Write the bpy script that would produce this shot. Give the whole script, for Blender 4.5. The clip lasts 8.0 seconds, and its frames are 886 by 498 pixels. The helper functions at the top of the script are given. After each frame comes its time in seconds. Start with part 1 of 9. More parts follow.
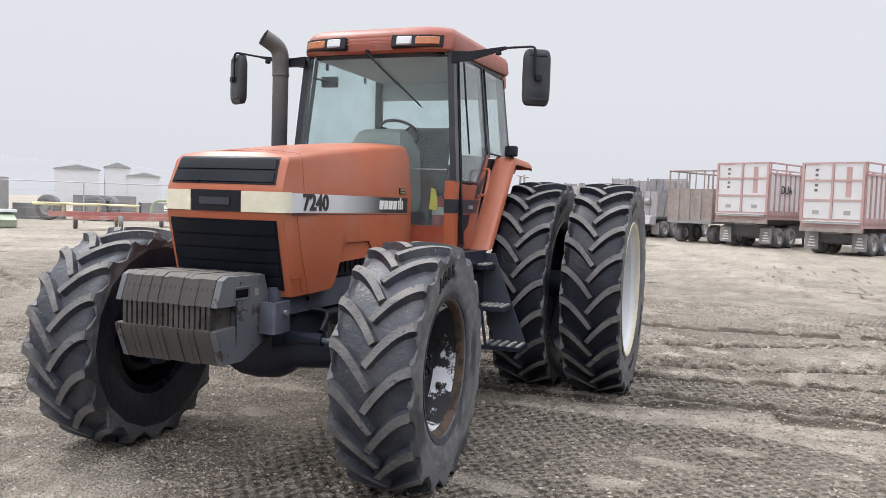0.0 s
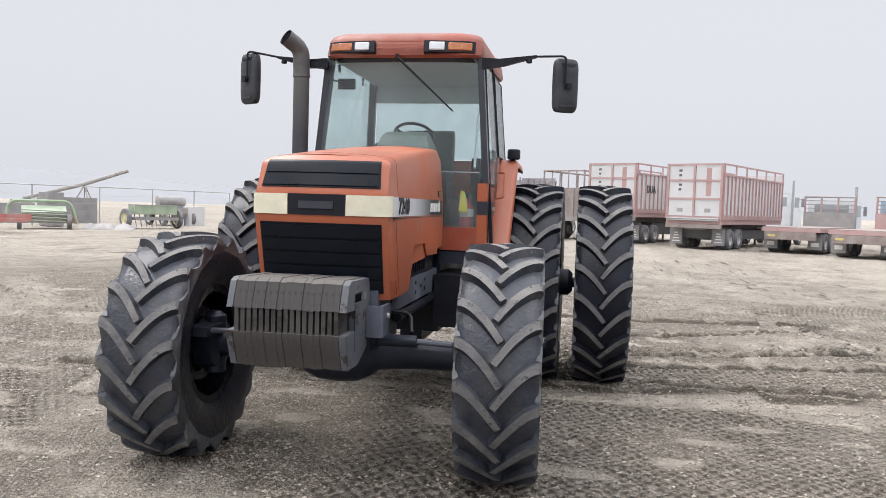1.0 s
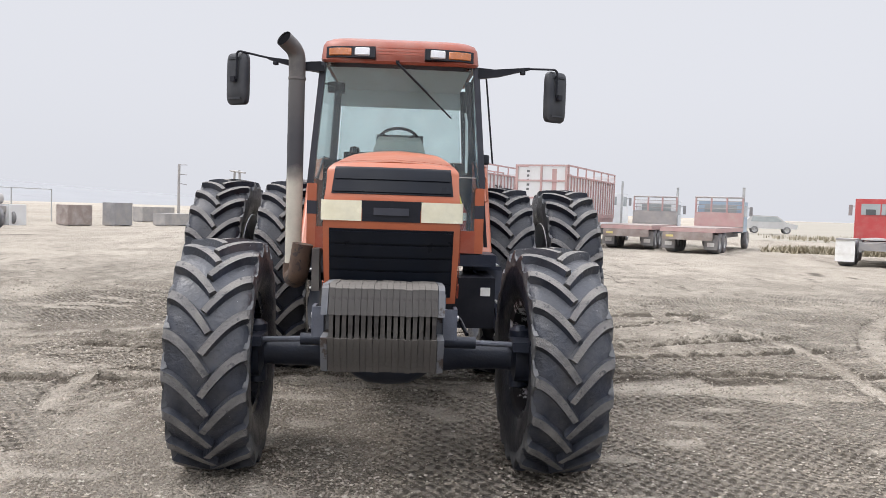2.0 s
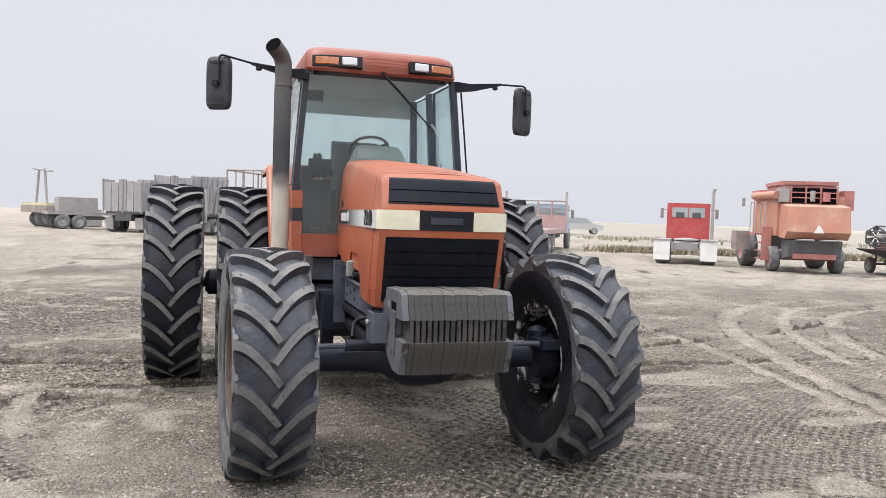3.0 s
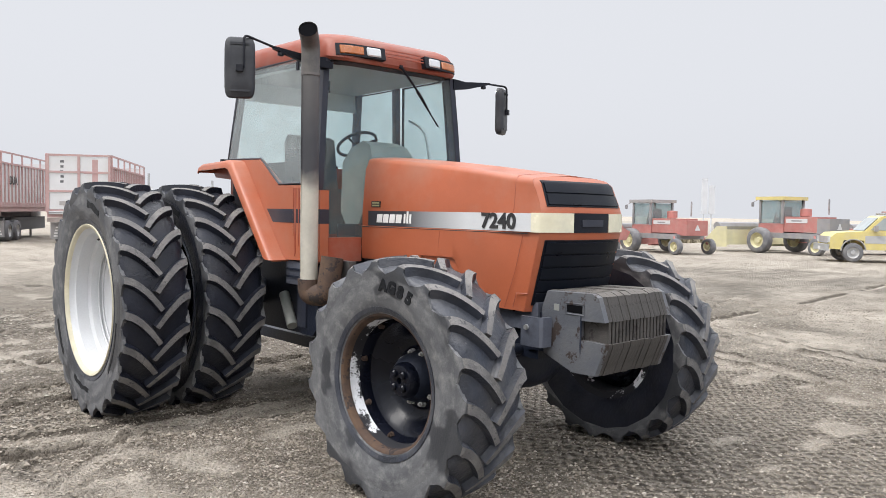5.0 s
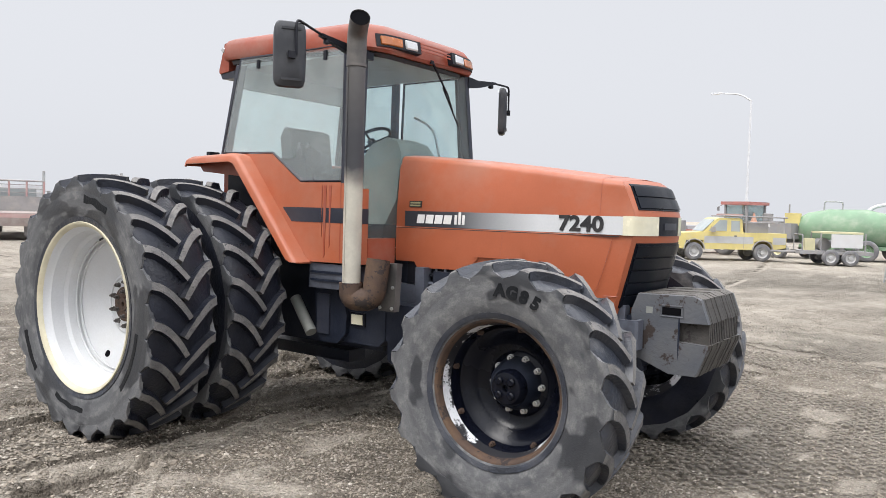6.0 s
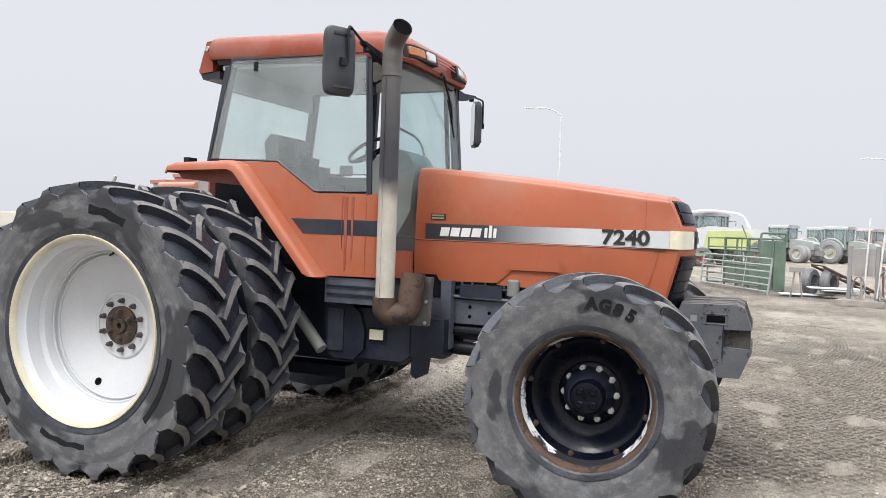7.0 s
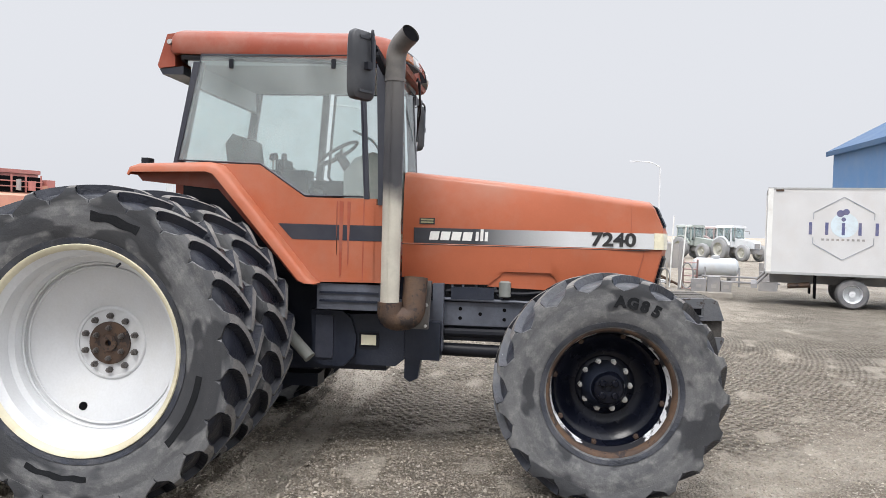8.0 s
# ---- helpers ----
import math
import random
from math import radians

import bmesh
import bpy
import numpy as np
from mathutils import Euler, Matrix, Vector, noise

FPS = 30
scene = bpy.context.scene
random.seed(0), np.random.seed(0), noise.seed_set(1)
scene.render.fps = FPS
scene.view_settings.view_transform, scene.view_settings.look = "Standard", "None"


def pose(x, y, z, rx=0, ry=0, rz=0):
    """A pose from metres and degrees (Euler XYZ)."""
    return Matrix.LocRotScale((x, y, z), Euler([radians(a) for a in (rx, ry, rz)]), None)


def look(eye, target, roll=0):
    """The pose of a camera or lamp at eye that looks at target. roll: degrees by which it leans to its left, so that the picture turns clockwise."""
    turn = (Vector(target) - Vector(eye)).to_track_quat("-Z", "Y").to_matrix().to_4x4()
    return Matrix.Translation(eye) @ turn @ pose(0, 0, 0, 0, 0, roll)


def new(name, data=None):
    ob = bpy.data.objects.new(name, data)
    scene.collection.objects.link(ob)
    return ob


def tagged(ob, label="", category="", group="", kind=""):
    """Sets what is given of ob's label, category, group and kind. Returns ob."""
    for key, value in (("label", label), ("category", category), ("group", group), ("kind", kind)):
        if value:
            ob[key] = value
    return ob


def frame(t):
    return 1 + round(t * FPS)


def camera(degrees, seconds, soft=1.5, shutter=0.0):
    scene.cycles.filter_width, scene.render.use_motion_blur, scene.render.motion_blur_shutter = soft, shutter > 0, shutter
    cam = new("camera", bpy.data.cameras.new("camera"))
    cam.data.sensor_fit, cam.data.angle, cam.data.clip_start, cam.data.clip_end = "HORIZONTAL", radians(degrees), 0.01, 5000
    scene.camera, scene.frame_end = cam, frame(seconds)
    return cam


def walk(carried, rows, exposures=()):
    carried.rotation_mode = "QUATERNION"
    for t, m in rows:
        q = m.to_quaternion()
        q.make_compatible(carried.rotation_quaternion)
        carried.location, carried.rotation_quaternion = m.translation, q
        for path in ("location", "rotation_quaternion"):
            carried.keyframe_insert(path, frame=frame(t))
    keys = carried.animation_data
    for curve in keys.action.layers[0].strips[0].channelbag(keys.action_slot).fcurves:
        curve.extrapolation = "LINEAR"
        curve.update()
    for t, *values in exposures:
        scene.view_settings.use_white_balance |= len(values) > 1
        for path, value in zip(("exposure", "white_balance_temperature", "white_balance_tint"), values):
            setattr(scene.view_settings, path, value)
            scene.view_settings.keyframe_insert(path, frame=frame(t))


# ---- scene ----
cam = camera(59.44, 8.0, soft=0.75)
ROWS = [
    (0.0, -0.04, -0.01, 1.683, -3.39, -1.93, 21.07),
    (0.5, -0.688, -0.219, 1.686, -3.32, -1.94, 15.98),
    (1.0, -1.354, -0.545, 1.669, -3.18, -1.76, 10.49),
    (1.5, -2.041, -0.752, 1.679, -3.13, -1.73, 4.37),
    (3.0, -4.23, -0.876, 1.687, -2.44, -1.91, -16.09),
    (3.5, -4.942, -0.662, 1.696, -2.2, -1.62, -22.72),
    (4.0, -5.637, -0.358, 1.692, -2.29, -1.3, -28.88),
    (4.5, -6.255, 0.076, 1.706, -2.56, -1.04, -34.92),
    (5.8, -7.578, 1.619, 1.708, -2.68, -1.41, -50.69),
    (6.0, -7.763, 1.886, 1.699, -2.63, -1.65, -53.29),
    (6.5, -8.182, 2.586, 1.702, -2.22, -1.96, -60.22),
    (7.0, -8.553, 3.293, 1.705, -1.8, -1.95, -67.74),
    (7.5, -8.83, 3.995, 1.721, -1.5, -1.73, -75.75),
    (8.0, -9.027, 4.704, 1.709, -1.52, -1.52, -83.34),
]
walk(cam, [(t, pose(x, y, z, 90 + pitch, roll, yaw)) for t, x, y, z, pitch, roll, yaw in ROWS],
     [(0.0, 0.0, 6450, 11.5), (1.5, 0.0, 6460, 11.5), (3.5, 0.0, 6480, 10.5), (6.0, 0.03, 6500, 10), (8.0, 0.02, 6500, 10)])

# ---------------------------------------------------------------- world and light
world = bpy.data.worlds.new("overcast_sky")
scene.world = world
world.use_nodes = True
wn, wl = world.node_tree.nodes, world.node_tree.links
wn.clear()
w_out = wn.new("ShaderNodeOutputWorld")
w_bg = wn.new("ShaderNodeBackground")
w_sky = wn.new("ShaderNodeTexSky")
w_sky.sky_type = "NISHITA"
w_sky.sun_disc = False
w_sky.sun_elevation = radians(48)
w_sky.sun_rotation = radians(200)
w_sky.dust_density = 6.0
w_hsv = wn.new("ShaderNodeHueSaturation")
w_hsv.inputs["Saturation"].default_value = 0.12
w_hsv.inputs["Value"].default_value = 0.10
w_mix = wn.new("ShaderNodeMixRGB")
w_mix.inputs["Fac"].default_value = 0.86
w_mix.inputs["Color2"].default_value = (0.755, 0.775, 0.825, 1)
wl.new(w_sky.outputs["Color"], w_hsv.inputs["Color"])
wl.new(w_hsv.outputs["Color"], w_mix.inputs["Color1"])
wl.new(w_mix.outputs["Color"], w_bg.inputs["Color"])
# fog: even near the horizon, brightening smoothly towards the zenith
w_tc = wn.new("ShaderNodeTexCoord")
w_sep = wn.new("ShaderNodeSeparateXYZ")
w_map = wn.new("ShaderNodeMapRange")
w_map.interpolation_type = "SMOOTHSTEP"
for w_key, w_value in (("From Min", 0.28), ("From Max", 1.0), ("To Min", 1.10), ("To Max", 4.3)):
    w_map.inputs[w_key].default_value = w_value
wl.new(w_tc.outputs["Generated"], w_sep.inputs["Vector"])
wl.new(w_sep.outputs["Z"], w_map.inputs["Value"])
wl.new(w_map.outputs["Result"], w_bg.inputs["Strength"])
wl.new(w_bg.outputs["Background"], w_out.inputs["Surface"])

sun_data = bpy.data.lights.new("sun", "SUN")
sun_data.energy = 2.1
sun_data.angle = radians(20)
sun_data.color = (1.0, 0.97, 0.93)
sun = new("sun", sun_data)
sun.matrix_world = look((-20, 10, 30), (0, 4, 0))


# ---------------------------------------------------------------- materials
def mix_rgb(nt, fac, a, b, blend="MIX"):
    n = nt.nodes.new("ShaderNodeMixRGB")
    n.blend_type = blend
    for socket, v in (("Fac", fac), ("Color1", a), ("Color2", b)):
        if hasattr(v, "is_output"):
            nt.links.new(v, n.inputs[socket])
        elif isinstance(v, (int, float)):
            n.inputs[socket].default_value = v
        else:
            n.inputs[socket].default_value = (*v, 1)
    return n.outputs["Color"]


def tex_noise(nt, vec, scale, detail=4.0, rough=0.55):
    n = nt.nodes.new("ShaderNodeTexNoise")
    n.inputs["Scale"].default_value = scale
    n.inputs["Detail"].default_value = detail
    n.inputs["Roughness"].default_value = rough
    nt.links.new(vec, n.inputs["Vector"])
    return n.outputs["Fac"]


def ramp(nt, fac, lo, hi, v0=0.0, v1=1.0):
    n = nt.nodes.new("ShaderNodeMapRange")
    n.inputs["From Min"].default_value = lo
    n.inputs["From Max"].default_value = hi
    n.inputs["To Min"].default_value = v0
    n.inputs["To Max"].default_value = v1
    nt.links.new(fac, n.inputs["Value"])
    return n.outputs["Result"]


def math_node(nt, op, a, b=0.0):
    n = nt.nodes.new("ShaderNodeMath")
    n.operation = op
    for i, v in enumerate((a, b)):
        if hasattr(v, "is_output"):
            nt.links.new(v, n.inputs[i])
        else:
            n.inputs[i].default_value = v
    return n.outputs[0]


def surface(name, base, rough=0.5, metal=0.0, vary=0.12, scale=3.0, fine=60.0, bump=0.1, dirt=(0.30, 0.26, 0.21), dirty=0.15,
            wear=None, worn=0.0, wear_scale=6.0, wear_soft=0.03, wear_detail=9, settle=0.0, coat=0.0, per_piece=0.0, spec=0.5):
    """A weathered surface: colour that varies at two scales, patches of dirt, worn spots, dust on faces that look up, fine relief."""
    m = bpy.data.materials.new(name)
    m.use_nodes = True
    nt = m.node_tree
    p = nt.nodes["Principled BSDF"]
    tc = nt.nodes.new("ShaderNodeTexCoord").outputs["Object"]
    big = tex_noise(nt, tc, scale, 5)
    small = tex_noise(nt, tc, fine, 3)
    dark = tuple(c * (1 - vary) for c in base)
    light = tuple(min(1, c * (1 + vary)) for c in base)
    col = mix_rgb(nt, ramp(nt, big, 0.3, 0.7), dark, light)
    col = mix_rgb(nt, ramp(nt, small, 0.35, 0.75, 0, 0.25), col, tuple(c * 0.75 for c in base))
    if per_piece:
        rnd = nt.nodes.new("ShaderNodeObjectInfo").outputs["Random"]
        col = mix_rgb(nt, ramp(nt, rnd, 0, 1, 0, per_piece), col, tuple(c * 0.5 for c in base))
    if dirty:
        patch = tex_noise(nt, tc, scale * 0.7 + 0.9, 8, 0.65)
        col = mix_rgb(nt, ramp(nt, patch, 0.46, 0.72, 0, min(1.0, dirty * 3)), col, dirt)
    if settle:
        geo = nt.nodes.new("ShaderNodeNewGeometry")
        sep = nt.nodes.new("ShaderNodeSeparateXYZ")
        nt.links.new(geo.outputs["Normal"], sep.inputs["Vector"])
        up = ramp(nt, sep.outputs["Z"], 0.35, 0.95, 0, settle)
        col = mix_rgb(nt, math_node(nt, "MULTIPLY", up, ramp(nt, big, 0.25, 0.6, 0.5, 1.0)), col, dirt)
    rgh = ramp(nt, big, 0.3, 0.7, max(0.05, rough - 0.1), min(1, rough + 0.12))
    if wear:
        spots = tex_noise(nt, tc, wear_scale, wear_detail, 0.7)
        edge = ramp(nt, spots, 0.72 - worn, 0.72 + wear_soft - worn)
        col = mix_rgb(nt, edge, col, wear)
        rgh = math_node(nt, "MAXIMUM", rgh, math_node(nt, "MULTIPLY", edge, 0.7))
    nt.links.new(col, p.inputs["Base Color"])
    nt.links.new(rgh, p.inputs["Roughness"])
    p.inputs["Metallic"].default_value = metal
    p.inputs["Specular IOR Level"].default_value = spec
    if coat:
        p.inputs["Coat Weight"].default_value = coat
        p.inputs["Coat Roughness"].default_value = 0.25
    if bump:
        b = nt.nodes.new("ShaderNodeBump")
        b.inputs["Strength"].default_value = bump
        b.inputs["Distance"].default_value = 0.01
        nt.links.new(math_node(nt, "ADD", small, math_node(nt, "MULTIPLY", big, 0.6)), b.inputs["Height"])
        nt.links.new(b.outputs["Normal"], p.inputs["Normal"])
    return m


def glass(name, tint, gloss=0.08, film_least=0.09):
    m = bpy.data.materials.new(name)
    m.use_nodes = True
    nt = m.node_tree
    nt.nodes.clear()
    out = nt.nodes.new("ShaderNodeOutputMaterial")
    see = nt.nodes.new("ShaderNodeBsdfTransparent")
    see.inputs["Color"].default_value = (*tint, 1)
    shine = nt.nodes.new("ShaderNodeBsdfGlossy")
    shine.inputs["Roughness"].default_value = 0.03
    facing = nt.nodes.new("ShaderNodeLayerWeight")
    facing.inputs["Blend"].default_value = 0.5
    sheen = math_node(nt, "MULTIPLY", math_node(nt, "POWER", facing.outputs["Facing"], 4.0), 0.38)
    sheen = math_node(nt, "ADD", sheen, 0.025)
    film = nt.nodes.new("ShaderNodeBsdfDiffuse")
    film.inputs["Color"].default_value = (0.60, 0.63, 0.63, 1)
    tc = nt.nodes.new("ShaderNodeTexCoord").outputs["Object"]
    dust = nt.nodes.new("ShaderNodeMixShader")
    nt.links.new(ramp(nt, tex_noise(nt, tc, 4.0, 6), 0.3, 0.75, film_least, gloss + film_least + 0.07), dust.inputs["Fac"])
    nt.links.new(see.outputs[0], dust.inputs[1])
    nt.links.new(film.outputs[0], dust.inputs[2])
    mixed = nt.nodes.new("ShaderNodeMixShader")
    nt.links.new(sheen, mixed.inputs["Fac"])
    nt.links.new(dust.outputs[0], mixed.inputs[1])
    nt.links.new(shine.outputs[0], mixed.inputs[2])
    nt.links.new(mixed.outputs[0], out.inputs["Surface"])
    return m


DUST = (0.36, 0.32, 0.27)
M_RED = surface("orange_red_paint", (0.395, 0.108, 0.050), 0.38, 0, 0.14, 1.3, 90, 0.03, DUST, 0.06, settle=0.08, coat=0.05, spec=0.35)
# deeper copy of the hood red: the visor's shade put into the colour
M_ROOFRED = surface("deep_roof_paint", (0.275, 0.064, 0.037), 0.42, 0, 0.14, 1.8, 90, 0.04, DUST, 0.10, settle=0.10, spec=0.3)
# darker copy of the hood red for left door, inner panels and joints
M_REDLOW = surface("darker_orange_red_paint", (0.30, 0.060, 0.028), 0.42, 0, 0.16, 2.4, 90, 0.05, DUST, 0.08, settle=0.2)
M_BLACK = surface("black_plastic", (0.010, 0.011, 0.016), 0.42, 0, 0.2, 4, 120, 0.08, (0.035, 0.035, 0.04), 0.12, settle=0.10, spec=0.22)
M_SHELL = surface("grey_black_mirror_shell", (0.030, 0.032, 0.038), 0.45, 0, 0.2, 5, 120, 0.1, (0.08, 0.08, 0.082), 0.15, settle=0.2, spec=0.45)
M_SLAT = surface("black_grille", (0.006, 0.008, 0.013), 0.35, 0, 0.2, 5, 120, 0.05, (0.03, 0.03, 0.034), 0.05, spec=0.14)
M_IRON = surface("dark_blue_grey_iron", (0.016, 0.021, 0.036), 0.42, 0.1, 0.3, 3, 50, 0.25, (0.045, 0.045, 0.05), 0.15, settle=0.2, spec=0.35)
M_WEIGHT = surface("dusty_grey_cast_iron", (0.050, 0.046, 0.043), 0.62, 0.0, 0.3, 5, 45, 0.45, (0.13, 0.118, 0.105), 0.16, (0.030, 0.026, 0.025), 0.16, 9.0, settle=0.75, spec=0.35)
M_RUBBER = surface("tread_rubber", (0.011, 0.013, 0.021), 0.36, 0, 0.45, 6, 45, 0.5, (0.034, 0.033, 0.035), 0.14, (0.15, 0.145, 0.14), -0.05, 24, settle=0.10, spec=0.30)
# dust and scuffs; the blue base paints sky reflection and haze
M_RUBBERDUSTY = surface("dusty_sky_tinted_rubber", (0.027, 0.031, 0.043), 0.42, 0, 0.5, 5.5, 40, 0.6, (0.085, 0.084, 0.086), 0.26, (0.36, 0.36, 0.36), 0.05, 24, 0.02, settle=0.25, spec=0.5)
def sidewall_rubber():
    """Grey scuffed rubber, drawn out round the wheel: fine scratches, dusty bands, darker rubbed patches."""
    m = bpy.data.materials.new("scuffed_sidewall_rubber")
    m.use_nodes = True
    nt = m.node_tree
    p = nt.nodes["Principled BSDF"]
    tc = nt.nodes.new("ShaderNodeTexCoord").outputs["Object"]
    sep = nt.nodes.new("ShaderNodeSeparateXYZ")
    nt.links.new(tc, sep.inputs["Vector"])
    y, z = sep.outputs["Y"], sep.outputs["Z"]
    rad = math_node(nt, "SQRT", math_node(nt, "ADD", math_node(nt, "MULTIPLY", y, y), math_node(nt, "MULTIPLY", z, z)))

    def polar(along_, across):
        v = nt.nodes.new("ShaderNodeCombineXYZ")
        unit = nt.nodes.new("ShaderNodeVectorMath")
        unit.operation = "NORMALIZE"
        flat = nt.nodes.new("ShaderNodeCombineXYZ")
        nt.links.new(y, flat.inputs["X"])
        nt.links.new(z, flat.inputs["Y"])
        nt.links.new(flat.outputs[0], unit.inputs[0])
        us = nt.nodes.new("ShaderNodeSeparateXYZ")
        nt.links.new(unit.outputs[0], us.inputs["Vector"])
        nt.links.new(math_node(nt, "MULTIPLY", us.outputs["X"], along_), v.inputs["X"])
        nt.links.new(math_node(nt, "MULTIPLY", us.outputs["Y"], along_), v.inputs["Y"])
        nt.links.new(math_node(nt, "MULTIPLY", rad, across), v.inputs["Z"])
        return v.outputs[0]

    band = tex_noise(nt, polar(1.2, 9.0), 1.0, 4, 0.55)
    scuff = tex_noise(nt, polar(4.5, 11.0), 1.6, 7, 0.62)
    patch = tex_noise(nt, polar(1.5, 5.0), 1.0, 2.5, 0.5)
    grain = tex_noise(nt, tc, 110, 3)
    chips = tex_noise(nt, tc, 38, 6, 0.75)
    col = mix_rgb(nt, ramp(nt, band, 0.35, 0.65), (0.068, 0.070, 0.076), (0.138, 0.139, 0.143))
    col = mix_rgb(nt, ramp(nt, scuff, 0.48, 0.70, 0, 0.6), col, (0.25, 0.247, 0.24))
    col = mix_rgb(nt, ramp(nt, patch, 0.535, 0.575, 0, 0.85), col, (0.024, 0.026, 0.031))
    col = mix_rgb(nt, ramp(nt, grain, 0.4, 0.75, 0, 0.35), col, (0.05, 0.051, 0.055))
    col = mix_rgb(nt, ramp(nt, chips, 0.68, 0.74, 0, 0.6), col, (0.27, 0.265, 0.255))
    nt.links.new(col, p.inputs["Base Color"])
    nt.links.new(ramp(nt, patch, 0.54, 0.58, 0.62, 0.40), p.inputs["Roughness"])
    p.inputs["Specular IOR Level"].default_value = 0.4
    b = nt.nodes.new("ShaderNodeBump")
    b.inputs["Strength"].default_value = 0.35
    b.inputs["Distance"].default_value = 0.008
    nt.links.new(math_node(nt, "ADD", math_node(nt, "MULTIPLY", grain, 0.5), scuff), b.inputs["Height"])
    nt.links.new(b.outputs["Normal"], p.inputs["Normal"])
    return m


M_SIDEWALL = sidewall_rubber()
M_LUG = surface("worn_tread_rubber", (0.115, 0.111, 0.110), 0.85, 0, 0.35, 8, 70, 0.7, (0.24, 0.225, 0.205), 0.26, (0.060, 0.060, 0.064), 0.17, 26, 0.08, settle=0.3)
M_SMUDGE = surface("dark_rubber_mark", (0.010, 0.011, 0.013), 0.55, 0, 0.2, 8, 60, 0.3, (0.04, 0.04, 0.04), 0.05, spec=0.15)
M_RIMWHITE = surface("silver_white_rim_paint", (0.60, 0.61, 0.625), 0.38, 0.0, 0.05, 1.6, 70, 0.03, (0.46, 0.43, 0.36), 0.08, (0.10, 0.08, 0.06), -0.035, 22)
M_RIMCREAM = surface("yellowed_rim_edge", (0.60, 0.56, 0.42), 0.5, 0, 0.15, 5, 60, 0.1, (0.38, 0.32, 0.20), 0.2)
M_RIMBLACK = surface("black_rim_paint", (0.004, 0.005, 0.010), 0.22, 0, 0.2, 3, 60, 0.06, (0.02, 0.02, 0.026), 0.04, spec=0.22)
M_RIMWORN = surface("flaking_white_on_black_rim", (0.74, 0.75, 0.78), 0.3, 0.0, 0.1, 5, 60, 0.1, (0.3, 0.28, 0.26), 0.15, (0.012, 0.012, 0.016), 0.255, 4.5)
M_RUST = surface("rusty_steel", (0.068, 0.042, 0.030), 0.75, 0.1, 0.3, 8, 70, 0.35, (0.14, 0.080, 0.042), 0.22, (0.03, 0.022, 0.02), 0.18, 10)
M_BOLT = surface("galvanised_bolt", (0.55, 0.55, 0.54), 0.35, 0.7, 0.1, 20, 90, 0.05, (0.2, 0.17, 0.14), 0.1)
M_STACKLOW = surface("cream_chalked_pipe", (0.50, 0.47, 0.40), 0.6, 0.1, 0.12, 5, 60, 0.1, (0.30, 0.27, 0.24), 0.15, settle=0.1)


def sooted(m):
    """Soot that thickens up the pipe from a ragged line above the middle."""
    nt = m.node_tree
    p = nt.nodes["Principled BSDF"]
    old = p.inputs["Base Color"].links[0].from_socket
    tc = nt.nodes.new("ShaderNodeTexCoord").outputs["Object"]
    sep = nt.nodes.new("ShaderNodeSeparateXYZ")
    nt.links.new(tc, sep.inputs["Vector"])
    edge = math_node(nt, "ADD", sep.outputs["Z"], math_node(nt, "MULTIPLY", tex_noise(nt, tc, 4.0, 6), 0.30))
    soot = mix_rgb(nt, ramp(nt, edge, 2.35, 2.95), (0.050, 0.050, 0.056), (0.115, 0.108, 0.104))
    nt.links.new(mix_rgb(nt, ramp(nt, edge, 1.98, 2.20), old, soot), p.inputs["Base Color"])
    return m


sooted(M_STACKLOW)
M_STACK = surface("sooty_grey_pipe", (0.105, 0.100, 0.098), 0.5, 0.2, 0.3, 3, 70, 0.12, (0.20, 0.18, 0.16), 0.25)
# flat black for mudflaps, and for the dark painted inside openings
M_FLATBLACK = surface("flat_black", (0.006, 0.006, 0.007), 0.95, bump=0.0, dirty=0.0, spec=0.02)
M_LENS = surface("clouded_cream_lens", (0.72, 0.68, 0.52), 0.22, 0, 0.08, 7, 40, 0.1, (0.62, 0.55, 0.36), 0.15, coat=0.4)
M_WHITELENS = surface("clear_work_lamp_lens", (0.60, 0.62, 0.64), 0.15, 0, 0.05, 20, 90, 0.2, dirty=0.05, coat=0.5)
M_AMBER = surface("amber_lens", (0.40, 0.115, 0.022), 0.2, 0, 0.15, 25, 90, 0.3, dirty=0.05, coat=0.5)
M_RAIL = surface("blue_grey_frame_paint", (0.105, 0.115, 0.145), 0.45, 0.1, 0.3, 4, 60, 0.2, (0.04, 0.04, 0.048), 0.28, settle=0.2)
M_NAVY = surface("dark_navy_step_paint", (0.040, 0.045, 0.066), 0.45, 0.1, 0.25, 4, 60, 0.15, (0.10, 0.10, 0.105), 0.15, settle=0.3)
M_TRIM = surface("dark_blue_grey_cab_post", (0.022, 0.024, 0.036), 0.38, 0, 0.15, 2, 70, 0.05, (0.08, 0.08, 0.085), 0.10)
M_SEAT = surface("grey_seat_cloth", (0.085, 0.094, 0.098), 0.85, 0, 0.15, 6, 150, 0.2, (0.16, 0.158, 0.15), 0.12)
M_DASH = surface("grey_green_console", (0.20, 0.212, 0.20), 0.65, 0, 0.1, 4, 100, 0.1, (0.36, 0.34, 0.30), 0.15)
M_LINER = surface("grey_headliner", (0.66, 0.70, 0.72), 0.85, 0, 0.1, 3, 120, 0.1)
M_YELLOW = surface("yellow_plastic", (0.75, 0.62, 0.04), 0.4)
M_EXT = surface("red_extinguisher", (0.40, 0.02, 0.02), 0.3)
M_WHITE = surface("white_label", (0.78, 0.78, 0.76), 0.5, 0, 0.05)
M_INK = surface("black_print", (0.02, 0.02, 0.022), 0.45, 0, 0.1, dirty=0.04)
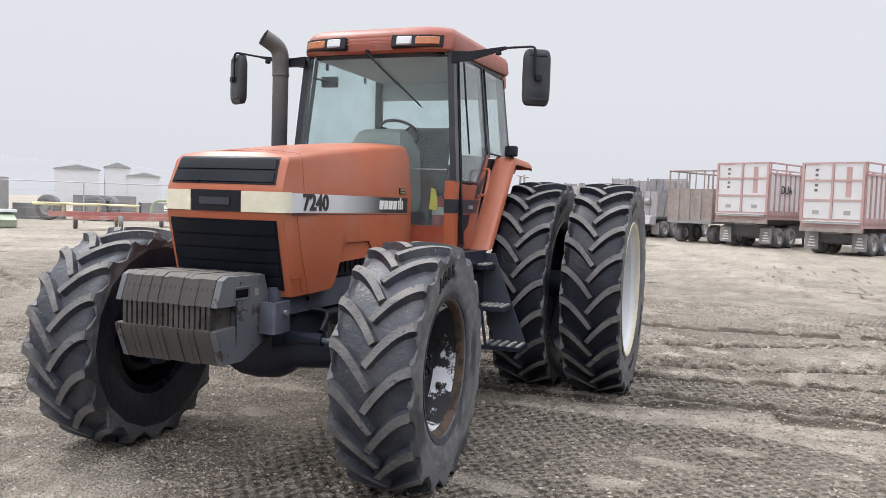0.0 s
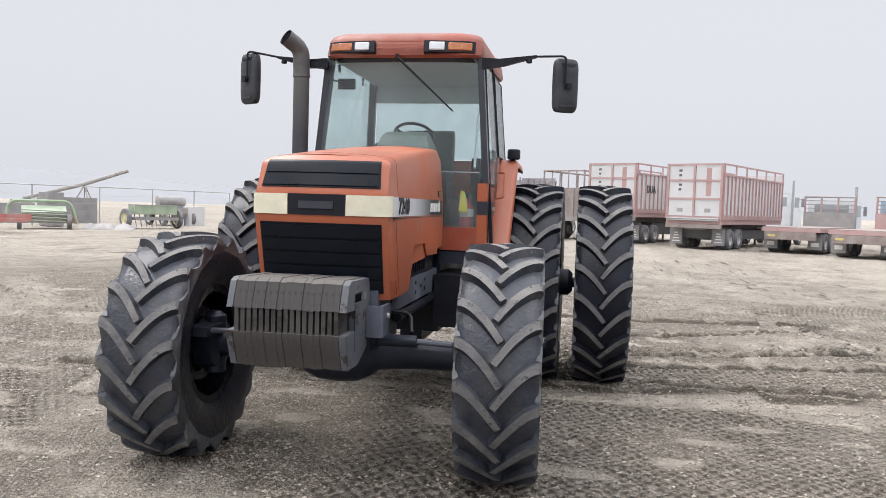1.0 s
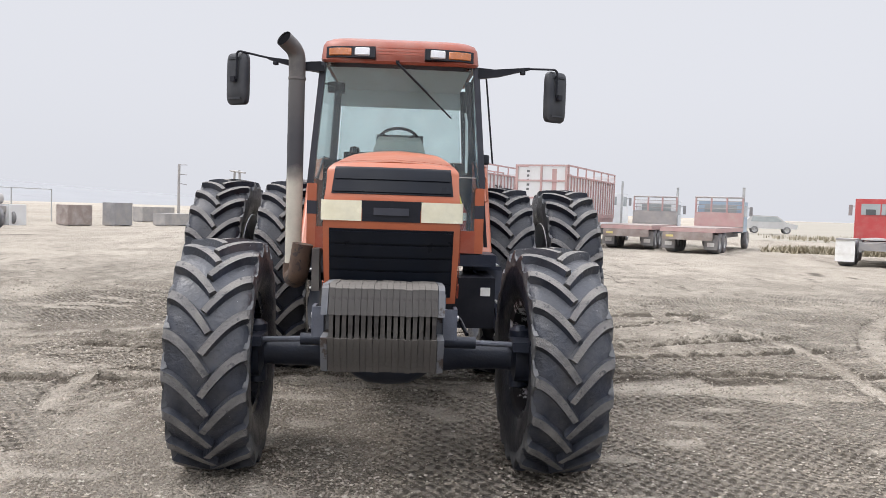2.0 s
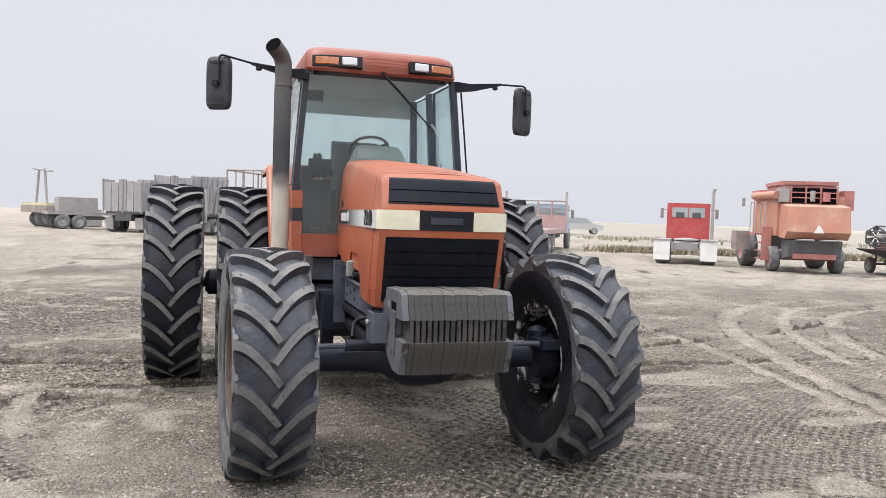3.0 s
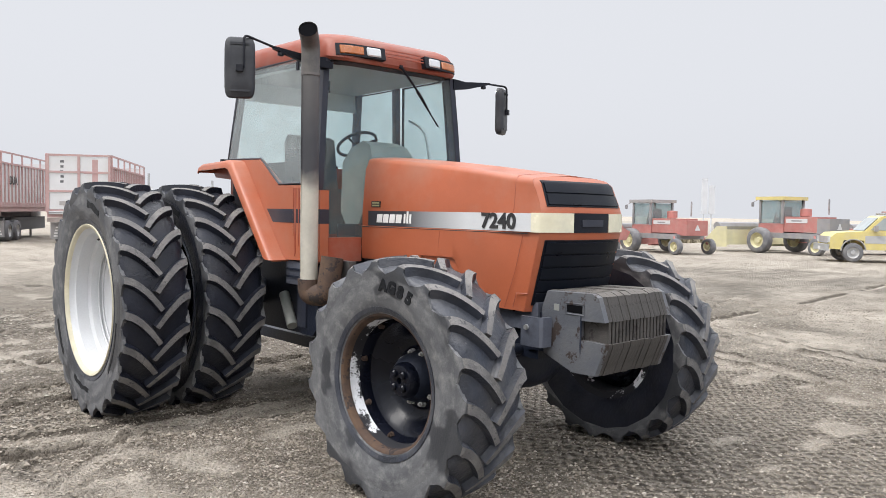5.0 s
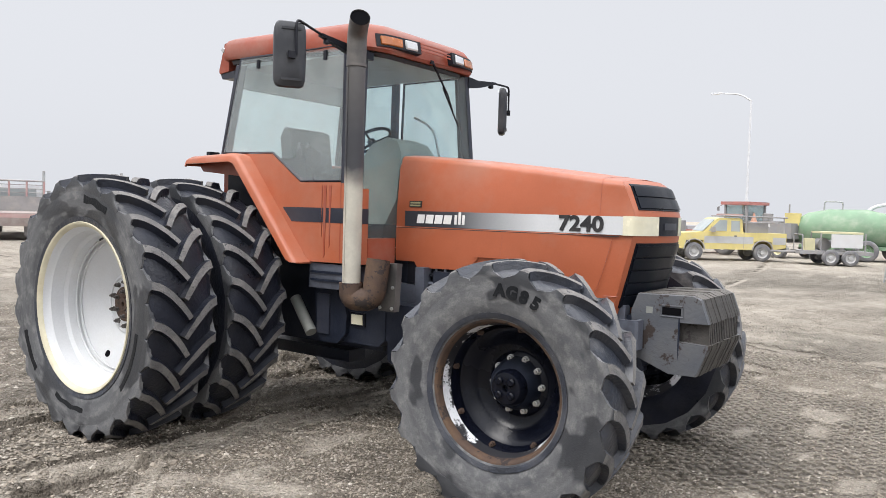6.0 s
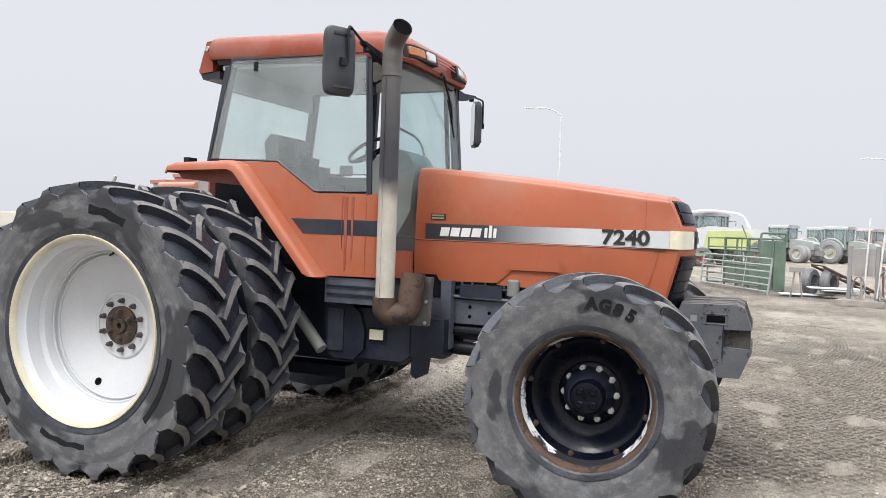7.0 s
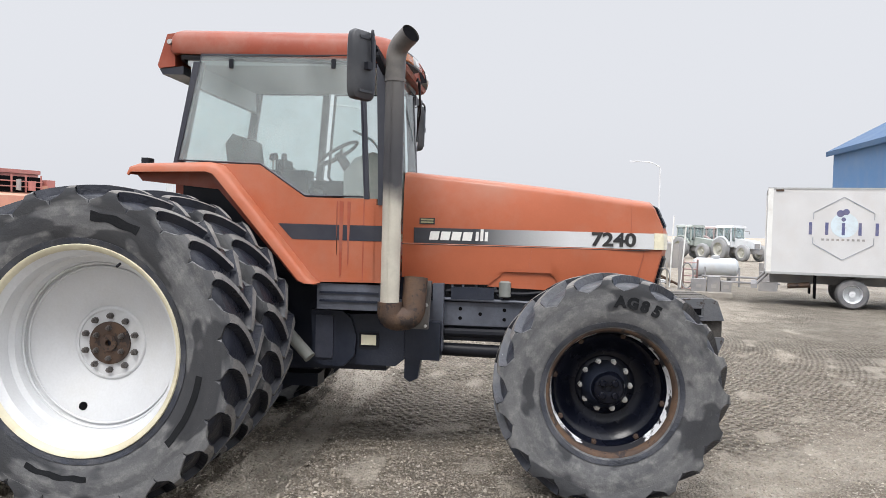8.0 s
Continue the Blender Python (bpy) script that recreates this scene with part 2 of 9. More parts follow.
M_GLASS = glass("cab_glass", (0.90, 0.965, 0.965), -0.01, 0.012)
M_SIDEGLASS = glass("dusty_side_glass", (0.92, 0.97, 0.965), 0.03, 0.10)
M_MIRROR = surface("mirror_face", (0.6, 0.62, 0.65), 0.06, 1.0, 0.03, 3, 50, 0.0, dirty=0.05)
M_ALU = surface("ribbed_step_metal", (0.50, 0.49, 0.47), 0.5, 0.5, 0.15, 10, 70, 0.15, (0.3, 0.27, 0.24), 0.25)


def decal(name):
    """The belt decal: charcoal that runs out into silver towards the front, with fine dots."""
    m = surface(name, (0.60, 0.61, 0.62), 0.38, 0, 0.05, 3, 90, 0.02, DUST, 0.05)
    nt = m.node_tree
    p = nt.nodes["Principled BSDF"]
    old = p.inputs["Base Color"].links[0].from_socket
    tc = nt.nodes.new("ShaderNodeTexCoord").outputs["Object"]
    sep = nt.nodes.new("ShaderNodeSeparateXYZ")
    nt.links.new(tc, sep.inputs["Vector"])
    nt.links.new(mix_rgb(nt, ramp(nt, sep.outputs["Y"], -2.85, -2.15), old, (0.035, 0.037, 0.045)), p.inputs["Base Color"])
    return m


M_DECAL = decal("silver_to_charcoal_decal")


# ---------------------------------------------------------------- mesh helpers
def link_mesh(name, bm, mat, smooth=True, angle=35):
    me = bpy.data.meshes.new(name)
    bmesh.ops.recalc_face_normals(bm, faces=bm.faces)
    bm.to_mesh(me)
    bm.free()
    me.materials.append(mat)
    if smooth and len(me.polygons):
        me.polygons.foreach_set("use_smooth", [True] * len(me.polygons))
        me.set_sharp_from_angle(angle=radians(angle))
    return me


def part(name, bm, mat, parent, label="", at=None, angle=35, kind=""):
    """Links a bmesh (or a ready mesh) as one mesh object under a thing or a part."""
    me = bm if isinstance(bm, bpy.types.Mesh) else link_mesh(name, bm, mat, True, angle)
    ob = new(name, me)
    ob.parent = parent
    if at is not None:
        ob.matrix_basis = at if isinstance(at, Matrix) else Matrix.Translation(at)
    return tagged(ob, label, kind=kind)


def thing(name, at, label, category, group="", kind=""):
    """An Empty at the thing's base."""
    ob = new(name)
    ob.empty_display_size = 0.3
    ob.matrix_basis = at if isinstance(at, Matrix) else Matrix.Translation(at)
    return tagged(ob, label, category, group, kind)


def single(name, bm, mat, at, label, category, group="", kind="", angle=35):
    """A thing of one mesh."""
    ob = new(name, link_mesh(name, bm, mat, True, angle))
    ob.matrix_basis = at if isinstance(at, Matrix) else Matrix.Translation(at)
    return tagged(ob, label, category, group, kind)


def BM():
    return bmesh.new()


def soften(bm, width, seg=2, faces=None):
    edges = [e for e in bm.edges if e.is_manifold and e.calc_face_angle(0) > 0.5]
    if edges and width > 0:
        bmesh.ops.bevel(bm, geom=edges, offset=width, segments=seg, affect="EDGES", clamp_overlap=True)
    return bm


def box(bm, x0, x1, y0, y1, z0, z1, m=None):
    vs = [bm.verts.new((x, y, z)) for z in (z0, z1) for y in (y0, y1) for x in (x0, x1)]
    for f in ((0, 2, 3, 1), (4, 5, 7, 6), (0, 1, 5, 4), (2, 6, 7, 3), (0, 4, 6, 2), (1, 3, 7, 5)):
        bm.faces.new([vs[i] for i in f])
    if m is not None:
        bmesh.ops.transform(bm, matrix=m, verts=vs)
    return bm


def cbox(bm, c, s, m=None):
    return box(bm, c[0] - s[0] / 2, c[0] + s[0] / 2, c[1] - s[1] / 2, c[1] + s[1] / 2, c[2] - s[2] / 2, c[2] + s[2] / 2, m)


def prism(bm, poly, axis, a, b, taper=1.0):
    """A polygon drawn across an axis (x: (y, z), y: (x, z), z: (x, y)), from a to b along it."""
    def put(p, v):
        return {"x": (v, p[0], p[1]), "y": (p[0], v, p[1]), "z": (p[0], p[1], v)}[axis]
    cx, cy = sum(p[0] for p in poly) / len(poly), sum(p[1] for p in poly) / len(poly)
    lo = [bm.verts.new(put(p, a)) for p in poly]
    hi = [bm.verts.new(put((cx + (p[0] - cx) * taper, cy + (p[1] - cy) * taper), b)) for p in poly]
    n = len(poly)
    for i in range(n):
        bm.faces.new((lo[i], lo[(i + 1) % n], hi[(i + 1) % n], hi[i]))
    bm.faces.new(lo[::-1])
    bm.faces.new(hi)
    return bm


def tube(bm, pts, r, seg=10, closed=False, cap=True):
    """A round bar along points; r is one radius or one for each point."""
    pts = [Vector(p) for p in pts]
    n = len(pts)
    rad = r if isinstance(r, (list, tuple)) else [r] * n
    rings, side = [], None
    for i, p in enumerate(pts):
        if closed:
            d = pts[(i + 1) % n] - pts[i - 1]
        else:
            d = pts[min(i + 1, n - 1)] - pts[max(i - 1, 0)]
        d.normalize()
        if side is None:
            side = d.orthogonal().normalized()
        side = (side - d * side.dot(d)).normalized()
        up = d.cross(side)
        rings.append([bm.verts.new(p + (side * math.cos(a) + up * math.sin(a)) * rad[i]) for a in (2 * math.pi * k / seg for k in range(seg))])
    for i in range(n if closed else n - 1):
        a, b = rings[i], rings[(i + 1) % n]
        for k in range(seg):
            bm.faces.new((a[k], a[(k + 1) % seg], b[(k + 1) % seg], b[k]))
    if cap and not closed:
        bm.faces.new(rings[0][::-1])
        bm.faces.new(rings[-1])
    return bm


def bent(pts, r=0.05, n=5):
    """Points with the inner corners rounded off."""
    pts = [Vector(p) for p in pts]
    out = [pts[0]]
    for a, b, c in zip(pts, pts[1:], pts[2:]):
        k = min(r, (b - a).length * 0.45, (c - b).length * 0.45)
        p, q = b + (a - b).normalized() * k, b + (c - b).normalized() * k
        for i in range(n + 1):
            t = i / n
            out.append(p * (1 - t) ** 2 + b * 2 * t * (1 - t) + q * t * t)
    return out + [pts[-1]]


def lathe(bm, prof, seg=48, axis="x", closed=False):
    """A profile of (along, radius) turned round an axis."""
    rings = []
    for u, r in prof:
        ring = []
        for k in range(seg):
            a = 2 * math.pi * k / seg
            c, s = r * math.cos(a), r * math.sin(a)
            ring.append(bm.verts.new({"x": (u, c, s), "y": (c, u, s), "z": (c, s, u)}[axis]))
        rings.append(ring)
    for i in range(len(rings) if closed else len(rings) - 1):
        a, b = rings[i], rings[(i + 1) % len(rings)]
        for k in range(seg):
            bm.faces.new((a[k], a[(k + 1) % seg], b[(k + 1) % seg], b[k]))
    if not closed:
        for ring, (u, r) in ((rings[0][::-1], prof[0]), (rings[-1], prof[-1])):
            if r > 1e-4:
                bm.faces.new(ring)
    return bm


def loft(bm, rows, close_u=False, thick=0.0):
    """Quads between rows of points; thick gives the sheet a body."""
    vs = [[bm.verts.new(p) for p in row] for row in rows]
    made = []
    for a, b in zip(vs, vs[1:]):
        n = len(a)
        for k in range(n if close_u else n - 1):
            made.append(bm.faces.new((a[k], a[(k + 1) % n], b[(k + 1) % n], b[k])))
    if thick:
        bmesh.ops.recalc_face_normals(bm, faces=made)
        bmesh.ops.solidify(bm, geom=made, thickness=thick)
    return bm


def sheet(bm, quad, thick):
    """A flat panel from its corner points, with a body of that thickness."""
    f = bm.faces.new([bm.verts.new(p) for p in quad])
    bm.normal_update()
    n = f.normal.copy()
    r = bmesh.ops.extrude_face_region(bm, geom=[f])
    bmesh.ops.translate(bm, vec=-n * thick, verts=[v for v in r["geom"] if isinstance(v, bmesh.types.BMVert)])
    return bm


def lettering(text, size, depth=0.002, bold=0.0):
    """A mesh of the words, in the x-y plane, centred."""
    cu = bpy.data.curves.new("lettering", "FONT")
    cu.body, cu.size, cu.extrude, cu.offset = text, size, depth, bold
    cu.align_x, cu.align_y = "CENTER", "CENTER"
    cu.resolution_u = 3
    ob = new("lettering", cu)
    me = bpy.data.meshes.new_from_object(ob.evaluated_get(bpy.context.evaluated_depsgraph_get()))
    bpy.data.objects.remove(ob)
    return me


# ---------------------------------------------------------------- wheels
M_DULLYELLOW = surface("faded_yellow_print", (0.30, 0.29, 0.16), 0.5)
def tyre_half(R, W, rim, lug):
    R0 = R - lug
    return [(0.40, rim), (0.435, rim + 0.02), (0.475, rim + (R0 - rim) * 0.30), (0.50, rim + (R0 - rim) * 0.52), (0.50, rim + (R0 - rim) * 0.68),
            (0.498, R0 - 0.070), (0.476, R0 - 0.030), (0.36, R0 - 0.013), (0.2, R0 - 0.005), (0.0, R0)]


def tyre_band(R, W, rim, lug):
    half = tyre_half(R, W, rim, lug)[5:]
    prof = [(-u * W, r) for u, r in half] + [(u * W, r) for u, r in half[-2::-1]]
    return lathe(BM(), prof + [(0.38 * W, rim + 0.06), (-0.38 * W, rim + 0.06)], 72, closed=True)


def tyre_sidewall(R, W, rim, lug, side):
    half = tyre_half(R, W, rim, lug)[:6]
    prof = [(side * u * W, r) for u, r in half]
    return lathe(BM(), prof + [(side * 0.44 * W, R - lug - 0.09), (side * 0.40 * W, rim + 0.06)], 72, closed=True)


def tyre_lugs(R, W, lug, count):
    """Curved bars from the middle of the tread out over the shoulder, the two halves staggered."""
    bm = BM()
    R0, h = R - lug, W / 2
    sweep = 0.235 / R
    for side in (-1, 1):
        for i in range(count):
            phi0 = (i + (0.5 if side > 0 else 0.0)) * 2 * math.pi / count
            line = []
            for k in range(9):
                s = k / 8
                u = W * (-0.035 + 0.50 * s)
                crown = R0 - 0.03 * (abs(u) / h) ** 2.2
                phi = phi0 + sweep * (1 - (1 - s) ** 1.5)
                line.append((u, phi, crown - 0.012, R - 0.022 * (abs(u) / h) ** 2, 0.021 + 0.010 * s))
            rows = []
            for k, (u, phi, rb, rt, w) in enumerate(line):
                a, b = line[max(k - 1, 0)], line[min(k + 1, 8)]
                du, da = b[0] - a[0], (b[1] - a[1]) * R
                n = math.hypot(du, da)
                nu, na = -da / n, du / n
                for_row = []
                for q, rr, f in ((-1, rb, 1.45), (-1, rt, 0.88), (1, rt, 0.88), (1, rb, 1.45)):
                    uu, pp = min(u + nu * q * w * f, 0.486 * W), phi + na * q * w * f / R
                    for_row.append((side * uu, -rr * math.cos(pp), rr * math.sin(pp)))
                rows.append(for_row)
            u, phi, rb, rt, w = line[-1]
            for uu, rr, turn_on, grow in ((0.492, R - 0.030, 0.25, 1.0), (0.502, R - 0.048, 0.4, 1.25), (0.506, R - 0.064, 0.5, 1.8), (0.507, R - 0.078, 0.6, 2.8), (0.506, R - 0.092, 0.7, 4.0), (0.500, R - 0.125, 0.7, 4.6)):
                row = []
                sunk = 0.034 if rr > R - 0.04 else 0.020 if rr > R - 0.06 else 0.008
                for q, out, f in ((-1, -0.028, 1.3), (-1, 0, 0.92), (1, 0, 0.92), (1, -0.028, 1.3)):
                    rad_ = rr - sunk if out else rr
                    pp = phi + 0.03 * turn_on + q * w * f * grow / R
                    row.append((side * (uu * W + out), -rad_ * math.cos(pp), rad_ * math.sin(pp)))
                rows.append(row)
            vs = [[bm.verts.new(p) for p in row] for row in rows]
            for k, (a, b) in enumerate(zip(vs, vs[1:])):
                for q in range(3):
                    f = bm.faces.new((a[q], a[q + 1], b[q + 1], b[q]))
                    # tops dusty grey; flanks in darker rubber, their shade put into colour
                    f.material_index = 2 if k > 8 else (0 if q == 1 else 1)
            bm.faces.new(vs[0][::-1])
            bm.faces.new(vs[-1])
    return bm


def wall_marks(w, s, R, W, rim, word=""):
    """Worn raised markings on the sidewall: plain dark bars that follow the bead."""
    for a0, a1, ra, rb in ((62, 84, 0.50, 0.66), (-42, -8, 0.40, 0.52), (198, 222, 0.50, 0.64), (246, 276, 0.36, 0.46)):
        row = []
        for t in (ra, (ra + rb) / 2, rb):
            r = rim + (R - 0.045 - rim) * t
            u = (0.474 + 0.026 * min(1.0, max(0.0, (t - 0.30) / 0.22))) * W * s + s * 0.0025
            row.append([(u, -r * math.cos(q), (r + 0.006 * math.sin(q * 31 + t * 9)) * math.sin(q)) for q in (radians(a0 + (a1 - a0) * k / 10) for k in range(11))])
        if not word:
            part("raised_mark", loft(BM(), row, thick=0.003), M_SMUDGE, w, "worn raised bar")
    # dark ring beside the bead
    bead = [(s * 0.4375 * W, rim + 0.021), (s * 0.448 * W, rim + (R - 0.045 - rim) * 0.11), (s * 0.456 * W, rim + (R - 0.045 - rim) * 0.175)]
    part("bead_ring", lathe(BM(), [(u + s * 0.004, q) for u, q in bead] + [(u - s * 0.004, q) for u, q in bead[::-1]], 72, closed=True), M_RUBBERDUSTY, w, "darker ring beside the bead", angle=50)
    # raised size letters, read from outside
    for k, ch in enumerate(word):
        q = radians(87 - 7.6 * k) if s < 0 else radians(64 + 7.6 * k)
        rr = rim + (R - 0.045 - rim) * 0.60
        me = lettering(ch, 0.092, 0.003, 0.006)
        me.materials.append(M_SMUDGE)
        up = Vector((0, -math.cos(q), math.sin(q)))
        nrm = Vector((s, 0, 0))
        m = Matrix((up.cross(nrm), up, nrm)).transposed().to_4x4()
        m.translation = up * rr + Vector((s * (0.5 * W + 0.001), 0, 0))
        part("raised_letter", me, None, w, "raised black letter", m)


def bolt_mesh(name, r, length, mat):
    bm = lathe(BM(), [(0, r * 1.25), (length * 0.2, r * 1.25), (length * 0.22, r), (length * 0.7, r), (length * 0.72, r * 0.55), (length, r * 0.5)], 6)
    return link_mesh(name, bm, mat)


FRONT_R, FRONT_W, FRONT_RIM = 0.738, 0.475, 0.395
REAR_R, REAR_W, REAR_RIM = 0.972, 0.50, 0.60
front_tyre = link_mesh("tyre", tyre_band(FRONT_R, FRONT_W, FRONT_RIM, 0.042), M_RUBBERDUSTY, True, 60)
front_wall = {s: link_mesh("sidewall", tyre_sidewall(FRONT_R, FRONT_W, FRONT_RIM, 0.042, s), M_SIDEWALL, True, 60) for s in (-1, 1)}
front_lugs = link_mesh("tread", tyre_lugs(FRONT_R, FRONT_W, 0.042, 19), M_LUG, True, 30)
front_lugs.materials.append(M_RUBBERDUSTY)
front_lugs.materials.append(M_SIDEWALL)
rear_tyre = link_mesh("tyre", tyre_band(REAR_R, REAR_W, REAR_RIM, 0.045), M_RUBBER, True, 60)
rear_wall = {s: link_mesh("sidewall", tyre_sidewall(REAR_R, REAR_W, REAR_RIM, 0.045, s), M_SIDEWALL, True, 60) for s in (-1, 1)}
# inner sidewalls in near-black rubber: shade of gap and underside as colour
front_shaded_wall = {s: link_mesh("sidewall", tyre_sidewall(FRONT_R, FRONT_W, FRONT_RIM, 0.042, s), M_RUBBER, True, 60) for s in (-1, 1)}
rear_shaded_wall = {s: link_mesh("sidewall", tyre_sidewall(REAR_R, REAR_W, REAR_RIM, 0.045, s), M_RUBBER, True, 60) for s in (-1, 1)}
rear_lugs = link_mesh("tread", tyre_lugs(REAR_R, REAR_W, 0.045, 23), M_LUG, True, 30)
rear_lugs.materials.append(M_RUBBER)
rear_lugs.materials.append(M_SIDEWALL)
wheel_bolt = bolt_mesh("bolt", 0.017, 0.045, M_BOLT)
rust_bolt = bolt_mesh("bolt", 0.016, 0.035, M_RUST)
M_DULLBOLT = surface("dull_grey_bolt", (0.13, 0.12, 0.115), 0.5, 0.5, 0.15, 20, 90, 0.05, (0.14, 0.11, 0.09), 0.2)
lug_bolt = bolt_mesh("bolt", 0.0145, 0.038, M_DULLBOLT)
rear_bolt = bolt_mesh("bolt", 0.017, 0.045, M_DULLBOLT)


def ring_of(mesh, parent, n, r, x, side, phase=0.0):
    for i in range(n):
        a = 2 * math.pi * (i + phase) / n
        part("bolt", mesh, None, parent, at=Matrix.Translation((side * x, r * math.cos(a), r * math.sin(a))) @ pose(0, 0, 0, 0, 0, 0 if side > 0 else 180))


def sx_king(side):
    return side * 0.80


def front_wheel(owner, side, x, y, z):
    s = side
    rim = [(s * 0.175, 0.395), (s * 0.190, 0.412), (s * 0.200, 0.410), (s * 0.200, 0.400), (s * 0.188, 0.388), (s * 0.152, 0.3795), (s * 0.150, 0.383)]
    steer = Matrix.Translation((sx_king(s), y, z)) @ pose(0, 0, 0, 0, 0, 3.0) @ Matrix.Translation((x - sx_king(s), 0, 0))
    w = part("front_wheel", lathe(BM(), rim + [(s * 0.165, 0.393)], 64, closed=True), M_RUST, owner,
             "rust-edged steel rim", steer, 50)
    part("barrel", lathe(BM(), [(s * 0.085, 0.3635), (s * 0.06, 0.354), (s * 0.0, 0.335), (-s * 0.18, 0.345), (-s * 0.19, 0.40), (-s * 0.18, 0.40), (-s * 0.16, 0.352),
                                (s * 0.0, 0.345), (s * 0.06, 0.362), (s * 0.085, 0.374)], 64, closed=True), M_RIMBLACK if s < 0 else M_RIMWORN, w, "black rim barrel" if s < 0 else "white paint flaking off black steel", angle=50)
    part("rim_band", lathe(BM(), [(s * 0.178, 0.3885), (s * 0.128, 0.377), (s * 0.086, 0.364), (s * 0.086, 0.375), (s * 0.12, 0.386)], 64, closed=True), M_RIMWORN, w, "white paint flaking off black steel", angle=50)
    part("wheel_disc", lathe(BM(), [(s * 0.02, 0.342), (s * 0.0, 0.31), (-s * 0.055, 0.27), (-s * 0.085, 0.225), (-s * 0.088, 0.195), (-s * 0.078, 0.185), (-s * 0.078, 0.02),
                                    (-s * 0.11, 0.02), (-s * 0.11, 0.19), (-s * 0.12, 0.225), (-s * 0.09, 0.27), (-s * 0.03, 0.31), (-s * 0.005, 0.342)], 56, closed=True),
         M_RIMBLACK, w, "glossy black wheel disc", angle=50)
    part("hub", lathe(BM(), [(-s * 0.09, 0.02), (-s * 0.09, 0.118), (s * 0.03, 0.112), (s * 0.06, 0.10), (s * 0.075, 0.09), (s * 0.085, 0.05), (s * 0.08, 0.02)], 32, closed=True), M_RIMBLACK, w, "black planetary hub")
    cap = lathe(BM(), [(0, 0.024), (0.02, 0.024), (0.028, 0.016), (0.028, 0.004)], 12)
    cap_mesh = link_mesh("hub_plug", cap, M_RIMBLACK)
    for i in range(4):
        a = 2 * math.pi * (i + 0.5) / 4
        part("hub_plug", cap_mesh, None, w, at=Matrix.Translation((s * 0.075, 0.056 * math.cos(a), 0.056 * math.sin(a))) @ pose(0, 0, 0, 0, 0, 0 if s > 0 else 180))
    ring_of(wheel_bolt, w, 10, 0.158, -0.078, s)
    ring_of(rust_bolt, w, 8, 0.352, 0.055, s, 0.3)
    t = part("tyre", front_tyre, None, w, "dusty black front tyre")
    part("tread", front_lugs, None, w, "worn lugs, grey with dust")
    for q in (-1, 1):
        part("sidewall", (front_wall if q == s else front_shaded_wall)[q], None, w, "grey scuffed sidewall with darker patches" if q == s else "inner sidewall in shade-dark rubber")
    wall_marks(w, s, FRONT_R, FRONT_W, FRONT_RIM, "AG85")
    return w


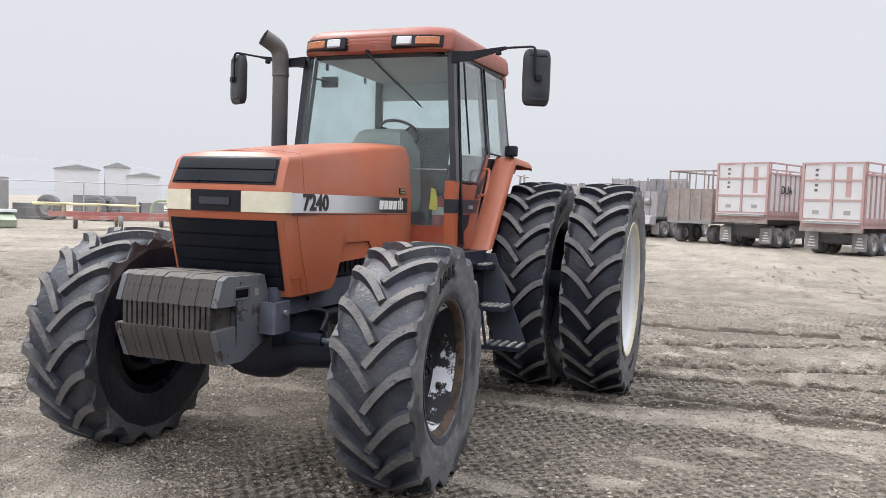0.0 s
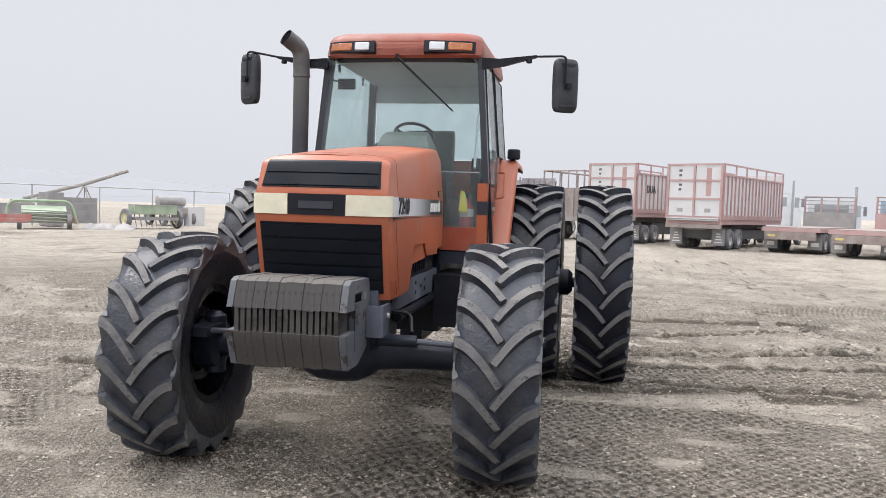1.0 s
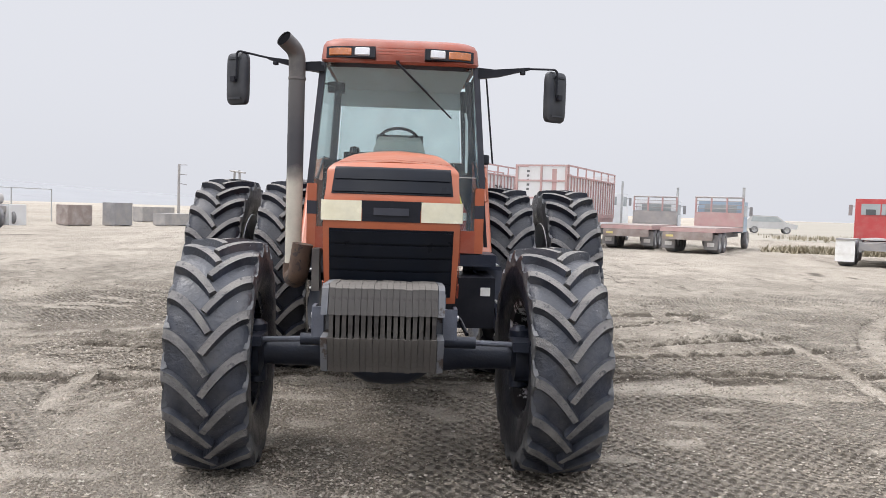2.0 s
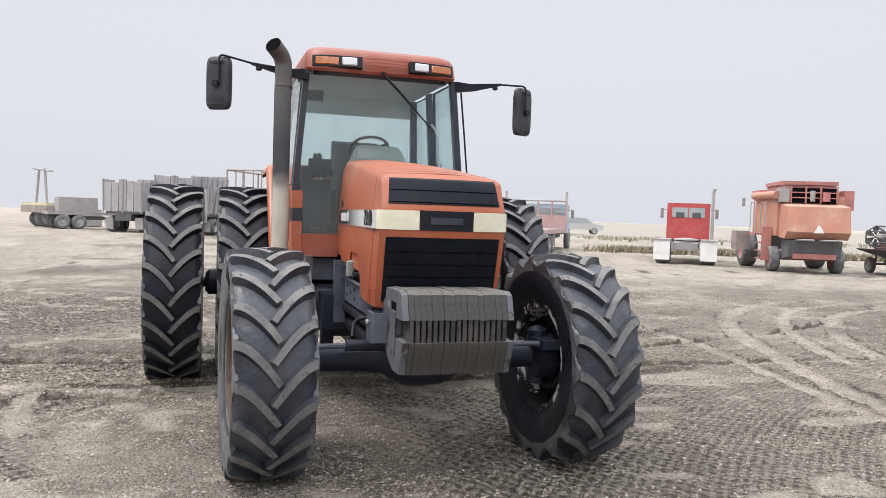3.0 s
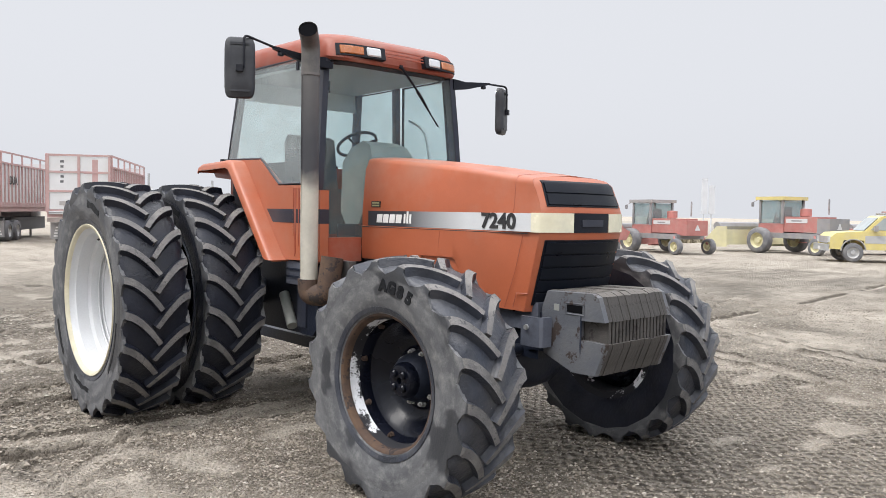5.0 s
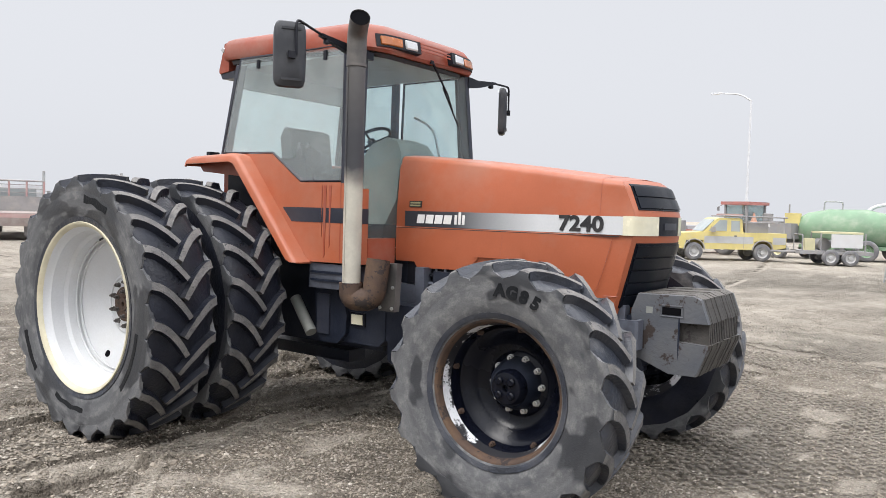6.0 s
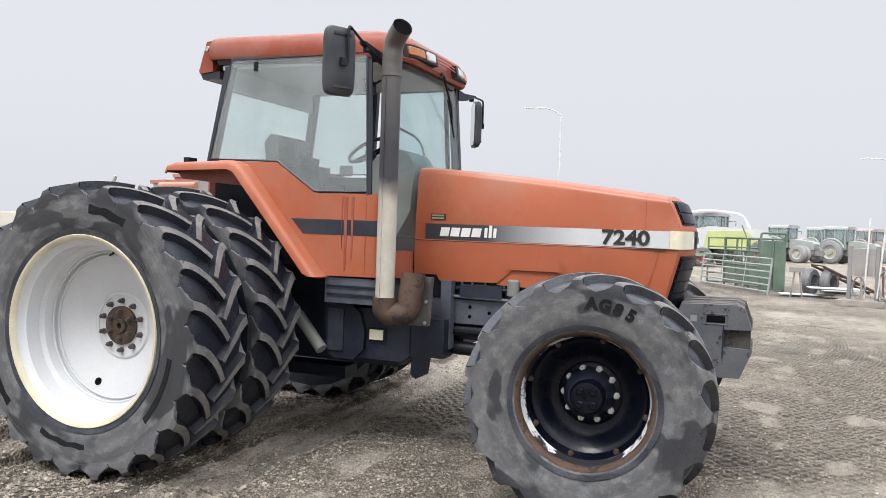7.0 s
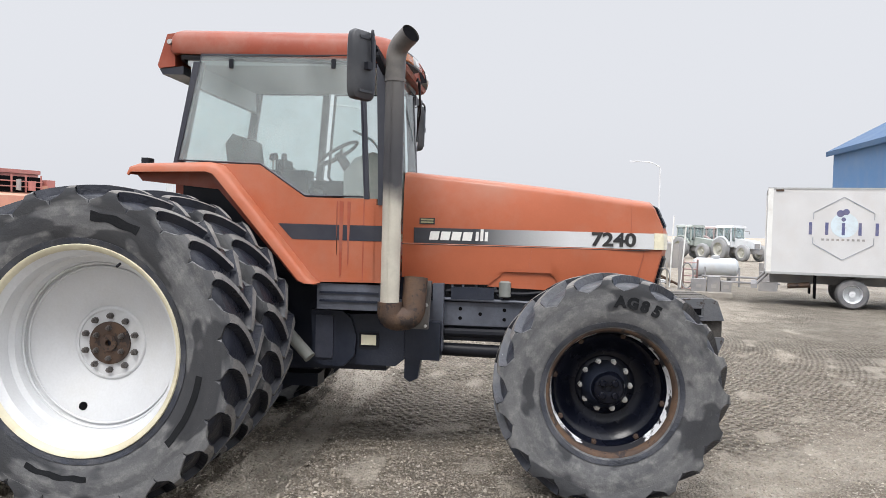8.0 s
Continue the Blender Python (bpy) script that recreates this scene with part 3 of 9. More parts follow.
def rear_wheel(owner, side, x, y, z, outer=True):
    s = side
    lip = [(s * 0.205, 0.60), (s * 0.222, 0.622), (s * 0.232, 0.618), (s * 0.228, 0.600), (s * 0.20, 0.583), (s * 0.19, 0.590)]
    w = part("rear_wheel", lathe(BM(), lip, 72, closed=True), M_RIMCREAM if outer else M_IRON, owner, "yellowed rim edge", (x, y, z), 50)
    part("barrel", lathe(BM(), [(s * 0.203, 0.584), (s * 0.17, 0.574), (s * 0.155, 0.552), (s * 0.06, 0.545), (s * 0.04, 0.517), (-s * 0.03, 0.507), (-s * 0.125, 0.497), (-s * 0.20, 0.56),
                                (-s * 0.225, 0.615), (-s * 0.215, 0.62), (-s * 0.19, 0.575), (-s * 0.125, 0.51), (-s * 0.02, 0.52), (s * 0.03, 0.53), (s * 0.05, 0.555), (s * 0.15, 0.566), (s * 0.19, 0.59)], 72, closed=True),
         M_RIMWHITE if outer else M_IRON, w, "white painted rim barrel" if outer else "dark rim barrel", angle=40)
    dish = [(-s * 0.040, 0.513), (-s * 0.050, 0.492), (-s * 0.056, 0.46), (-s * 0.068, 0.41), (-s * 0.098, 0.33), (-s * 0.138, 0.245), (-s * 0.145, 0.22), (-s * 0.138, 0.21), (-s * 0.138, 0.02),
            (-s * 0.165, 0.02), (-s * 0.170, 0.22), (-s * 0.158, 0.255), (-s * 0.118, 0.34), (-s * 0.088, 0.42), (-s * 0.075, 0.46), (-s * 0.07, 0.49), (-s * 0.06, 0.513)]
    part("wheel_disc", lathe(BM(), dish, 64, closed=True), M_RIMWHITE if outer else M_RIMBLACK, w, "dished white wheel disc" if outer else "black wheel disc", angle=22)
    a0 = radians(-71)
    hole = lathe(BM(), [(-0.004, 0.026), (0.003, 0.026), (0.003, 0.002)], 20)
    facing = Vector((s, -s * s * 0.36 * math.cos(a0), -0.36 * math.sin(a0)))
    lay = facing.to_track_quat("X", "Z").to_matrix().to_4x4()
    part("valve_hole", hole, M_FLATBLACK, w, "dark round hole", Matrix.Translation((-s * 0.0685, 0.41 * math.cos(a0), 0.41 * math.sin(a0))) @ lay)
    for u, q in ((-0.022, 0.503), (-0.046, 0.480)):
        ring = [(s * (u + 0.008 * math.cos(b)), q + 0.008 * math.sin(b)) for b in (2 * math.pi * k / 8 for k in range(8))]
        part("rim_bead", lathe(BM(), ring, 72, closed=True), M_RIMWHITE if outer else M_RIMBLACK, w, "pressed ring round the disc" if outer else "", angle=60)
    collar = [(-s * 0.150, 0.236), (-s * 0.134, 0.226), (-s * 0.130, 0.214), (-s * 0.132, 0.205), (-s * 0.150, 0.203)]
    part("disc_collar", lathe(BM(), collar, 64, closed=True), M_RIMWHITE if outer else M_RIMBLACK, w, angle=60)
    part("hub", lathe(BM(), [(-s * 0.15, 0.02), (-s * 0.15, 0.132), (-s * 0.122, 0.132), (-s * 0.118, 0.124), (-s * 0.118, 0.055), (-s * 0.106, 0.05), (-s * 0.106, 0.02)], 36, closed=True),
         M_RUST, w, "rust-brown hub flange")
    part("valve_stem", tube(BM(), [(s * 0.19, 0.565 * math.cos(2.0), 0.565 * math.sin(2.0)), (s * 0.215, 0.545 * math.cos(2.0), 0.545 * math.sin(2.0))], 0.008, 8), M_BLACK, w)
    ring_of(rear_bolt, w, 10, 0.168, -0.14, s, 0.5)
    ring_of(lug_bolt, w, 6, 0.094, -0.118, s, 0.5)
    part("tyre", rear_tyre, None, w, "scuffed black rear tyre")
    part("tread", rear_lugs, None, w, "worn lugs, grey with dust")
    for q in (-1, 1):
        part("sidewall", (rear_wall if q == s and outer else rear_shaded_wall)[q], None, w, "grey scuffed sidewall with darker patches" if q == s and outer else "inner sidewall in shade-dark rubber")
    wall_marks(w, s, REAR_R, REAR_W, REAR_RIM)
    return w


# ---------------------------------------------------------------- the tractor
tractor = thing("tractor", pose(-2.908, 7.285, 0, 0, 0, 0.4), "faded orange-red row-crop tractor with dual rear wheels on gravel", "tractor")
FY = -3.06
for sx in (-1, 1):
    front_wheel(tractor, sx, sx * 1.052, FY, 0.712)
for sx in (-1, 1):
    rear_wheel(tractor, sx, sx * 1.718, 0.02, 0.945)
    rear_wheel(tractor, sx, sx * 1.078, 0.02, 0.945, False)


def nose_y(x, z):
    """The nose's front: furthest out at the lamp band, leaning back above and below, bowed across."""
    pts = ((1.10, -3.435), (1.36, -3.505), (1.56, -3.555), (1.60, -3.563), (1.72, -3.563), (1.76, -3.55), (1.90, -3.485), (1.945, -3.43), (1.97, -3.34))
    y = pts[0][1]
    for (za, ya), (zb, yb) in zip(pts, pts[1:]):
        if za <= z:
            t = min(1.0, (z - za) / (zb - za))
            y = ya + (yb - ya) * t
    return y + 0.075 * (abs(x) / 0.36) ** 2.4


HOOD_Y = [-1.60, -1.78, -1.81, -2.02, -2.25, -2.31, -2.36, -2.69, -2.725, -2.79, -2.855, -2.90, -3.04, -3.20, -3.27]
HOOD_B = [1.335, 1.335, 1.29, 1.295, 1.30, 1.35, 1.395, 1.40, 1.375, 1.27, 1.155, 1.114, 1.106, 1.104, 1.103]


def hood_top(y):
    t = (y + 1.60) / (-3.40 + 1.60)
    return 2.150 - 0.195 * t - 0.015 * math.sin(math.pi * t) * -1


def hood_section(y, zb, last=False):
    zt = hood_top(y)
    wide = 0.372 - 0.012 * max(0.0, (-3.0 - y) / 0.4) ** 1.5
    top = 0.300 + 0.032 * (y + 1.60) / -1.8
    row = [(wide - 0.004, zb)]
    for z in (1.40, 1.50, 1.588, 1.594, 1.713, 1.719):
        row.append((wide + (0.004 if z < 1.59 else 0.0), max(zb + 0.001 * len(row), z)))
    row.append((wide - 0.006, 1.78))
    row.append((wide * 0.5 + top * 0.5 + 0.006, zt - 0.11))
    for a in range(0, 100, 18):
        r = 0.05
        row.append((top - r + 0.022 + r * math.cos(radians(a)), zt - 0.035 - r + r * math.sin(radians(a)) + 0.012))
    row += [(top * 0.55, zt - 0.010), (0.0, zt)]
    out = [(x, min(nose_y(x, z), -3.31) if last else y, z) for x, z in row]
    return out + [(-x, yy, z) for x, yy, z in out[-2::-1]]


rows = [hood_section(y, zb) for y, zb in zip(HOOD_Y, HOOD_B)]
rows.append(hood_section(-3.40, 1.10, True))
hood = part("hood", loft(BM(), rows, thick=0.012), M_RED, tractor, "faded orange-red sheet metal hood", angle=28)
# the face of the nose
bm = BM()
grid = []
rim_line = [(x, z) for x, _, z in rows[-1] if x >= 0]
for z in (1.10, 1.13, 1.25, 1.36, 1.46, 1.545, 1.575, 1.60, 1.72, 1.735, 1.755, 1.80) + tuple(z for _, z in rim_line if z > 1.81)[:-1]:
    half = next(xa + (xb - xa) * (z - za) / (zb - za) for (xa, za), (xb, zb) in zip(rim_line, rim_line[1:]) if za <= z <= zb + 1e-9) - 0.002
    grid.append([(half * k / 12, nose_y(half * k / 12, z), z) for k in range(-12, 13)])
loft(bm, grid, thick=0.014)
nose = part("nose", bm, M_RED, tractor, "orange-red nose around the grilles", angle=28)
for panel in (hood, nose):
    panel.scale = (1.045, 1, 1)
# hood joints
for sx in (-1, 1):
    side_line = [(sx * (x + 0.0005), y, z + 0.0005) for x, y, z in hood_section(-3.265, 1.10) if x >= 0 and z >= 1.715]
    part("hood_joint", tube(BM(), side_line, 0.0014, 5), M_REDLOW, hood, "dark panel joint")
    part("hood_joint", tube(BM(), [(sx * 0.3765, -3.36, 1.575), (sx * 0.3765, -3.30, 1.35), (sx * 0.374, -3.21, 1.115)], 0.0018, 5), M_REDLOW, hood, "dark panel joint")
    part("hood_joint", tube(BM(), [(sx * 0.3765, -2.56, 1.58), (sx * 0.3755, -2.54, 1.40)], 0.0012, 5), M_REDLOW, hood, "dark panel joint")
    part("hood_recess", soften(prism(BM(), [(-2.24, 1.285), (-2.34, 1.42), (-2.75, 1.425), (-2.79, 1.27)], "x", sx * 0.345, sx * 0.356), 0.004, 1), M_RED, hood, "sunken panel in the hood side")
    part("nose_pocket", tube(BM(), [(sx * 0.362, -3.40, 1.215), (sx * 0.375, -3.315, 1.215), (sx * 0.375, -3.285, 1.125)], 0.003, 5), M_REDLOW, hood, "edge of the pocket at the nose")
    part("belt_line", box(BM(), sx * 0.37, sx * 0.3775, -3.40, -1.60, 1.584, 1.589), M_INK, hood, "dark panel joint")


def nose_patch(outline_rows, out, thick):
    """A panel that follows the nose: rows of (x from, x to, z)."""
    rows_ = []
    for xa, xb, z in outline_rows:
        rows_.append([(xa + (xb - xa) * k / 14, nose_y(xa + (xb - xa) * k / 14, z) - out, z) for k in range(15)])
    bm_ = loft(BM(), rows_, thick=thick)
    return bm_


def span(z, lo, hi, xa, xb):
    t = (z - lo) / (hi - lo)
    return xa + (xb - xa) * t


upper = part("upper_grille", nose_patch([(-span(z, 1.755, 1.915, 0.322, 0.308), span(z, 1.755, 1.915, 0.322, 0.308), z) for z in (1.755, 1.80, 1.86, 1.90, 1.915)], 0.006, 0.02),
             M_SLAT, hood, "black upper grille", angle=25)
for za, zb in ((1.768, 1.832), (1.842, 1.905)):
    part("slat", nose_patch([(-span(z, 1.755, 1.915, 0.312, 0.299), span(z, 1.755, 1.915, 0.312, 0.299), z) for z in (za, zb - 0.012, zb)], 0.014, 0.012), M_SLAT, upper, angle=25)
lower = part("lower_grille", nose_patch([(-span(z, 1.14, 1.548, 0.328, 0.330), span(z, 1.14, 1.548, 0.328, 0.330), z) for z in (1.14, 1.25, 1.36, 1.46, 1.548)], 0.006, 0.02),
             M_SLAT, hood, "black lower grille with dusty horizontal slats", angle=25)
for i in range(5):
    za = 1.150 + i * 0.079
    zb = za + 0.066
    part("slat", nose_patch([(-span(z, 1.14, 1.548, 0.320, 0.322), span(z, 1.14, 1.548, 0.320, 0.322), z) for z in (za, zb - 0.01, zb)], 0.016, 0.014), M_SLAT, lower, angle=25)
badge = part("badge_panel", nose_patch([(-0.152, 0.152, 1.594), (-0.152, 0.152, 1.66), (-0.165, 0.165, 1.716)], 0.005, 0.02), M_BLACK, hood, "black panel between the headlamps")
part("emblem", nose_patch([(-0.092, 0.092, 1.632), (-0.092, 0.092, 1.675)], 0.012, 0.01), M_TRIM, badge, "dark grey plain emblem bar")
for sx in (-1, 1):
    poly = []
    for k in range(9):
        x = 0.156 + (0.362 - 0.156) * k / 8
        poly.append((sx * x, nose_y(x, 1.66) - 0.007))
    poly += [(sx * 0.3775, -3.47), (sx * 0.378, -3.425), (sx * 0.345, -3.425), (sx * 0.33, -3.46), (sx * 0.156, -3.52)]
    part("headlamp", soften(prism(BM(), poly, "z", 1.595, 1.714), 0.004, 1), M_LENS, hood, "clouded cream headlamp lens", angle=50)

# belt decals with the model number; the maker's mark is a row of plain slanted blocks
for sx in (-1, 1):
    dec = part("belt_decal", box(BM(), sx * 0.370, sx * 0.376, -3.424, -1.685, 1.597, 1.711), M_DECAL, hood, "belt decal from charcoal to silver")
    num = lettering("7240", 0.135, 0.0015, 0.0045)
    num.materials.append(M_INK)
    turn = pose(sx * 0.378, -3.14, 1.655, 90, 0, 90 if sx > 0 else -90)
    part("model_number", num, None, dec, "black model number", turn @ Matrix.Diagonal((1.17, 1, 1, 1)))
    for k in range(4):
        y = -1.80 - k * 0.082 if sx < 0 else -2.22 + k * 0.082
        d = -0.012 if sx < 0 else 0.012
        bm = prism(BM(), [(y + d * 0, 1.622), (y - 0.068 if sx < 0 else y + 0.068, 1.622), (y - 0.068 + d if sx < 0 else y + 0.068 + d, 1.686), (y + d, 1.686)], "x", sx * 0.376, sx * 0.3785)
        part("mark_block", bm, M_WHITE, dec, "plain white block in place of a mark")
    for k in range(3):
        y = -2.145 - k * 0.034 if sx < 0 else -1.87 + k * 0.034
        bm = prism(BM(), [(y, 1.622), (y - 0.022 if sx < 0 else y + 0.022, 1.622), (y - 0.026 if sx < 0 else y + 0.018, 1.69 + (0.02 if k == 1 else 0)), (y - 0.004, 1.69 + (0.02 if k == 1 else 0))], "x", sx * 0.376, sx * 0.3785)
        part("mark_block", bm, M_WHITE, dec, "plain white block in place of a mark")
    plate = part("small_plate", box(BM(), sx * 0.366, sx * 0.375, -1.84, -1.725, 1.738, 1.785), M_INK, hood, "small yellow and black sticker")
    for k in range(2):
        part("text_bar", box(BM(), sx * 0.375, sx * 0.3762, -1.83, -1.735, 1.746 + k * 0.02, 1.758 + k * 0.02), M_DULLYELLOW, plate)



def flare(ob, base):
    """Shapes the hood to the camera's view: narrower towards the cab, widest at lamps."""
    m = base @ ob.matrix_basis
    back = m.inverted()
    for v in ob.data.vertices:
        p = m @ v.co
        r = max(0.0, min(1.0, (-1.60 - p.y) / 1.75))
        p.x *= 1 + 0.085 * r if p.x > 0 else 0.925 + 0.135 * r
        p.y -= 0.018 * r
        v.co = back @ p
    for c in ob.children:
        flare(c, m)


for panel in (hood, nose):
    flare(panel, Matrix())

# cab ---------------------------------------------------------------
def cab_x(z):
    """Half width of the cab: leaning in towards the roof."""
    return 0.735 - (z - 1.90) * 0.075


def front_y(z):
    return -1.575 + (z - 1.50) * 0.050


def rear_y(z):
    return 0.06 - (z - 2.10) * 0.17


# roof: rounded slab with the front visor dipping forward and a rear overhang
def roof_ring(z, grow, yf, yr, corner=0.16):
    pts = []
    xs, n = 0.655 + grow, 6
    for cx, cy, a0 in ((xs - corner, yr - 0.06, 0), (-xs + corner, yr - 0.06, 90), (-xs + corner, yf + corner, 180), (xs - corner, yf + corner, 270)):
        rad_y = 0.06 if cy > -0.5 else corner
        for k in range(n + 1):
            a = radians(a0 + 90 * k / n)
            x, y = cx + corner * math.cos(a), cy + rad_y * math.sin(a)
            bow = -0.075 * (1 - (x / xs) ** 2) if y < -1.0 else 0.0
            pts.append((x, y + bow, z + 0.042 - (0.085 if z < 2.96 else 0.060) * max(0.0, (-1.1 - y)) / 0.5))
    return pts


rows = [roof_ring(2.905, -0.02, -1.55, 0.10), roof_ring(2.90, 0.0, -1.585, 0.125), roof_ring(2.925, 0.012, -1.60, 0.14), roof_ring(3.02, 0.0, -1.575, 0.14),
        roof_ring(3.06, -0.02, -1.545, 0.125), roof_ring(3.082, -0.06, -1.49, 0.09), roof_ring(3.095, -0.16, -1.36, 0.0), roof_ring(3.105, -0.40, -1.0, -0.3, 0.1)]
bm = loft(BM(), rows, close_u=True)
bm.faces.ensure_lookup_table()
bm.faces.new([v for v in bm.verts][:28][::-1])
bm.faces.new([v for v in bm.verts][-28:])
roof = part("cab_roof", bm, M_ROOFRED, tractor, "faded orange-red cab roof", angle=40)
# rear overhang and its dark lower shell
part("roof_rear", soften(prism(BM(), [(0.10, 2.905), (0.10, 3.105), (0.165, 3.095), (0.235, 2.87), (0.225, 2.845), (0.10, 2.86)], "x", -0.60, 0.60), 0.012), M_ROOFRED, roof, "orange-red roof overhang")
part("roof_knob", lathe(BM(), [(0, 0.016), (0.02, 0.016), (0.03, 0.024), (0.05, 0.018)], 12), M_BOLT, roof, "small brass knob", Matrix.Translation((-0.60, 0.125, 3.03)) @ pose(0, 0, 0, 0, 0, 180))
part("roof_rear_shell", soften(prism(BM(), [(0.04, 2.80), (0.20, 2.80), (0.224, 2.842), (0.04, 2.862)], "x", -0.59, 0.59), 0.008), M_TRIM, roof, "dark grey shell under the overhang")
part("roof_gasket", loft(BM(), [roof_ring(2.897, -0.035, -1.52, 0.09), roof_ring(2.865, -0.045, -1.51, 0.085)], close_u=True, thick=0.02), M_TRIM, roof, "dark seal under the roof")
part("headliner", box(BM(), -0.60, 0.60, -1.46, 0.0, 2.865, 2.90), M_LINER, roof, "grey headliner")
part("roof_edge_wear", tube(BM(), [(0.45 * k / 8 - 0.0, -1.50 + 0.05 * (k / 8) ** 2, 3.078) for k in range(-8, 9)], 0.004, 6), M_DASH, roof, "pale chipped roof edge")


def visor_y(x, z):
    edge = max(0.0, abs(x) - 0.507) / 0.16
    return -1.603 - 0.075 * (1 - (x / 0.667) ** 2) + (z - 2.87) * 0.20 + 0.16 * (1 - math.sqrt(max(0.0, 1 - edge * edge)))


for sx in (-1, 1):
    def face(xa, xb, za, zb, out):
        return [[(sx * (xa + (xb - xa) * k / 8), visor_y(xa + (xb - xa) * k / 8, z) - out, z) for k in range(9)] for z in (za, zb)]
    pod = part("lamp_pod", loft(BM(), face(0.205, 0.612, 2.900, 2.992, 0.012), thick=0.05), M_BLACK, roof, "black lamp recess")
    part("work_lamp", soften(loft(BM(), face(0.250, 0.375, 2.914, 2.982, 0.026), thick=0.05), 0.008, 1), M_WHITELENS, pod, "clear square work lamp")
    part("turn_signal", soften(loft(BM(), face(0.402, 0.592, 2.914, 2.978, 0.022), thick=0.04), 0.006, 1), M_AMBER, pod, "amber turn signal")
for z in (2.93, 2.955, 2.982):
    part("visor_rib", loft(BM(), [[(x, visor_y(x, zz) - 0.006, zz) for x in [-0.19 + 0.38 * k / 8 for k in range(9)]] for zz in (z, z + 0.009)], thick=0.006), M_REDLOW, roof, "pressed rib")

# posts
def post(name, pts, size, owner, label="", mat=None):
    bm_ = BM()
    for a, b in zip(pts, pts[1:]):
        a, b = Vector(a), Vector(b)
        prism(bm_, [(-size[0] / 2, -size[1] / 2), (size[0] / 2, -size[1] / 2), (size[0] / 2, size[1] / 2), (-size[0] / 2, size[1] / 2)], "z", 0, 1)
        for v in list(bm_.verts)[-8:]:
            t = v.co.z
            p = a.lerp(b, t)
            v.co = (p.x + v.co.x, p.y + v.co.y, p.z)
    soften(bm_, 0.010, 2)
    return part(name, bm_, mat or M_TRIM, owner, label)


for sx in (-1, 1):
    post("front_post", [(sx * (cab_x(1.86) - 0.012), front_y(1.86) + 0.035, 1.86), (sx * (cab_x(2.88) - 0.018), front_y(2.88) + 0.035, 2.88)], (0.050, 0.075), tractor, "dark blue-grey front cab post")
    post("rear_post", [(sx * (cab_x(2.12) - 0.035), rear_y(2.12) - 0.035, 2.10), (sx * (cab_x(2.88) - 0.03), rear_y(2.88) - 0.03, 2.88)], (0.06, 0.065), tractor, "dark rear cab post")
post("door_post", [(cab_x(1.9) - 0.03, -0.66, 2.10), (cab_x(2.88) - 0.03, -0.73, 2.88)], (0.055, 0.055), tractor, "dark post behind the door")
post("door_edge", [(cab_x(1.36) + 0.002, -1.45, 1.36), (cab_x(2.88) - 0.012, -1.40, 2.88)], (0.03, 0.03), tractor, "black door edge seal", M_BLACK)
post("window_edge", [(-cab_x(1.93) - 0.002, -1.40, 1.90), (-cab_x(2.88) + 0.008, -1.33, 2.88)], (0.02, 0.035), tractor, "dark window edge seal", M_TRIM)

# glass
def pane(name, pts, mat=M_SIDEGLASS, label="tinted cab glass", thick=0.006):
    ob = part(name, sheet(BM(), pts, thick), mat, tractor, label)
    ob.visible_shadow = False
    return ob


bm = BM()
grid = []
for z in (1.50, 1.75, 2.0, 2.25, 2.5, 2.7, 2.875):
    hw = cab_x(z) - 0.038
    grid.append([(hw * k / 10, front_y(z) - 0.045 * (1 - (k / 10) ** 2), z) for k in range(-10, 11)])
loft(bm, grid, thick=0.006)
windshield = part("windshield", bm, M_GLASS, tractor, "tall curved tinted windshield", angle=60)
windshield.visible_shadow = False
side = [(-0.13, 2.93), (0.010, 2.155), (-0.612, 2.140), (-0.950, 1.918), (-1.385, 1.918), (-1.315, 2.875), (-1.31, 2.925)]
pane("side_window", [(-cab_x(z) - 0.004, y, z) for y, z in side], label="large tinted side window")
part("window_seal", tube(BM(), [(-cab_x(z) - 0.001, y, z) for y, z in side], 0.010, 6, closed=True), M_TRIM, tractor, "thin dark window seal")
part("side_sill", tube(BM(), [(-cab_x(z) - 0.004, y, z) for y, z in side[1:5]], 0.006, 6), M_BLACK, tractor)
door = [(-0.80, 2.87), (-0.735, 2.14), (-1.02, 1.86), (-1.40, 1.86), (-1.425, 1.86), (-1.385, 2.87)]
pane("door_window", [(cab_x(z) + 0.002, y, z) for y, z in door], label="tinted door window")
part("door_window_frame", tube(BM(), [(cab_x(z) + 0.002, y, z) for y, z in door], 0.014, 6, closed=True), M_BLACK, tractor, "black door window frame")
quarter = [(-0.10, 2.87), (0.02, 2.14), (-0.63, 2.14), (-0.70, 2.87)]
pane("quarter_window", [(cab_x(z) + 0.002, y, z) for y, z in quarter], label="tinted rear quarter window")
part("quarter_frame", tube(BM(), [(cab_x(z) + 0.002, y, z) for y, z in quarter], 0.011, 6, closed=True), M_BLACK, tractor, "black quarter window frame")
pane("rear_window", [(x, rear_y(z) - 0.01, z) for x, z in ((-0.60, 2.72), (0.60, 2.72), (0.64, 2.14), (-0.64, 2.14))], label="tinted rear window")
part("rear_header", box(BM(), -0.63, 0.63, -0.09, -0.04, 2.70, 2.87), M_LINER, tractor, "grey panel above the rear window")
for sx in (-1, 1):
    for y in (-0.36, -1.12):
        if sx < 0:
            part("window_catch", soften(cbox(BM(), (sx * (cab_x(2.87) + 0.008), y, 2.865), (0.016, 0.03, 0.07)), 0.008), M_BLACK, tractor, "black window catch")

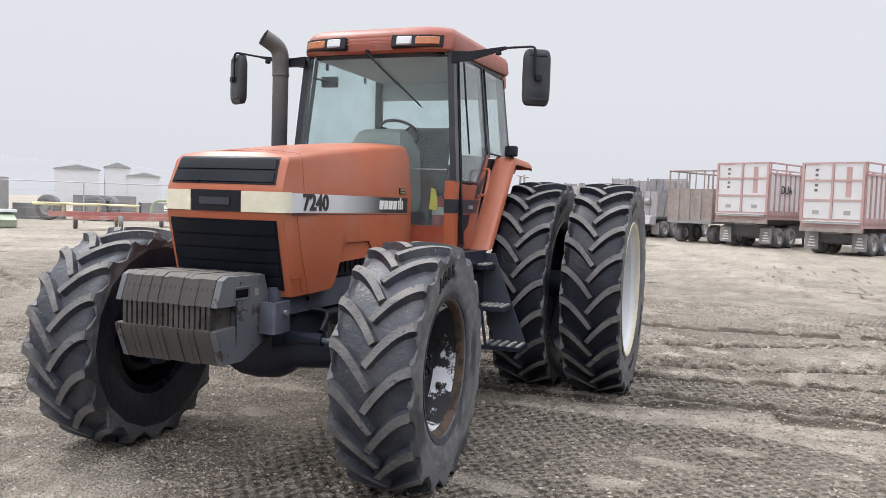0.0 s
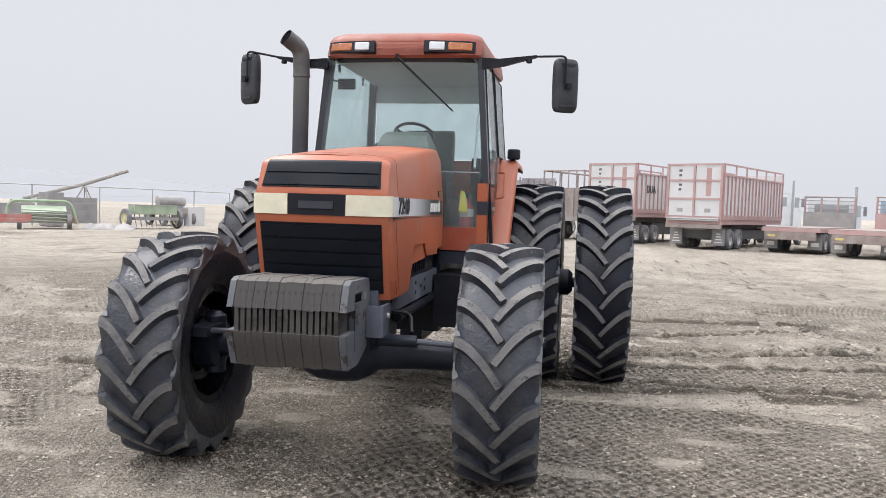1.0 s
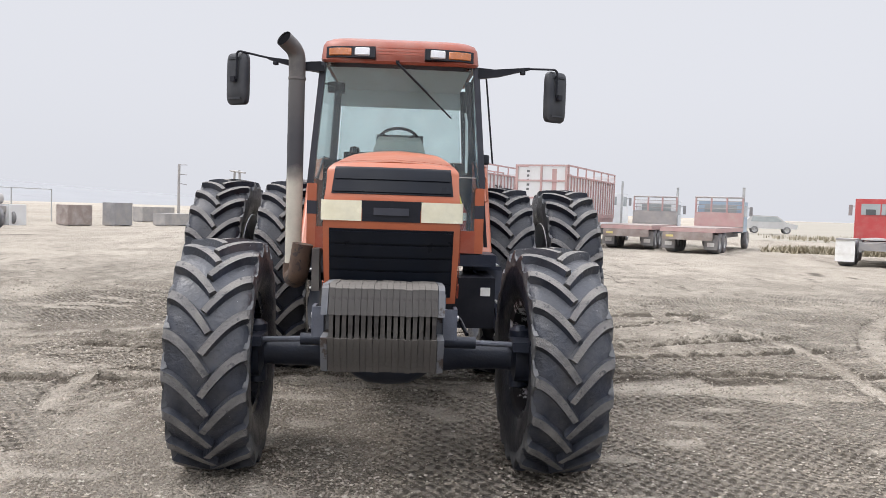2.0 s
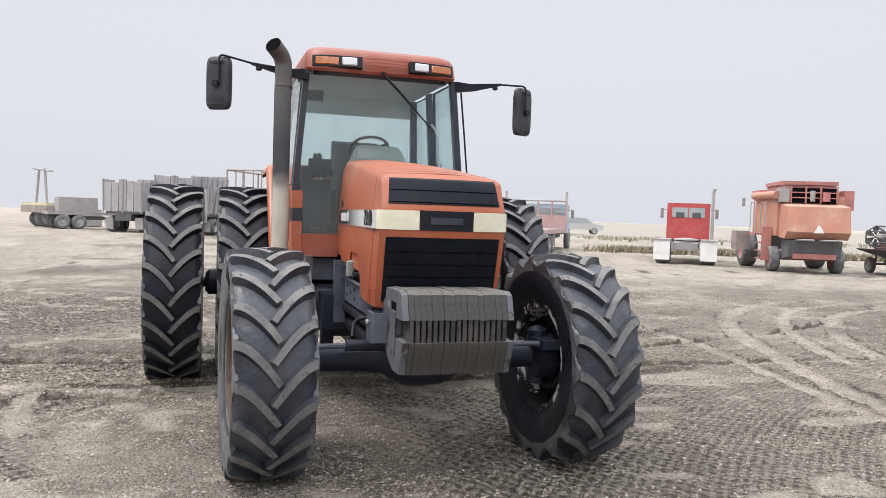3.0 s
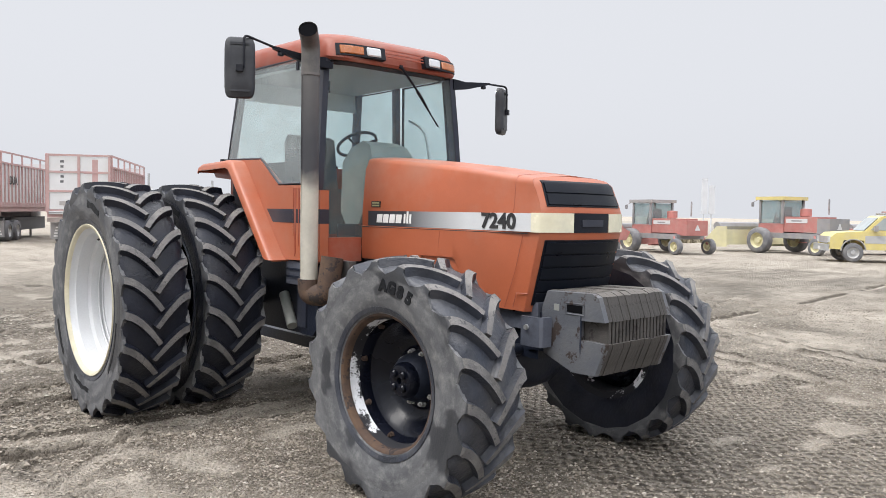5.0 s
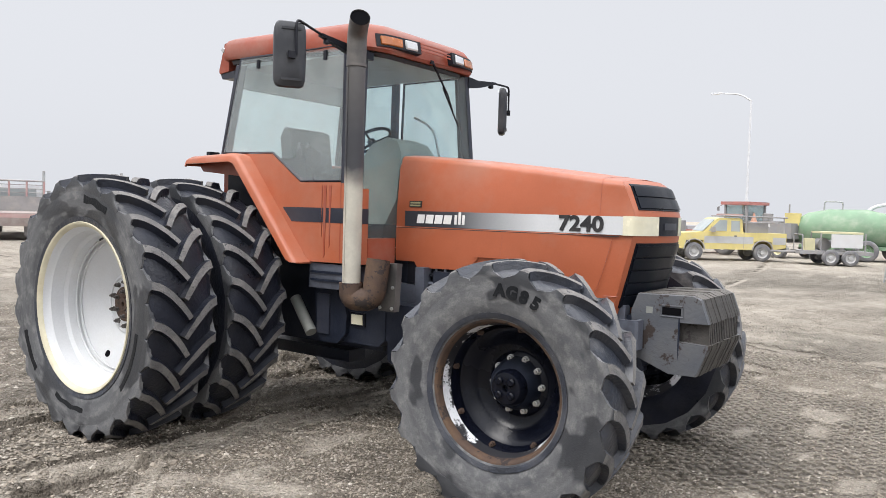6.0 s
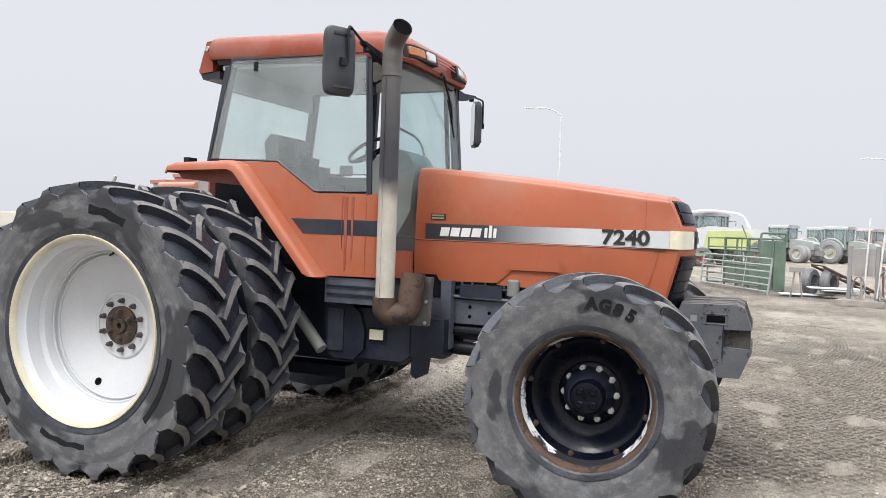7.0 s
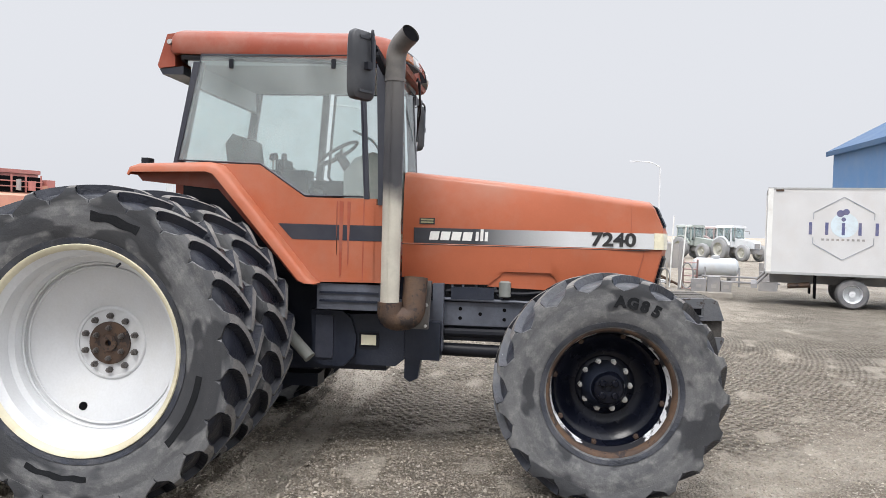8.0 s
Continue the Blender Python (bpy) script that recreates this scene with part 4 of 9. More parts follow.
# wiper
wa, wb = Vector((-0.02, visor_y(0.02, 2.87) + 0.03, 2.865)), Vector((0.44, front_y(2.44) - 0.045, 2.44))
wip = part("wiper", tube(BM(), [wa, wa.lerp(wb, 0.5) + Vector((0, -0.02, 0)), wb.lerp(wa, 0.15)], [0.011, 0.008, 0.004], 6), M_BLACK, tractor, "black wiper arm")
part("wiper_blade", tube(BM(), [wa.lerp(wb, 0.38), wb], 0.007, 6), M_BLACK, wip, "rubber wiper blade")
part("wiper_motor", soften(cbox(BM(), (wa.x, wa.y + 0.02, wa.z + 0.012), (0.03, 0.03, 0.025)), 0.006), M_BLACK, wip)

# lower cab body, right side: panel with the belt decal
def side_panel(name, poly, x, thick, mat, label):
    s = 1 if x > 0 else -1
    return part(name, soften(prism(BM(), poly, "x", x - s * thick, x), 0.006, 1), mat, tractor, label)


right_panel = side_panel("cab_side_panel", [(-0.30, 2.135), (-0.612, 2.130), (-0.955, 1.905), (-1.47, 1.905), (-1.47, 1.312), (-1.02, 1.305), (-0.98, 1.33)], -0.742, 0.05, M_RED,
                         "orange-red cab side panel with a long drip stain")
part("side_decal", prism(BM(), [(-0.76, 1.715), (-0.865, 1.605), (-1.468, 1.605), (-1.468, 1.715)], "x", -0.738, -0.7445), M_TRIM, right_panel, "charcoal belt decal")
for y0, y1, z0 in ((-1.235, -1.205, 1.34), (-1.285, -1.262, 1.42), (-1.195, -1.185, 1.5)):
    part("stain", prism(BM(), [(y0, 1.88), (y1, 1.885), (y1 - 0.006, z0), (y0 + 0.008, z0 + 0.02)], "x", -0.740, -0.7449), M_REDLOW, right_panel, "darker run stain")
part("step_line", box(BM(), -0.743, -0.736, -1.385, -1.377, 1.32, 1.90), M_REDLOW, right_panel)
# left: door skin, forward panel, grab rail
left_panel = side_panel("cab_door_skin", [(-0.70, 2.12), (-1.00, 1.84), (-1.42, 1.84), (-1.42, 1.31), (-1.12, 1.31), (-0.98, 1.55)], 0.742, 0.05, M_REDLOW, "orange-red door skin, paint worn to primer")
part("door_decal", prism(BM(), [(-0.95, 1.715), (-1.01, 1.605), (-1.418, 1.605), (-1.418, 1.715)], "x", 0.738, 0.7445), M_TRIM, left_panel, "charcoal belt decal")
part("door_wear", prism(BM(), [(-0.80, 1.93), (-1.0, 1.84), (-1.06, 1.725), (-0.95, 1.74)], "x", 0.738, 0.7445), M_IRON, left_panel, "paint worn to dark metal")
part("door_wear", prism(BM(), [(-1.18, 1.595), (-1.41, 1.59), (-1.415, 1.32), (-1.28, 1.33), (-1.33, 1.45), (-1.22, 1.50)], "x", 0.738, 0.7445), M_BLACK, left_panel, "paint worn to dark metal")
part("door_latch", soften(cbox(BM(), (0.752, -1.20, 1.655), (0.02, 0.09, 0.03)), 0.006), M_BOLT, left_panel, "steel door latch")
part("grab_rail", tube(BM(), bent([(0.76, -0.90, 1.98), (0.82, -0.91, 1.985), (0.825, -1.03, 1.76), (0.76, -1.035, 1.75)], 0.04), 0.012, 8), M_RED, tractor, "orange-red grab rail")
for sx in (-1, 1):
    xa, xb = sorted((sx * 0.665, sx * 0.742))
    part("corner_panel", soften(box(BM(), xa, xb, -1.585, -1.455, 1.31, 1.86), 0.015, 2), M_RED, tractor, "orange-red cab corner panel")
    xa, xb = sorted((sx * 0.664, sx * 0.744))
    part("corner_decal", box(BM(), xa, xb, -1.587, -1.453, 1.605, 1.715), M_TRIM, tractor, "charcoal belt decal")
    xa, xb = sorted((sx * 0.36, sx * 0.67))
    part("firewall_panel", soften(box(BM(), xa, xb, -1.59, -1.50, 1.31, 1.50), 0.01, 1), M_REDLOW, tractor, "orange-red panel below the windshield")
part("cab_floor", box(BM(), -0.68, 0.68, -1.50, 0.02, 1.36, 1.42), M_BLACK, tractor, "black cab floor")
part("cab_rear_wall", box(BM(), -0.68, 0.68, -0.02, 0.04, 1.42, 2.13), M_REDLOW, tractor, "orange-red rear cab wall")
for sx in (-1, 1):
    xa, xb = sorted((sx * 0.52, sx * 0.685))
    part("inner_wall", box(BM(), xa, xb, -0.95, -0.02, 1.42, 2.10), M_BLACK, tractor, "dark trim beside the seat")
part("screen_rod", box(BM(), 0.36, 0.67, -1.57, -1.56, 1.945, 1.952), M_BOLT, tractor, "thin glass joint")

# fenders
for sx in (-1, 1):
    line = [(0.32, 2.045), (0.30, 2.095), (0.23, 2.118), (-0.29, 2.135), (-0.36, 2.115), (-0.41, 2.065), (-1.02, 1.345), (-1.075, 1.30)]
    low = [(0.30, 2.03), (0.28, 2.055), (0.21, 2.055), (-0.27, 2.065), (-0.32, 2.05), (-0.35, 2.02), (-0.955, 1.32), (-1.00, 1.30)]
    rows = []
    for (y, z), (yl, zl) in zip(line, low):
        rows.append([(sx * 0.70, y, z), (sx * 0.845, y, z), (sx * 0.868, y + (yl - y) * 0.12, z + (zl - z) * 0.12), (sx * 0.882, yl + (y - yl) * 0.55, zl + (z - zl) * 0.55), (sx * 0.886, yl, zl)])
    fen = part("fender", loft(BM(), rows, thick=0.014), M_RED, tractor, "orange-red sheet metal fender", angle=40)
    inner = [(y, z) for y, z in line] + [(-0.9, 1.30), (-0.3, 1.95), (0.28, 2.0)]
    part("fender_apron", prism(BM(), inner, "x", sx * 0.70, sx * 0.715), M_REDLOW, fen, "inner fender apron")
    part("fender_edge", tube(BM(), [(sx * 0.71, y, z + 0.004) for y, z in line[2:]], 0.006, 6), M_REDLOW, fen)
for sx in (-1, 1):
    part("rear_lamp", soften(cbox(BM(), (sx * 0.60, 0.30, 2.13), (0.10, 0.05, 0.09)), 0.008), M_BLACK, tractor, "black rear work lamp")
post_lamp = part("fender_lamp", lathe(BM(), [(2.12, 0.05), (2.13, 0.062), (2.20, 0.062), (2.215, 0.055)], 16, "z"), M_BLACK, tractor, "black lamp on the fender", (0.84, -0.33, 0.015))

# interior
part("seat_base", soften(box(BM(), -0.27, 0.27, -0.80, -0.30, 1.50, 1.90), 0.05, 3), M_SEAT, tractor, "grey cloth seat cushion")
part("seat_back", soften(prism(BM(), [(-0.36, 1.86), (-0.22, 1.86), (-0.15, 2.33), (-0.21, 2.41), (-0.28, 2.38)], "x", -0.235, 0.235), 0.05, 3), M_SEAT, tractor, "tall grey seat back")
part("armrest", soften(box(BM(), -0.37, -0.29, -0.75, -0.28, 2.03, 2.09), 0.02, 2), M_BLACK, tractor, "black armrest")
cow = [(-1.50, 1.80), (-1.50, 2.16), (-1.44, 2.25), (-1.32, 2.29), (-1.18, 2.24), (-1.10, 2.12), (-1.12, 1.70), (-1.3, 1.45)]
bm = soften(prism(BM(), cow, "x", -0.245, 0.275), 0.06, 3)
for v in bm.verts:
    v.co.x *= 1 - 0.35 * max(0.0, min(1.0, (v.co.z - 2.02) / 0.3))
part("instrument_cowl", bm, M_DASH, tractor, "rounded grey instrument cowl")
bm = BM()
ctr, tilt = Vector((0.0, -1.0, 2.29)), Matrix.Rotation(radians(-32), 3, "X")
tube(bm, [ctr + tilt @ Vector((0.175 * math.cos(a), 0.175 * math.sin(a), 0)) for a in (2 * math.pi * k / 32 for k in range(32))], 0.014, 8, closed=True)
for a in (90, 210, 330):
    tube(bm, [ctr + tilt @ Vector((0, 0, -0.03)), ctr + tilt @ Vector((0.17 * math.cos(radians(a)), 0.17 * math.sin(radians(a)), 0))], 0.011, 6)
part("steering_wheel", bm, M_BLACK, tractor, "black three-spoke steering wheel")
part("steering_column", tube(BM(), [ctr, (0, -1.2, 2.0)], [0.035, 0.05], 10), M_BLACK, tractor)
bm = BM()
for k, (x, y) in enumerate(((-0.38, -0.62), (-0.43, -0.66), (-0.40, -0.72))):
    tube(bm, [(x, y, 1.95), (x - 0.02, y + 0.03, 2.20)], 0.008, 6)
    lathe_z = [(2.19, 0.012), (2.20, 0.022), (2.235, 0.020), (2.245, 0.01)]
    part("lever_knob", lathe(BM(), lathe_z, 10, "z"), M_BLACK, tractor, "black lever knob", (x - 0.02, y + 0.03, 0))
part("control_lever", bm, M_BOLT, tractor, "thin control levers")
part("side_console", soften(box(BM(), -0.62, -0.34, -0.98, -0.20, 1.55, 1.98), 0.03, 2), M_BLACK, tractor, "dark control console")
part("console_screen", soften(box(BM(), -0.52, -0.30, -0.72, -0.66, 2.02, 2.19), 0.012, 1), M_BLACK, tractor, "dark display beside the seat")
part("monitor", soften(cbox(BM(), (-0.55, -1.28, 2.70), (0.15, 0.03, 0.09)), 0.008), M_BLACK, tractor, "small dark screen on the post")
part("monitor_arm", tube(BM(), [(-0.55, -1.28, 2.70), (-0.655, -1.42, 2.72)], 0.008, 6), M_BLACK, tractor)
part("inner_rail", tube(BM(), bent([(0.60, -1.32, 2.0), (0.60, -1.20, 2.45), (0.60, -0.98, 2.55)], 0.12), 0.012, 6), M_LINER, tractor, "pale grab rail inside")
ext = part("extinguisher", lathe(BM(), [(1.43, 0.05), (1.44, 0.057), (1.66, 0.057), (1.70, 0.03), (1.74, 0.022)], 16, "z"), M_EXT, tractor, "red fire extinguisher", (0.555, -1.40, 0))
part("extinguisher_tag", lathe(BM(), [(1.585, 0.0575), (1.585, 0.059), (1.65, 0.059), (1.65, 0.0575)], 16, "z", True), M_WHITE, ext)
part("extinguisher_head", soften(cbox(BM(), (0, 0, 1.76), (0.05, 0.09, 0.05)), 0.01), M_BLACK, ext)
part("yellow_pouch", soften(prism(BM(), [(0.50, 1.63), (0.575, 1.62), (0.565, 1.72), (0.545, 1.79), (0.515, 1.80), (0.51, 1.72)], "y", -1.495, -1.47), 0.012, 2), M_YELLOW, tractor, "yellow pouch behind the glass")
part("pedal_box", soften(box(BM(), -0.30, 0.32, -1.42, -1.15, 1.42, 1.60), 0.02, 1), M_BLACK, tractor)
part("cab_wiring", soften(box(BM(), 0.38, 0.62, -1.20, -0.95, 1.42, 1.75), 0.04, 2), M_BLACK, tractor, "dark clutter on the cab floor")

# exhaust
EX, EYY = -0.845, -1.60
stack = part("exhaust_pipe", tube(BM(), [(EX, EYY, 1.16), (EX, EYY, 1.60), (EX, EYY, 1.98), (EX, EYY, 2.715)], 0.066, 24), M_STACKLOW, tractor, "tall exhaust pipe, chalky cream below and sooty grey above", angle=50)

pts = bent([(EX, EYY, 2.715), (EX - 0.004, EYY - 0.005, 2.935), (EX - 0.098, EYY - 0.118, 3.015)], 0.15, 8)
bm = tube(BM(), pts, 0.069, 24, cap=False)
part("stack_elbow", bm, M_STACK, stack, "curved grey pipe end", angle=60)
tip = Vector(pts[-1]) - (Vector(pts[-1]) - Vector(pts[-2])).normalized() * 0.014
# disc just inside the tip paints the dark of the bore
part("pipe_mouth", tube(BM(), [tip, tip + (Vector(pts[-1]) - Vector(pts[-2])).normalized() * 0.004], 0.066, 20), M_FLATBLACK, stack, "black disc for the dark sooty pipe mouth")
part("pipe_clamp", lathe(BM(), [(2.705, 0.066), (2.705, 0.072), (2.725, 0.072), (2.725, 0.066)], 24, "z", True), M_STACK, stack, "", (EX, EYY, 0))
part("pipe_seam", box(BM(), EX - 0.071, EX - 0.063, EYY + 0.008, EYY + 0.013, 1.17, 2.70), M_STACKLOW, stack)
part("stack_foot", tube(BM(), bent([(EX, EYY, 1.19), (EX, EYY, 1.075), (EX + 0.06, EYY - 0.155, 1.075), (EX + 0.10, EYY - 0.165, 1.36)], 0.09), 0.084, 20), M_RUST, stack, "rust-brown exhaust elbow", angle=60)
part("heat_shield", soften(prism(BM(), [(-1.70, 0.985), (-1.845, 0.985), (-1.865, 1.33), (-1.70, 1.33)], "x", -0.66, -0.60), 0.02, 2), M_STACK, stack, "grey heat shield", angle=40)
for y, z in ((-1.83, 1.01), (-1.835, 1.16), (-1.72, 1.01)):
    part("bolt", lathe(BM(), [(0, 0.012), (0.012, 0.012), (0.014, 0.008)], 8), M_BOLT, stack, at=Matrix.Translation((-0.662, y, z)) @ pose(0, 0, 0, 0, 0, 180))
part("stack_bracket", soften(box(BM(), -0.84, -0.63, -1.57, -1.53, 2.79, 2.84), 0.008, 1), M_BLACK, stack, "black stack bracket")

part("door_rail", tube(BM(), [(0.738, -1.44, 2.80), (0.775, -1.45, 2.45), (0.815, -1.45, 2.08)], 0.008, 6), M_BLACK, tractor, "thin black rail beside the door")

# mirrors
def mirror(sx, head, turn, root):
    arm = part("mirror_arm", soften(prism(BM(), [(sx * 0.66, 2.785), (sx * 0.66, 2.880), (sx * 0.80, 2.870), (sx * 1.10, 2.898), (sx * 1.10, 2.880), (sx * 0.84, 2.812)], "y", root - 0.02, root + 0.02), 0.006, 1),
               M_BLACK, tractor, "black tapered mirror arm")
    part("mirror_rod", tube(BM(), bent([(sx * 1.08, root, 2.889), (head[0], head[1] - 0.06, head[2] + 0.225), (head[0], head[1] - 0.062, head[2] - 0.01)], 0.04), 0.009, 8), M_BLACK, arm, "thin bent rod")
    part("arm_knob", lathe(BM(), [(2.835, 0.01), (2.84, 0.024), (2.858, 0.024), (2.89, 0.008)], 12, "z"), M_BLACK, arm, "", (sx * 1.04, root, 0))
    w, h = 0.215, 0.435
    ring = []
    for k in range(40):
        a = 2 * math.pi * k / 40
        c, s = math.cos(a), math.sin(a)
        ring.append((w / 2 * (0.93 + 0.07 * (1 - abs(s))) * math.copysign(abs(c) ** 0.28, c), h / 2 * math.copysign(abs(s) ** 0.25, s)))
    bm_ = BM()
    rows_ = [[(x * f, y, z * f) for x, z in ring] for y, f in ((0.035, 0.90), (0.03, 0.98), (0.0, 1.0), (-0.02, 0.96), (-0.035, 0.80), (-0.038, 0.4))]
    loft(bm_, rows_, close_u=True)
    bm_.verts.ensure_lookup_table()
    bm_.faces.new([bm_.verts[i] for i in range(40)])
    bm_.faces.new([bm_.verts[i] for i in range(200, 240)][::-1])
    shell = part("mirror_head", bm_, M_SHELL, arm, "black ribbed mirror shell", Matrix.Translation(head) @ pose(0, 0, 0, 0, 0, turn), 40)
    part("mirror_glass", sheet(BM(), [(x * 0.9, 0.0365, z * 0.9) for x, z in ring], 0.003), M_MIRROR, shell, "mirror glass")
    part("mirror_clamp", soften(cbox(BM(), (0.0, -0.05, -0.01), (0.045, 0.04, 0.045)), 0.01), M_BLACK, shell)
    for z in (0.165, -0.165):
        part("shell_rib", soften(cbox(BM(), (0, -0.036, z), (0.13, 0.012, 0.016)), 0.004), M_SHELL, shell)


mirror(1, (1.335, -1.45, 2.665), 30, -1.50)
mirror(-1, (-1.355, -1.48, 2.712), -30, -1.50)

# chassis
chassis = part("chassis", soften(box(BM(), -0.27, 0.27, -3.30, -1.2, 0.86, 1.34), 0.02, 1), M_IRON, tractor, "dark engine block and frame")
part("gearbox", soften(box(BM(), -0.36, 0.36, -1.5, 0.25, 0.62, 1.36), 0.06, 2), M_IRON, tractor, "dark transmission case")
for sx in (-1, 1):
    xa, xb = sorted((sx * 0.272, sx * 0.345))
    rail = part("side_rail", soften(box(BM(), xa, xb, -3.45, -1.55, 0.985, 1.16), 0.008, 1), M_RAIL, chassis, "blue-grey side frame rail")
    hole = link_mesh("rail_hole", lathe(BM(), [(0, 0.014), (0.003, 0.014), (0.003, 0.001)], 12), M_FLATBLACK)
    for y, z in ((-2.05, 1.11), (-2.05, 1.04), (-2.2, 1.075), (-2.38, 1.11), (-2.38, 1.04), (-2.95, 1.10), (-3.1, 1.06), (-3.25, 1.10)):
        part("rail_hole", hole, None, rail, at=Matrix.Translation((sx * 0.3445, y, z)) @ pose(0, 0, 0, 0, 0, 0 if sx > 0 else 180))
    part("engine_cover", soften(box(BM(), *sorted((sx * 0.27, sx * 0.335)), -3.15, -1.70, 1.17, 1.345), 0.01, 1), M_BLACK, chassis, "dark ribbed engine side")
    for k in range(14):
        y = -3.05 + k * 0.075
        part("engine_rib", box(BM(), *sorted((sx * 0.335, sx * 0.345)), y, y + 0.02, 1.19, 1.33), M_BLACK, chassis)
    part("rail_pipe", tube(BM(), [(sx * 0.33, -2.9, 0.93), (sx * 0.33, -1.9, 0.93), (sx * 0.33, -1.6, 0.95)], 0.035, 10), M_BLACK, chassis, "dark pipe below the rail")
part("filter", lathe(BM(), [(1.21, 0.03), (1.215, 0.045), (1.32, 0.045), (1.33, 0.03)], 14, "z"), M_DASH, chassis, "pale filter can", (-0.37, -2.38, 0))
part("side_box", soften(box(BM(), -0.72, -0.36, -1.52, -1.05, 1.11, 1.295), 0.02, 2), M_RAIL, tractor, "ribbed blue-grey box")
for z in (1.165, 1.225):
    part("box_rib", soften(box(BM(), -0.732, -0.71, -1.50, -1.07, z, z + 0.016), 0.004, 1), M_IRON, tractor, "raised rib")
tank = part("fuel_tank", soften(prism(BM(), [(-0.99, 0.72), (-0.97, 1.085), (-1.20, 1.085), (-1.27, 1.03), (-1.31, 0.90), (-1.30, 0.76), (-1.22, 0.68), (-1.06, 0.68)], "x", -0.575, -0.28), 0.03, 2), M_IRON, tractor, "moulded dark blue-black tank")
part("tank_step", soften(prism(BM(), [(-1.18, 0.69), (-1.18, 1.06), (-1.50, 1.07), (-1.60, 1.04), (-1.66, 0.96), (-1.66, 0.74), (-1.60, 0.69)], "x", -0.535, -0.28), 0.03, 2), M_IRON, tank, "lower moulded end")
part("tank_recess", soften(box(BM(), -0.592, -0.56, -1.14, -1.01, 0.74, 1.05), 0.012, 2), M_NAVY, tank, "lighter end of the tank")
part("tank_lamp", soften(box(BM(), -0.560, -0.53, -1.455, -1.345, 0.84, 0.915), 0.008, 1), M_LENS, tank, "small cream lamp")
part("tank_lamp_frame", soften(box(BM(), -0.553, -0.53, -1.472, -1.328, 0.825, 0.93), 0.006, 1), M_BLACK, tank)
part("tank_bracket", soften(box(BM(), -0.52, -0.34, -1.92, -1.60, 0.74, 1.02), 0.02, 1), M_IRON, tractor, "dark bracket")
part("bracket_foot", soften(prism(BM(), [(-1.66, 0.80), (-1.66, 0.60), (-1.70, 0.57), (-1.76, 0.60), (-1.79, 0.80)], "x", -0.50, -0.40), 0.012, 1), M_IRON, tractor, "dark hanging bracket")
part("frame_bracket", soften(box(BM(), -0.43, -0.34, -1.93, -1.85, 0.80, 1.30), 0.012, 1), M_RAIL, tractor, "blue-grey upright frame bracket")
part("brake_pipe", tube(BM(), [(-0.37, -1.90, 1.185), (-0.37, -2.6, 1.175), (-0.36, -3.2, 1.165)], 0.013, 8), M_RAIL, tractor, "thin grey pipe along the frame")
part("drive_tube", tube(BM(), [(-0.30, -1.62, 0.80), (-0.28, -2.95, 0.78)], 0.05, 14), M_BLACK, tractor, "dark tube under the frame")
for y in (-1.98, -2.06, -2.16, -2.30):
    part("engine_pipe", tube(BM(), bent([(-0.352, y, 1.345), (-0.356, y - 0.01, 1.25), (-0.35, y - 0.06, 1.19)], 0.04), 0.009, 7), M_RAIL, tractor, "thin fuel pipe")
part("engine_hose", tube(BM(), bent([(-0.36, -1.94, 1.24), (-0.37, -2.12, 1.27), (-0.36, -2.5, 1.23), (-0.35, -2.8, 1.28)], 0.1), 0.016, 8), M_BLACK, tractor, "black hose along the engine")
part("injection_pump", soften(box(BM(), -0.385, -0.30, -2.30, -1.98, 1.185, 1.275), 0.02, 2), M_IRON, tractor, "dark grey pump on the engine side")
part("lift_cylinder", tube(BM(), [(-0.55, -0.72, 0.98), (-0.62, -0.98, 0.74)], 0.045, 14), M_DASH, tractor, "pale cylinder beside the tank")
part("rear_axle", tube(BM(), [(-1.58, 0.02, 0.945), (-0.6, 0.02, 0.945), (0, 0.02, 0.945), (0.6, 0.02, 0.945), (1.58, 0.02, 0.945)], [0.05, 0.06, 0.22, 0.06, 0.05], 16), M_IRON, tractor, "dark rear axle")
for sx in (-1, 1):
    part("axle_hub", lathe(BM(), [(sx * 0.98, 0.09), (sx * 1.0, 0.13), (sx * 1.40, 0.13), (sx * 1.44, 0.09)], 20), M_IRON, tractor, "dark hub between the dual wheels", (0, 0.02, 0.945))
part("drawbar", soften(box(BM(), -0.10, 0.10, -0.9, 0.6, 0.42, 0.52), 0.01, 1), M_IRON, tractor)

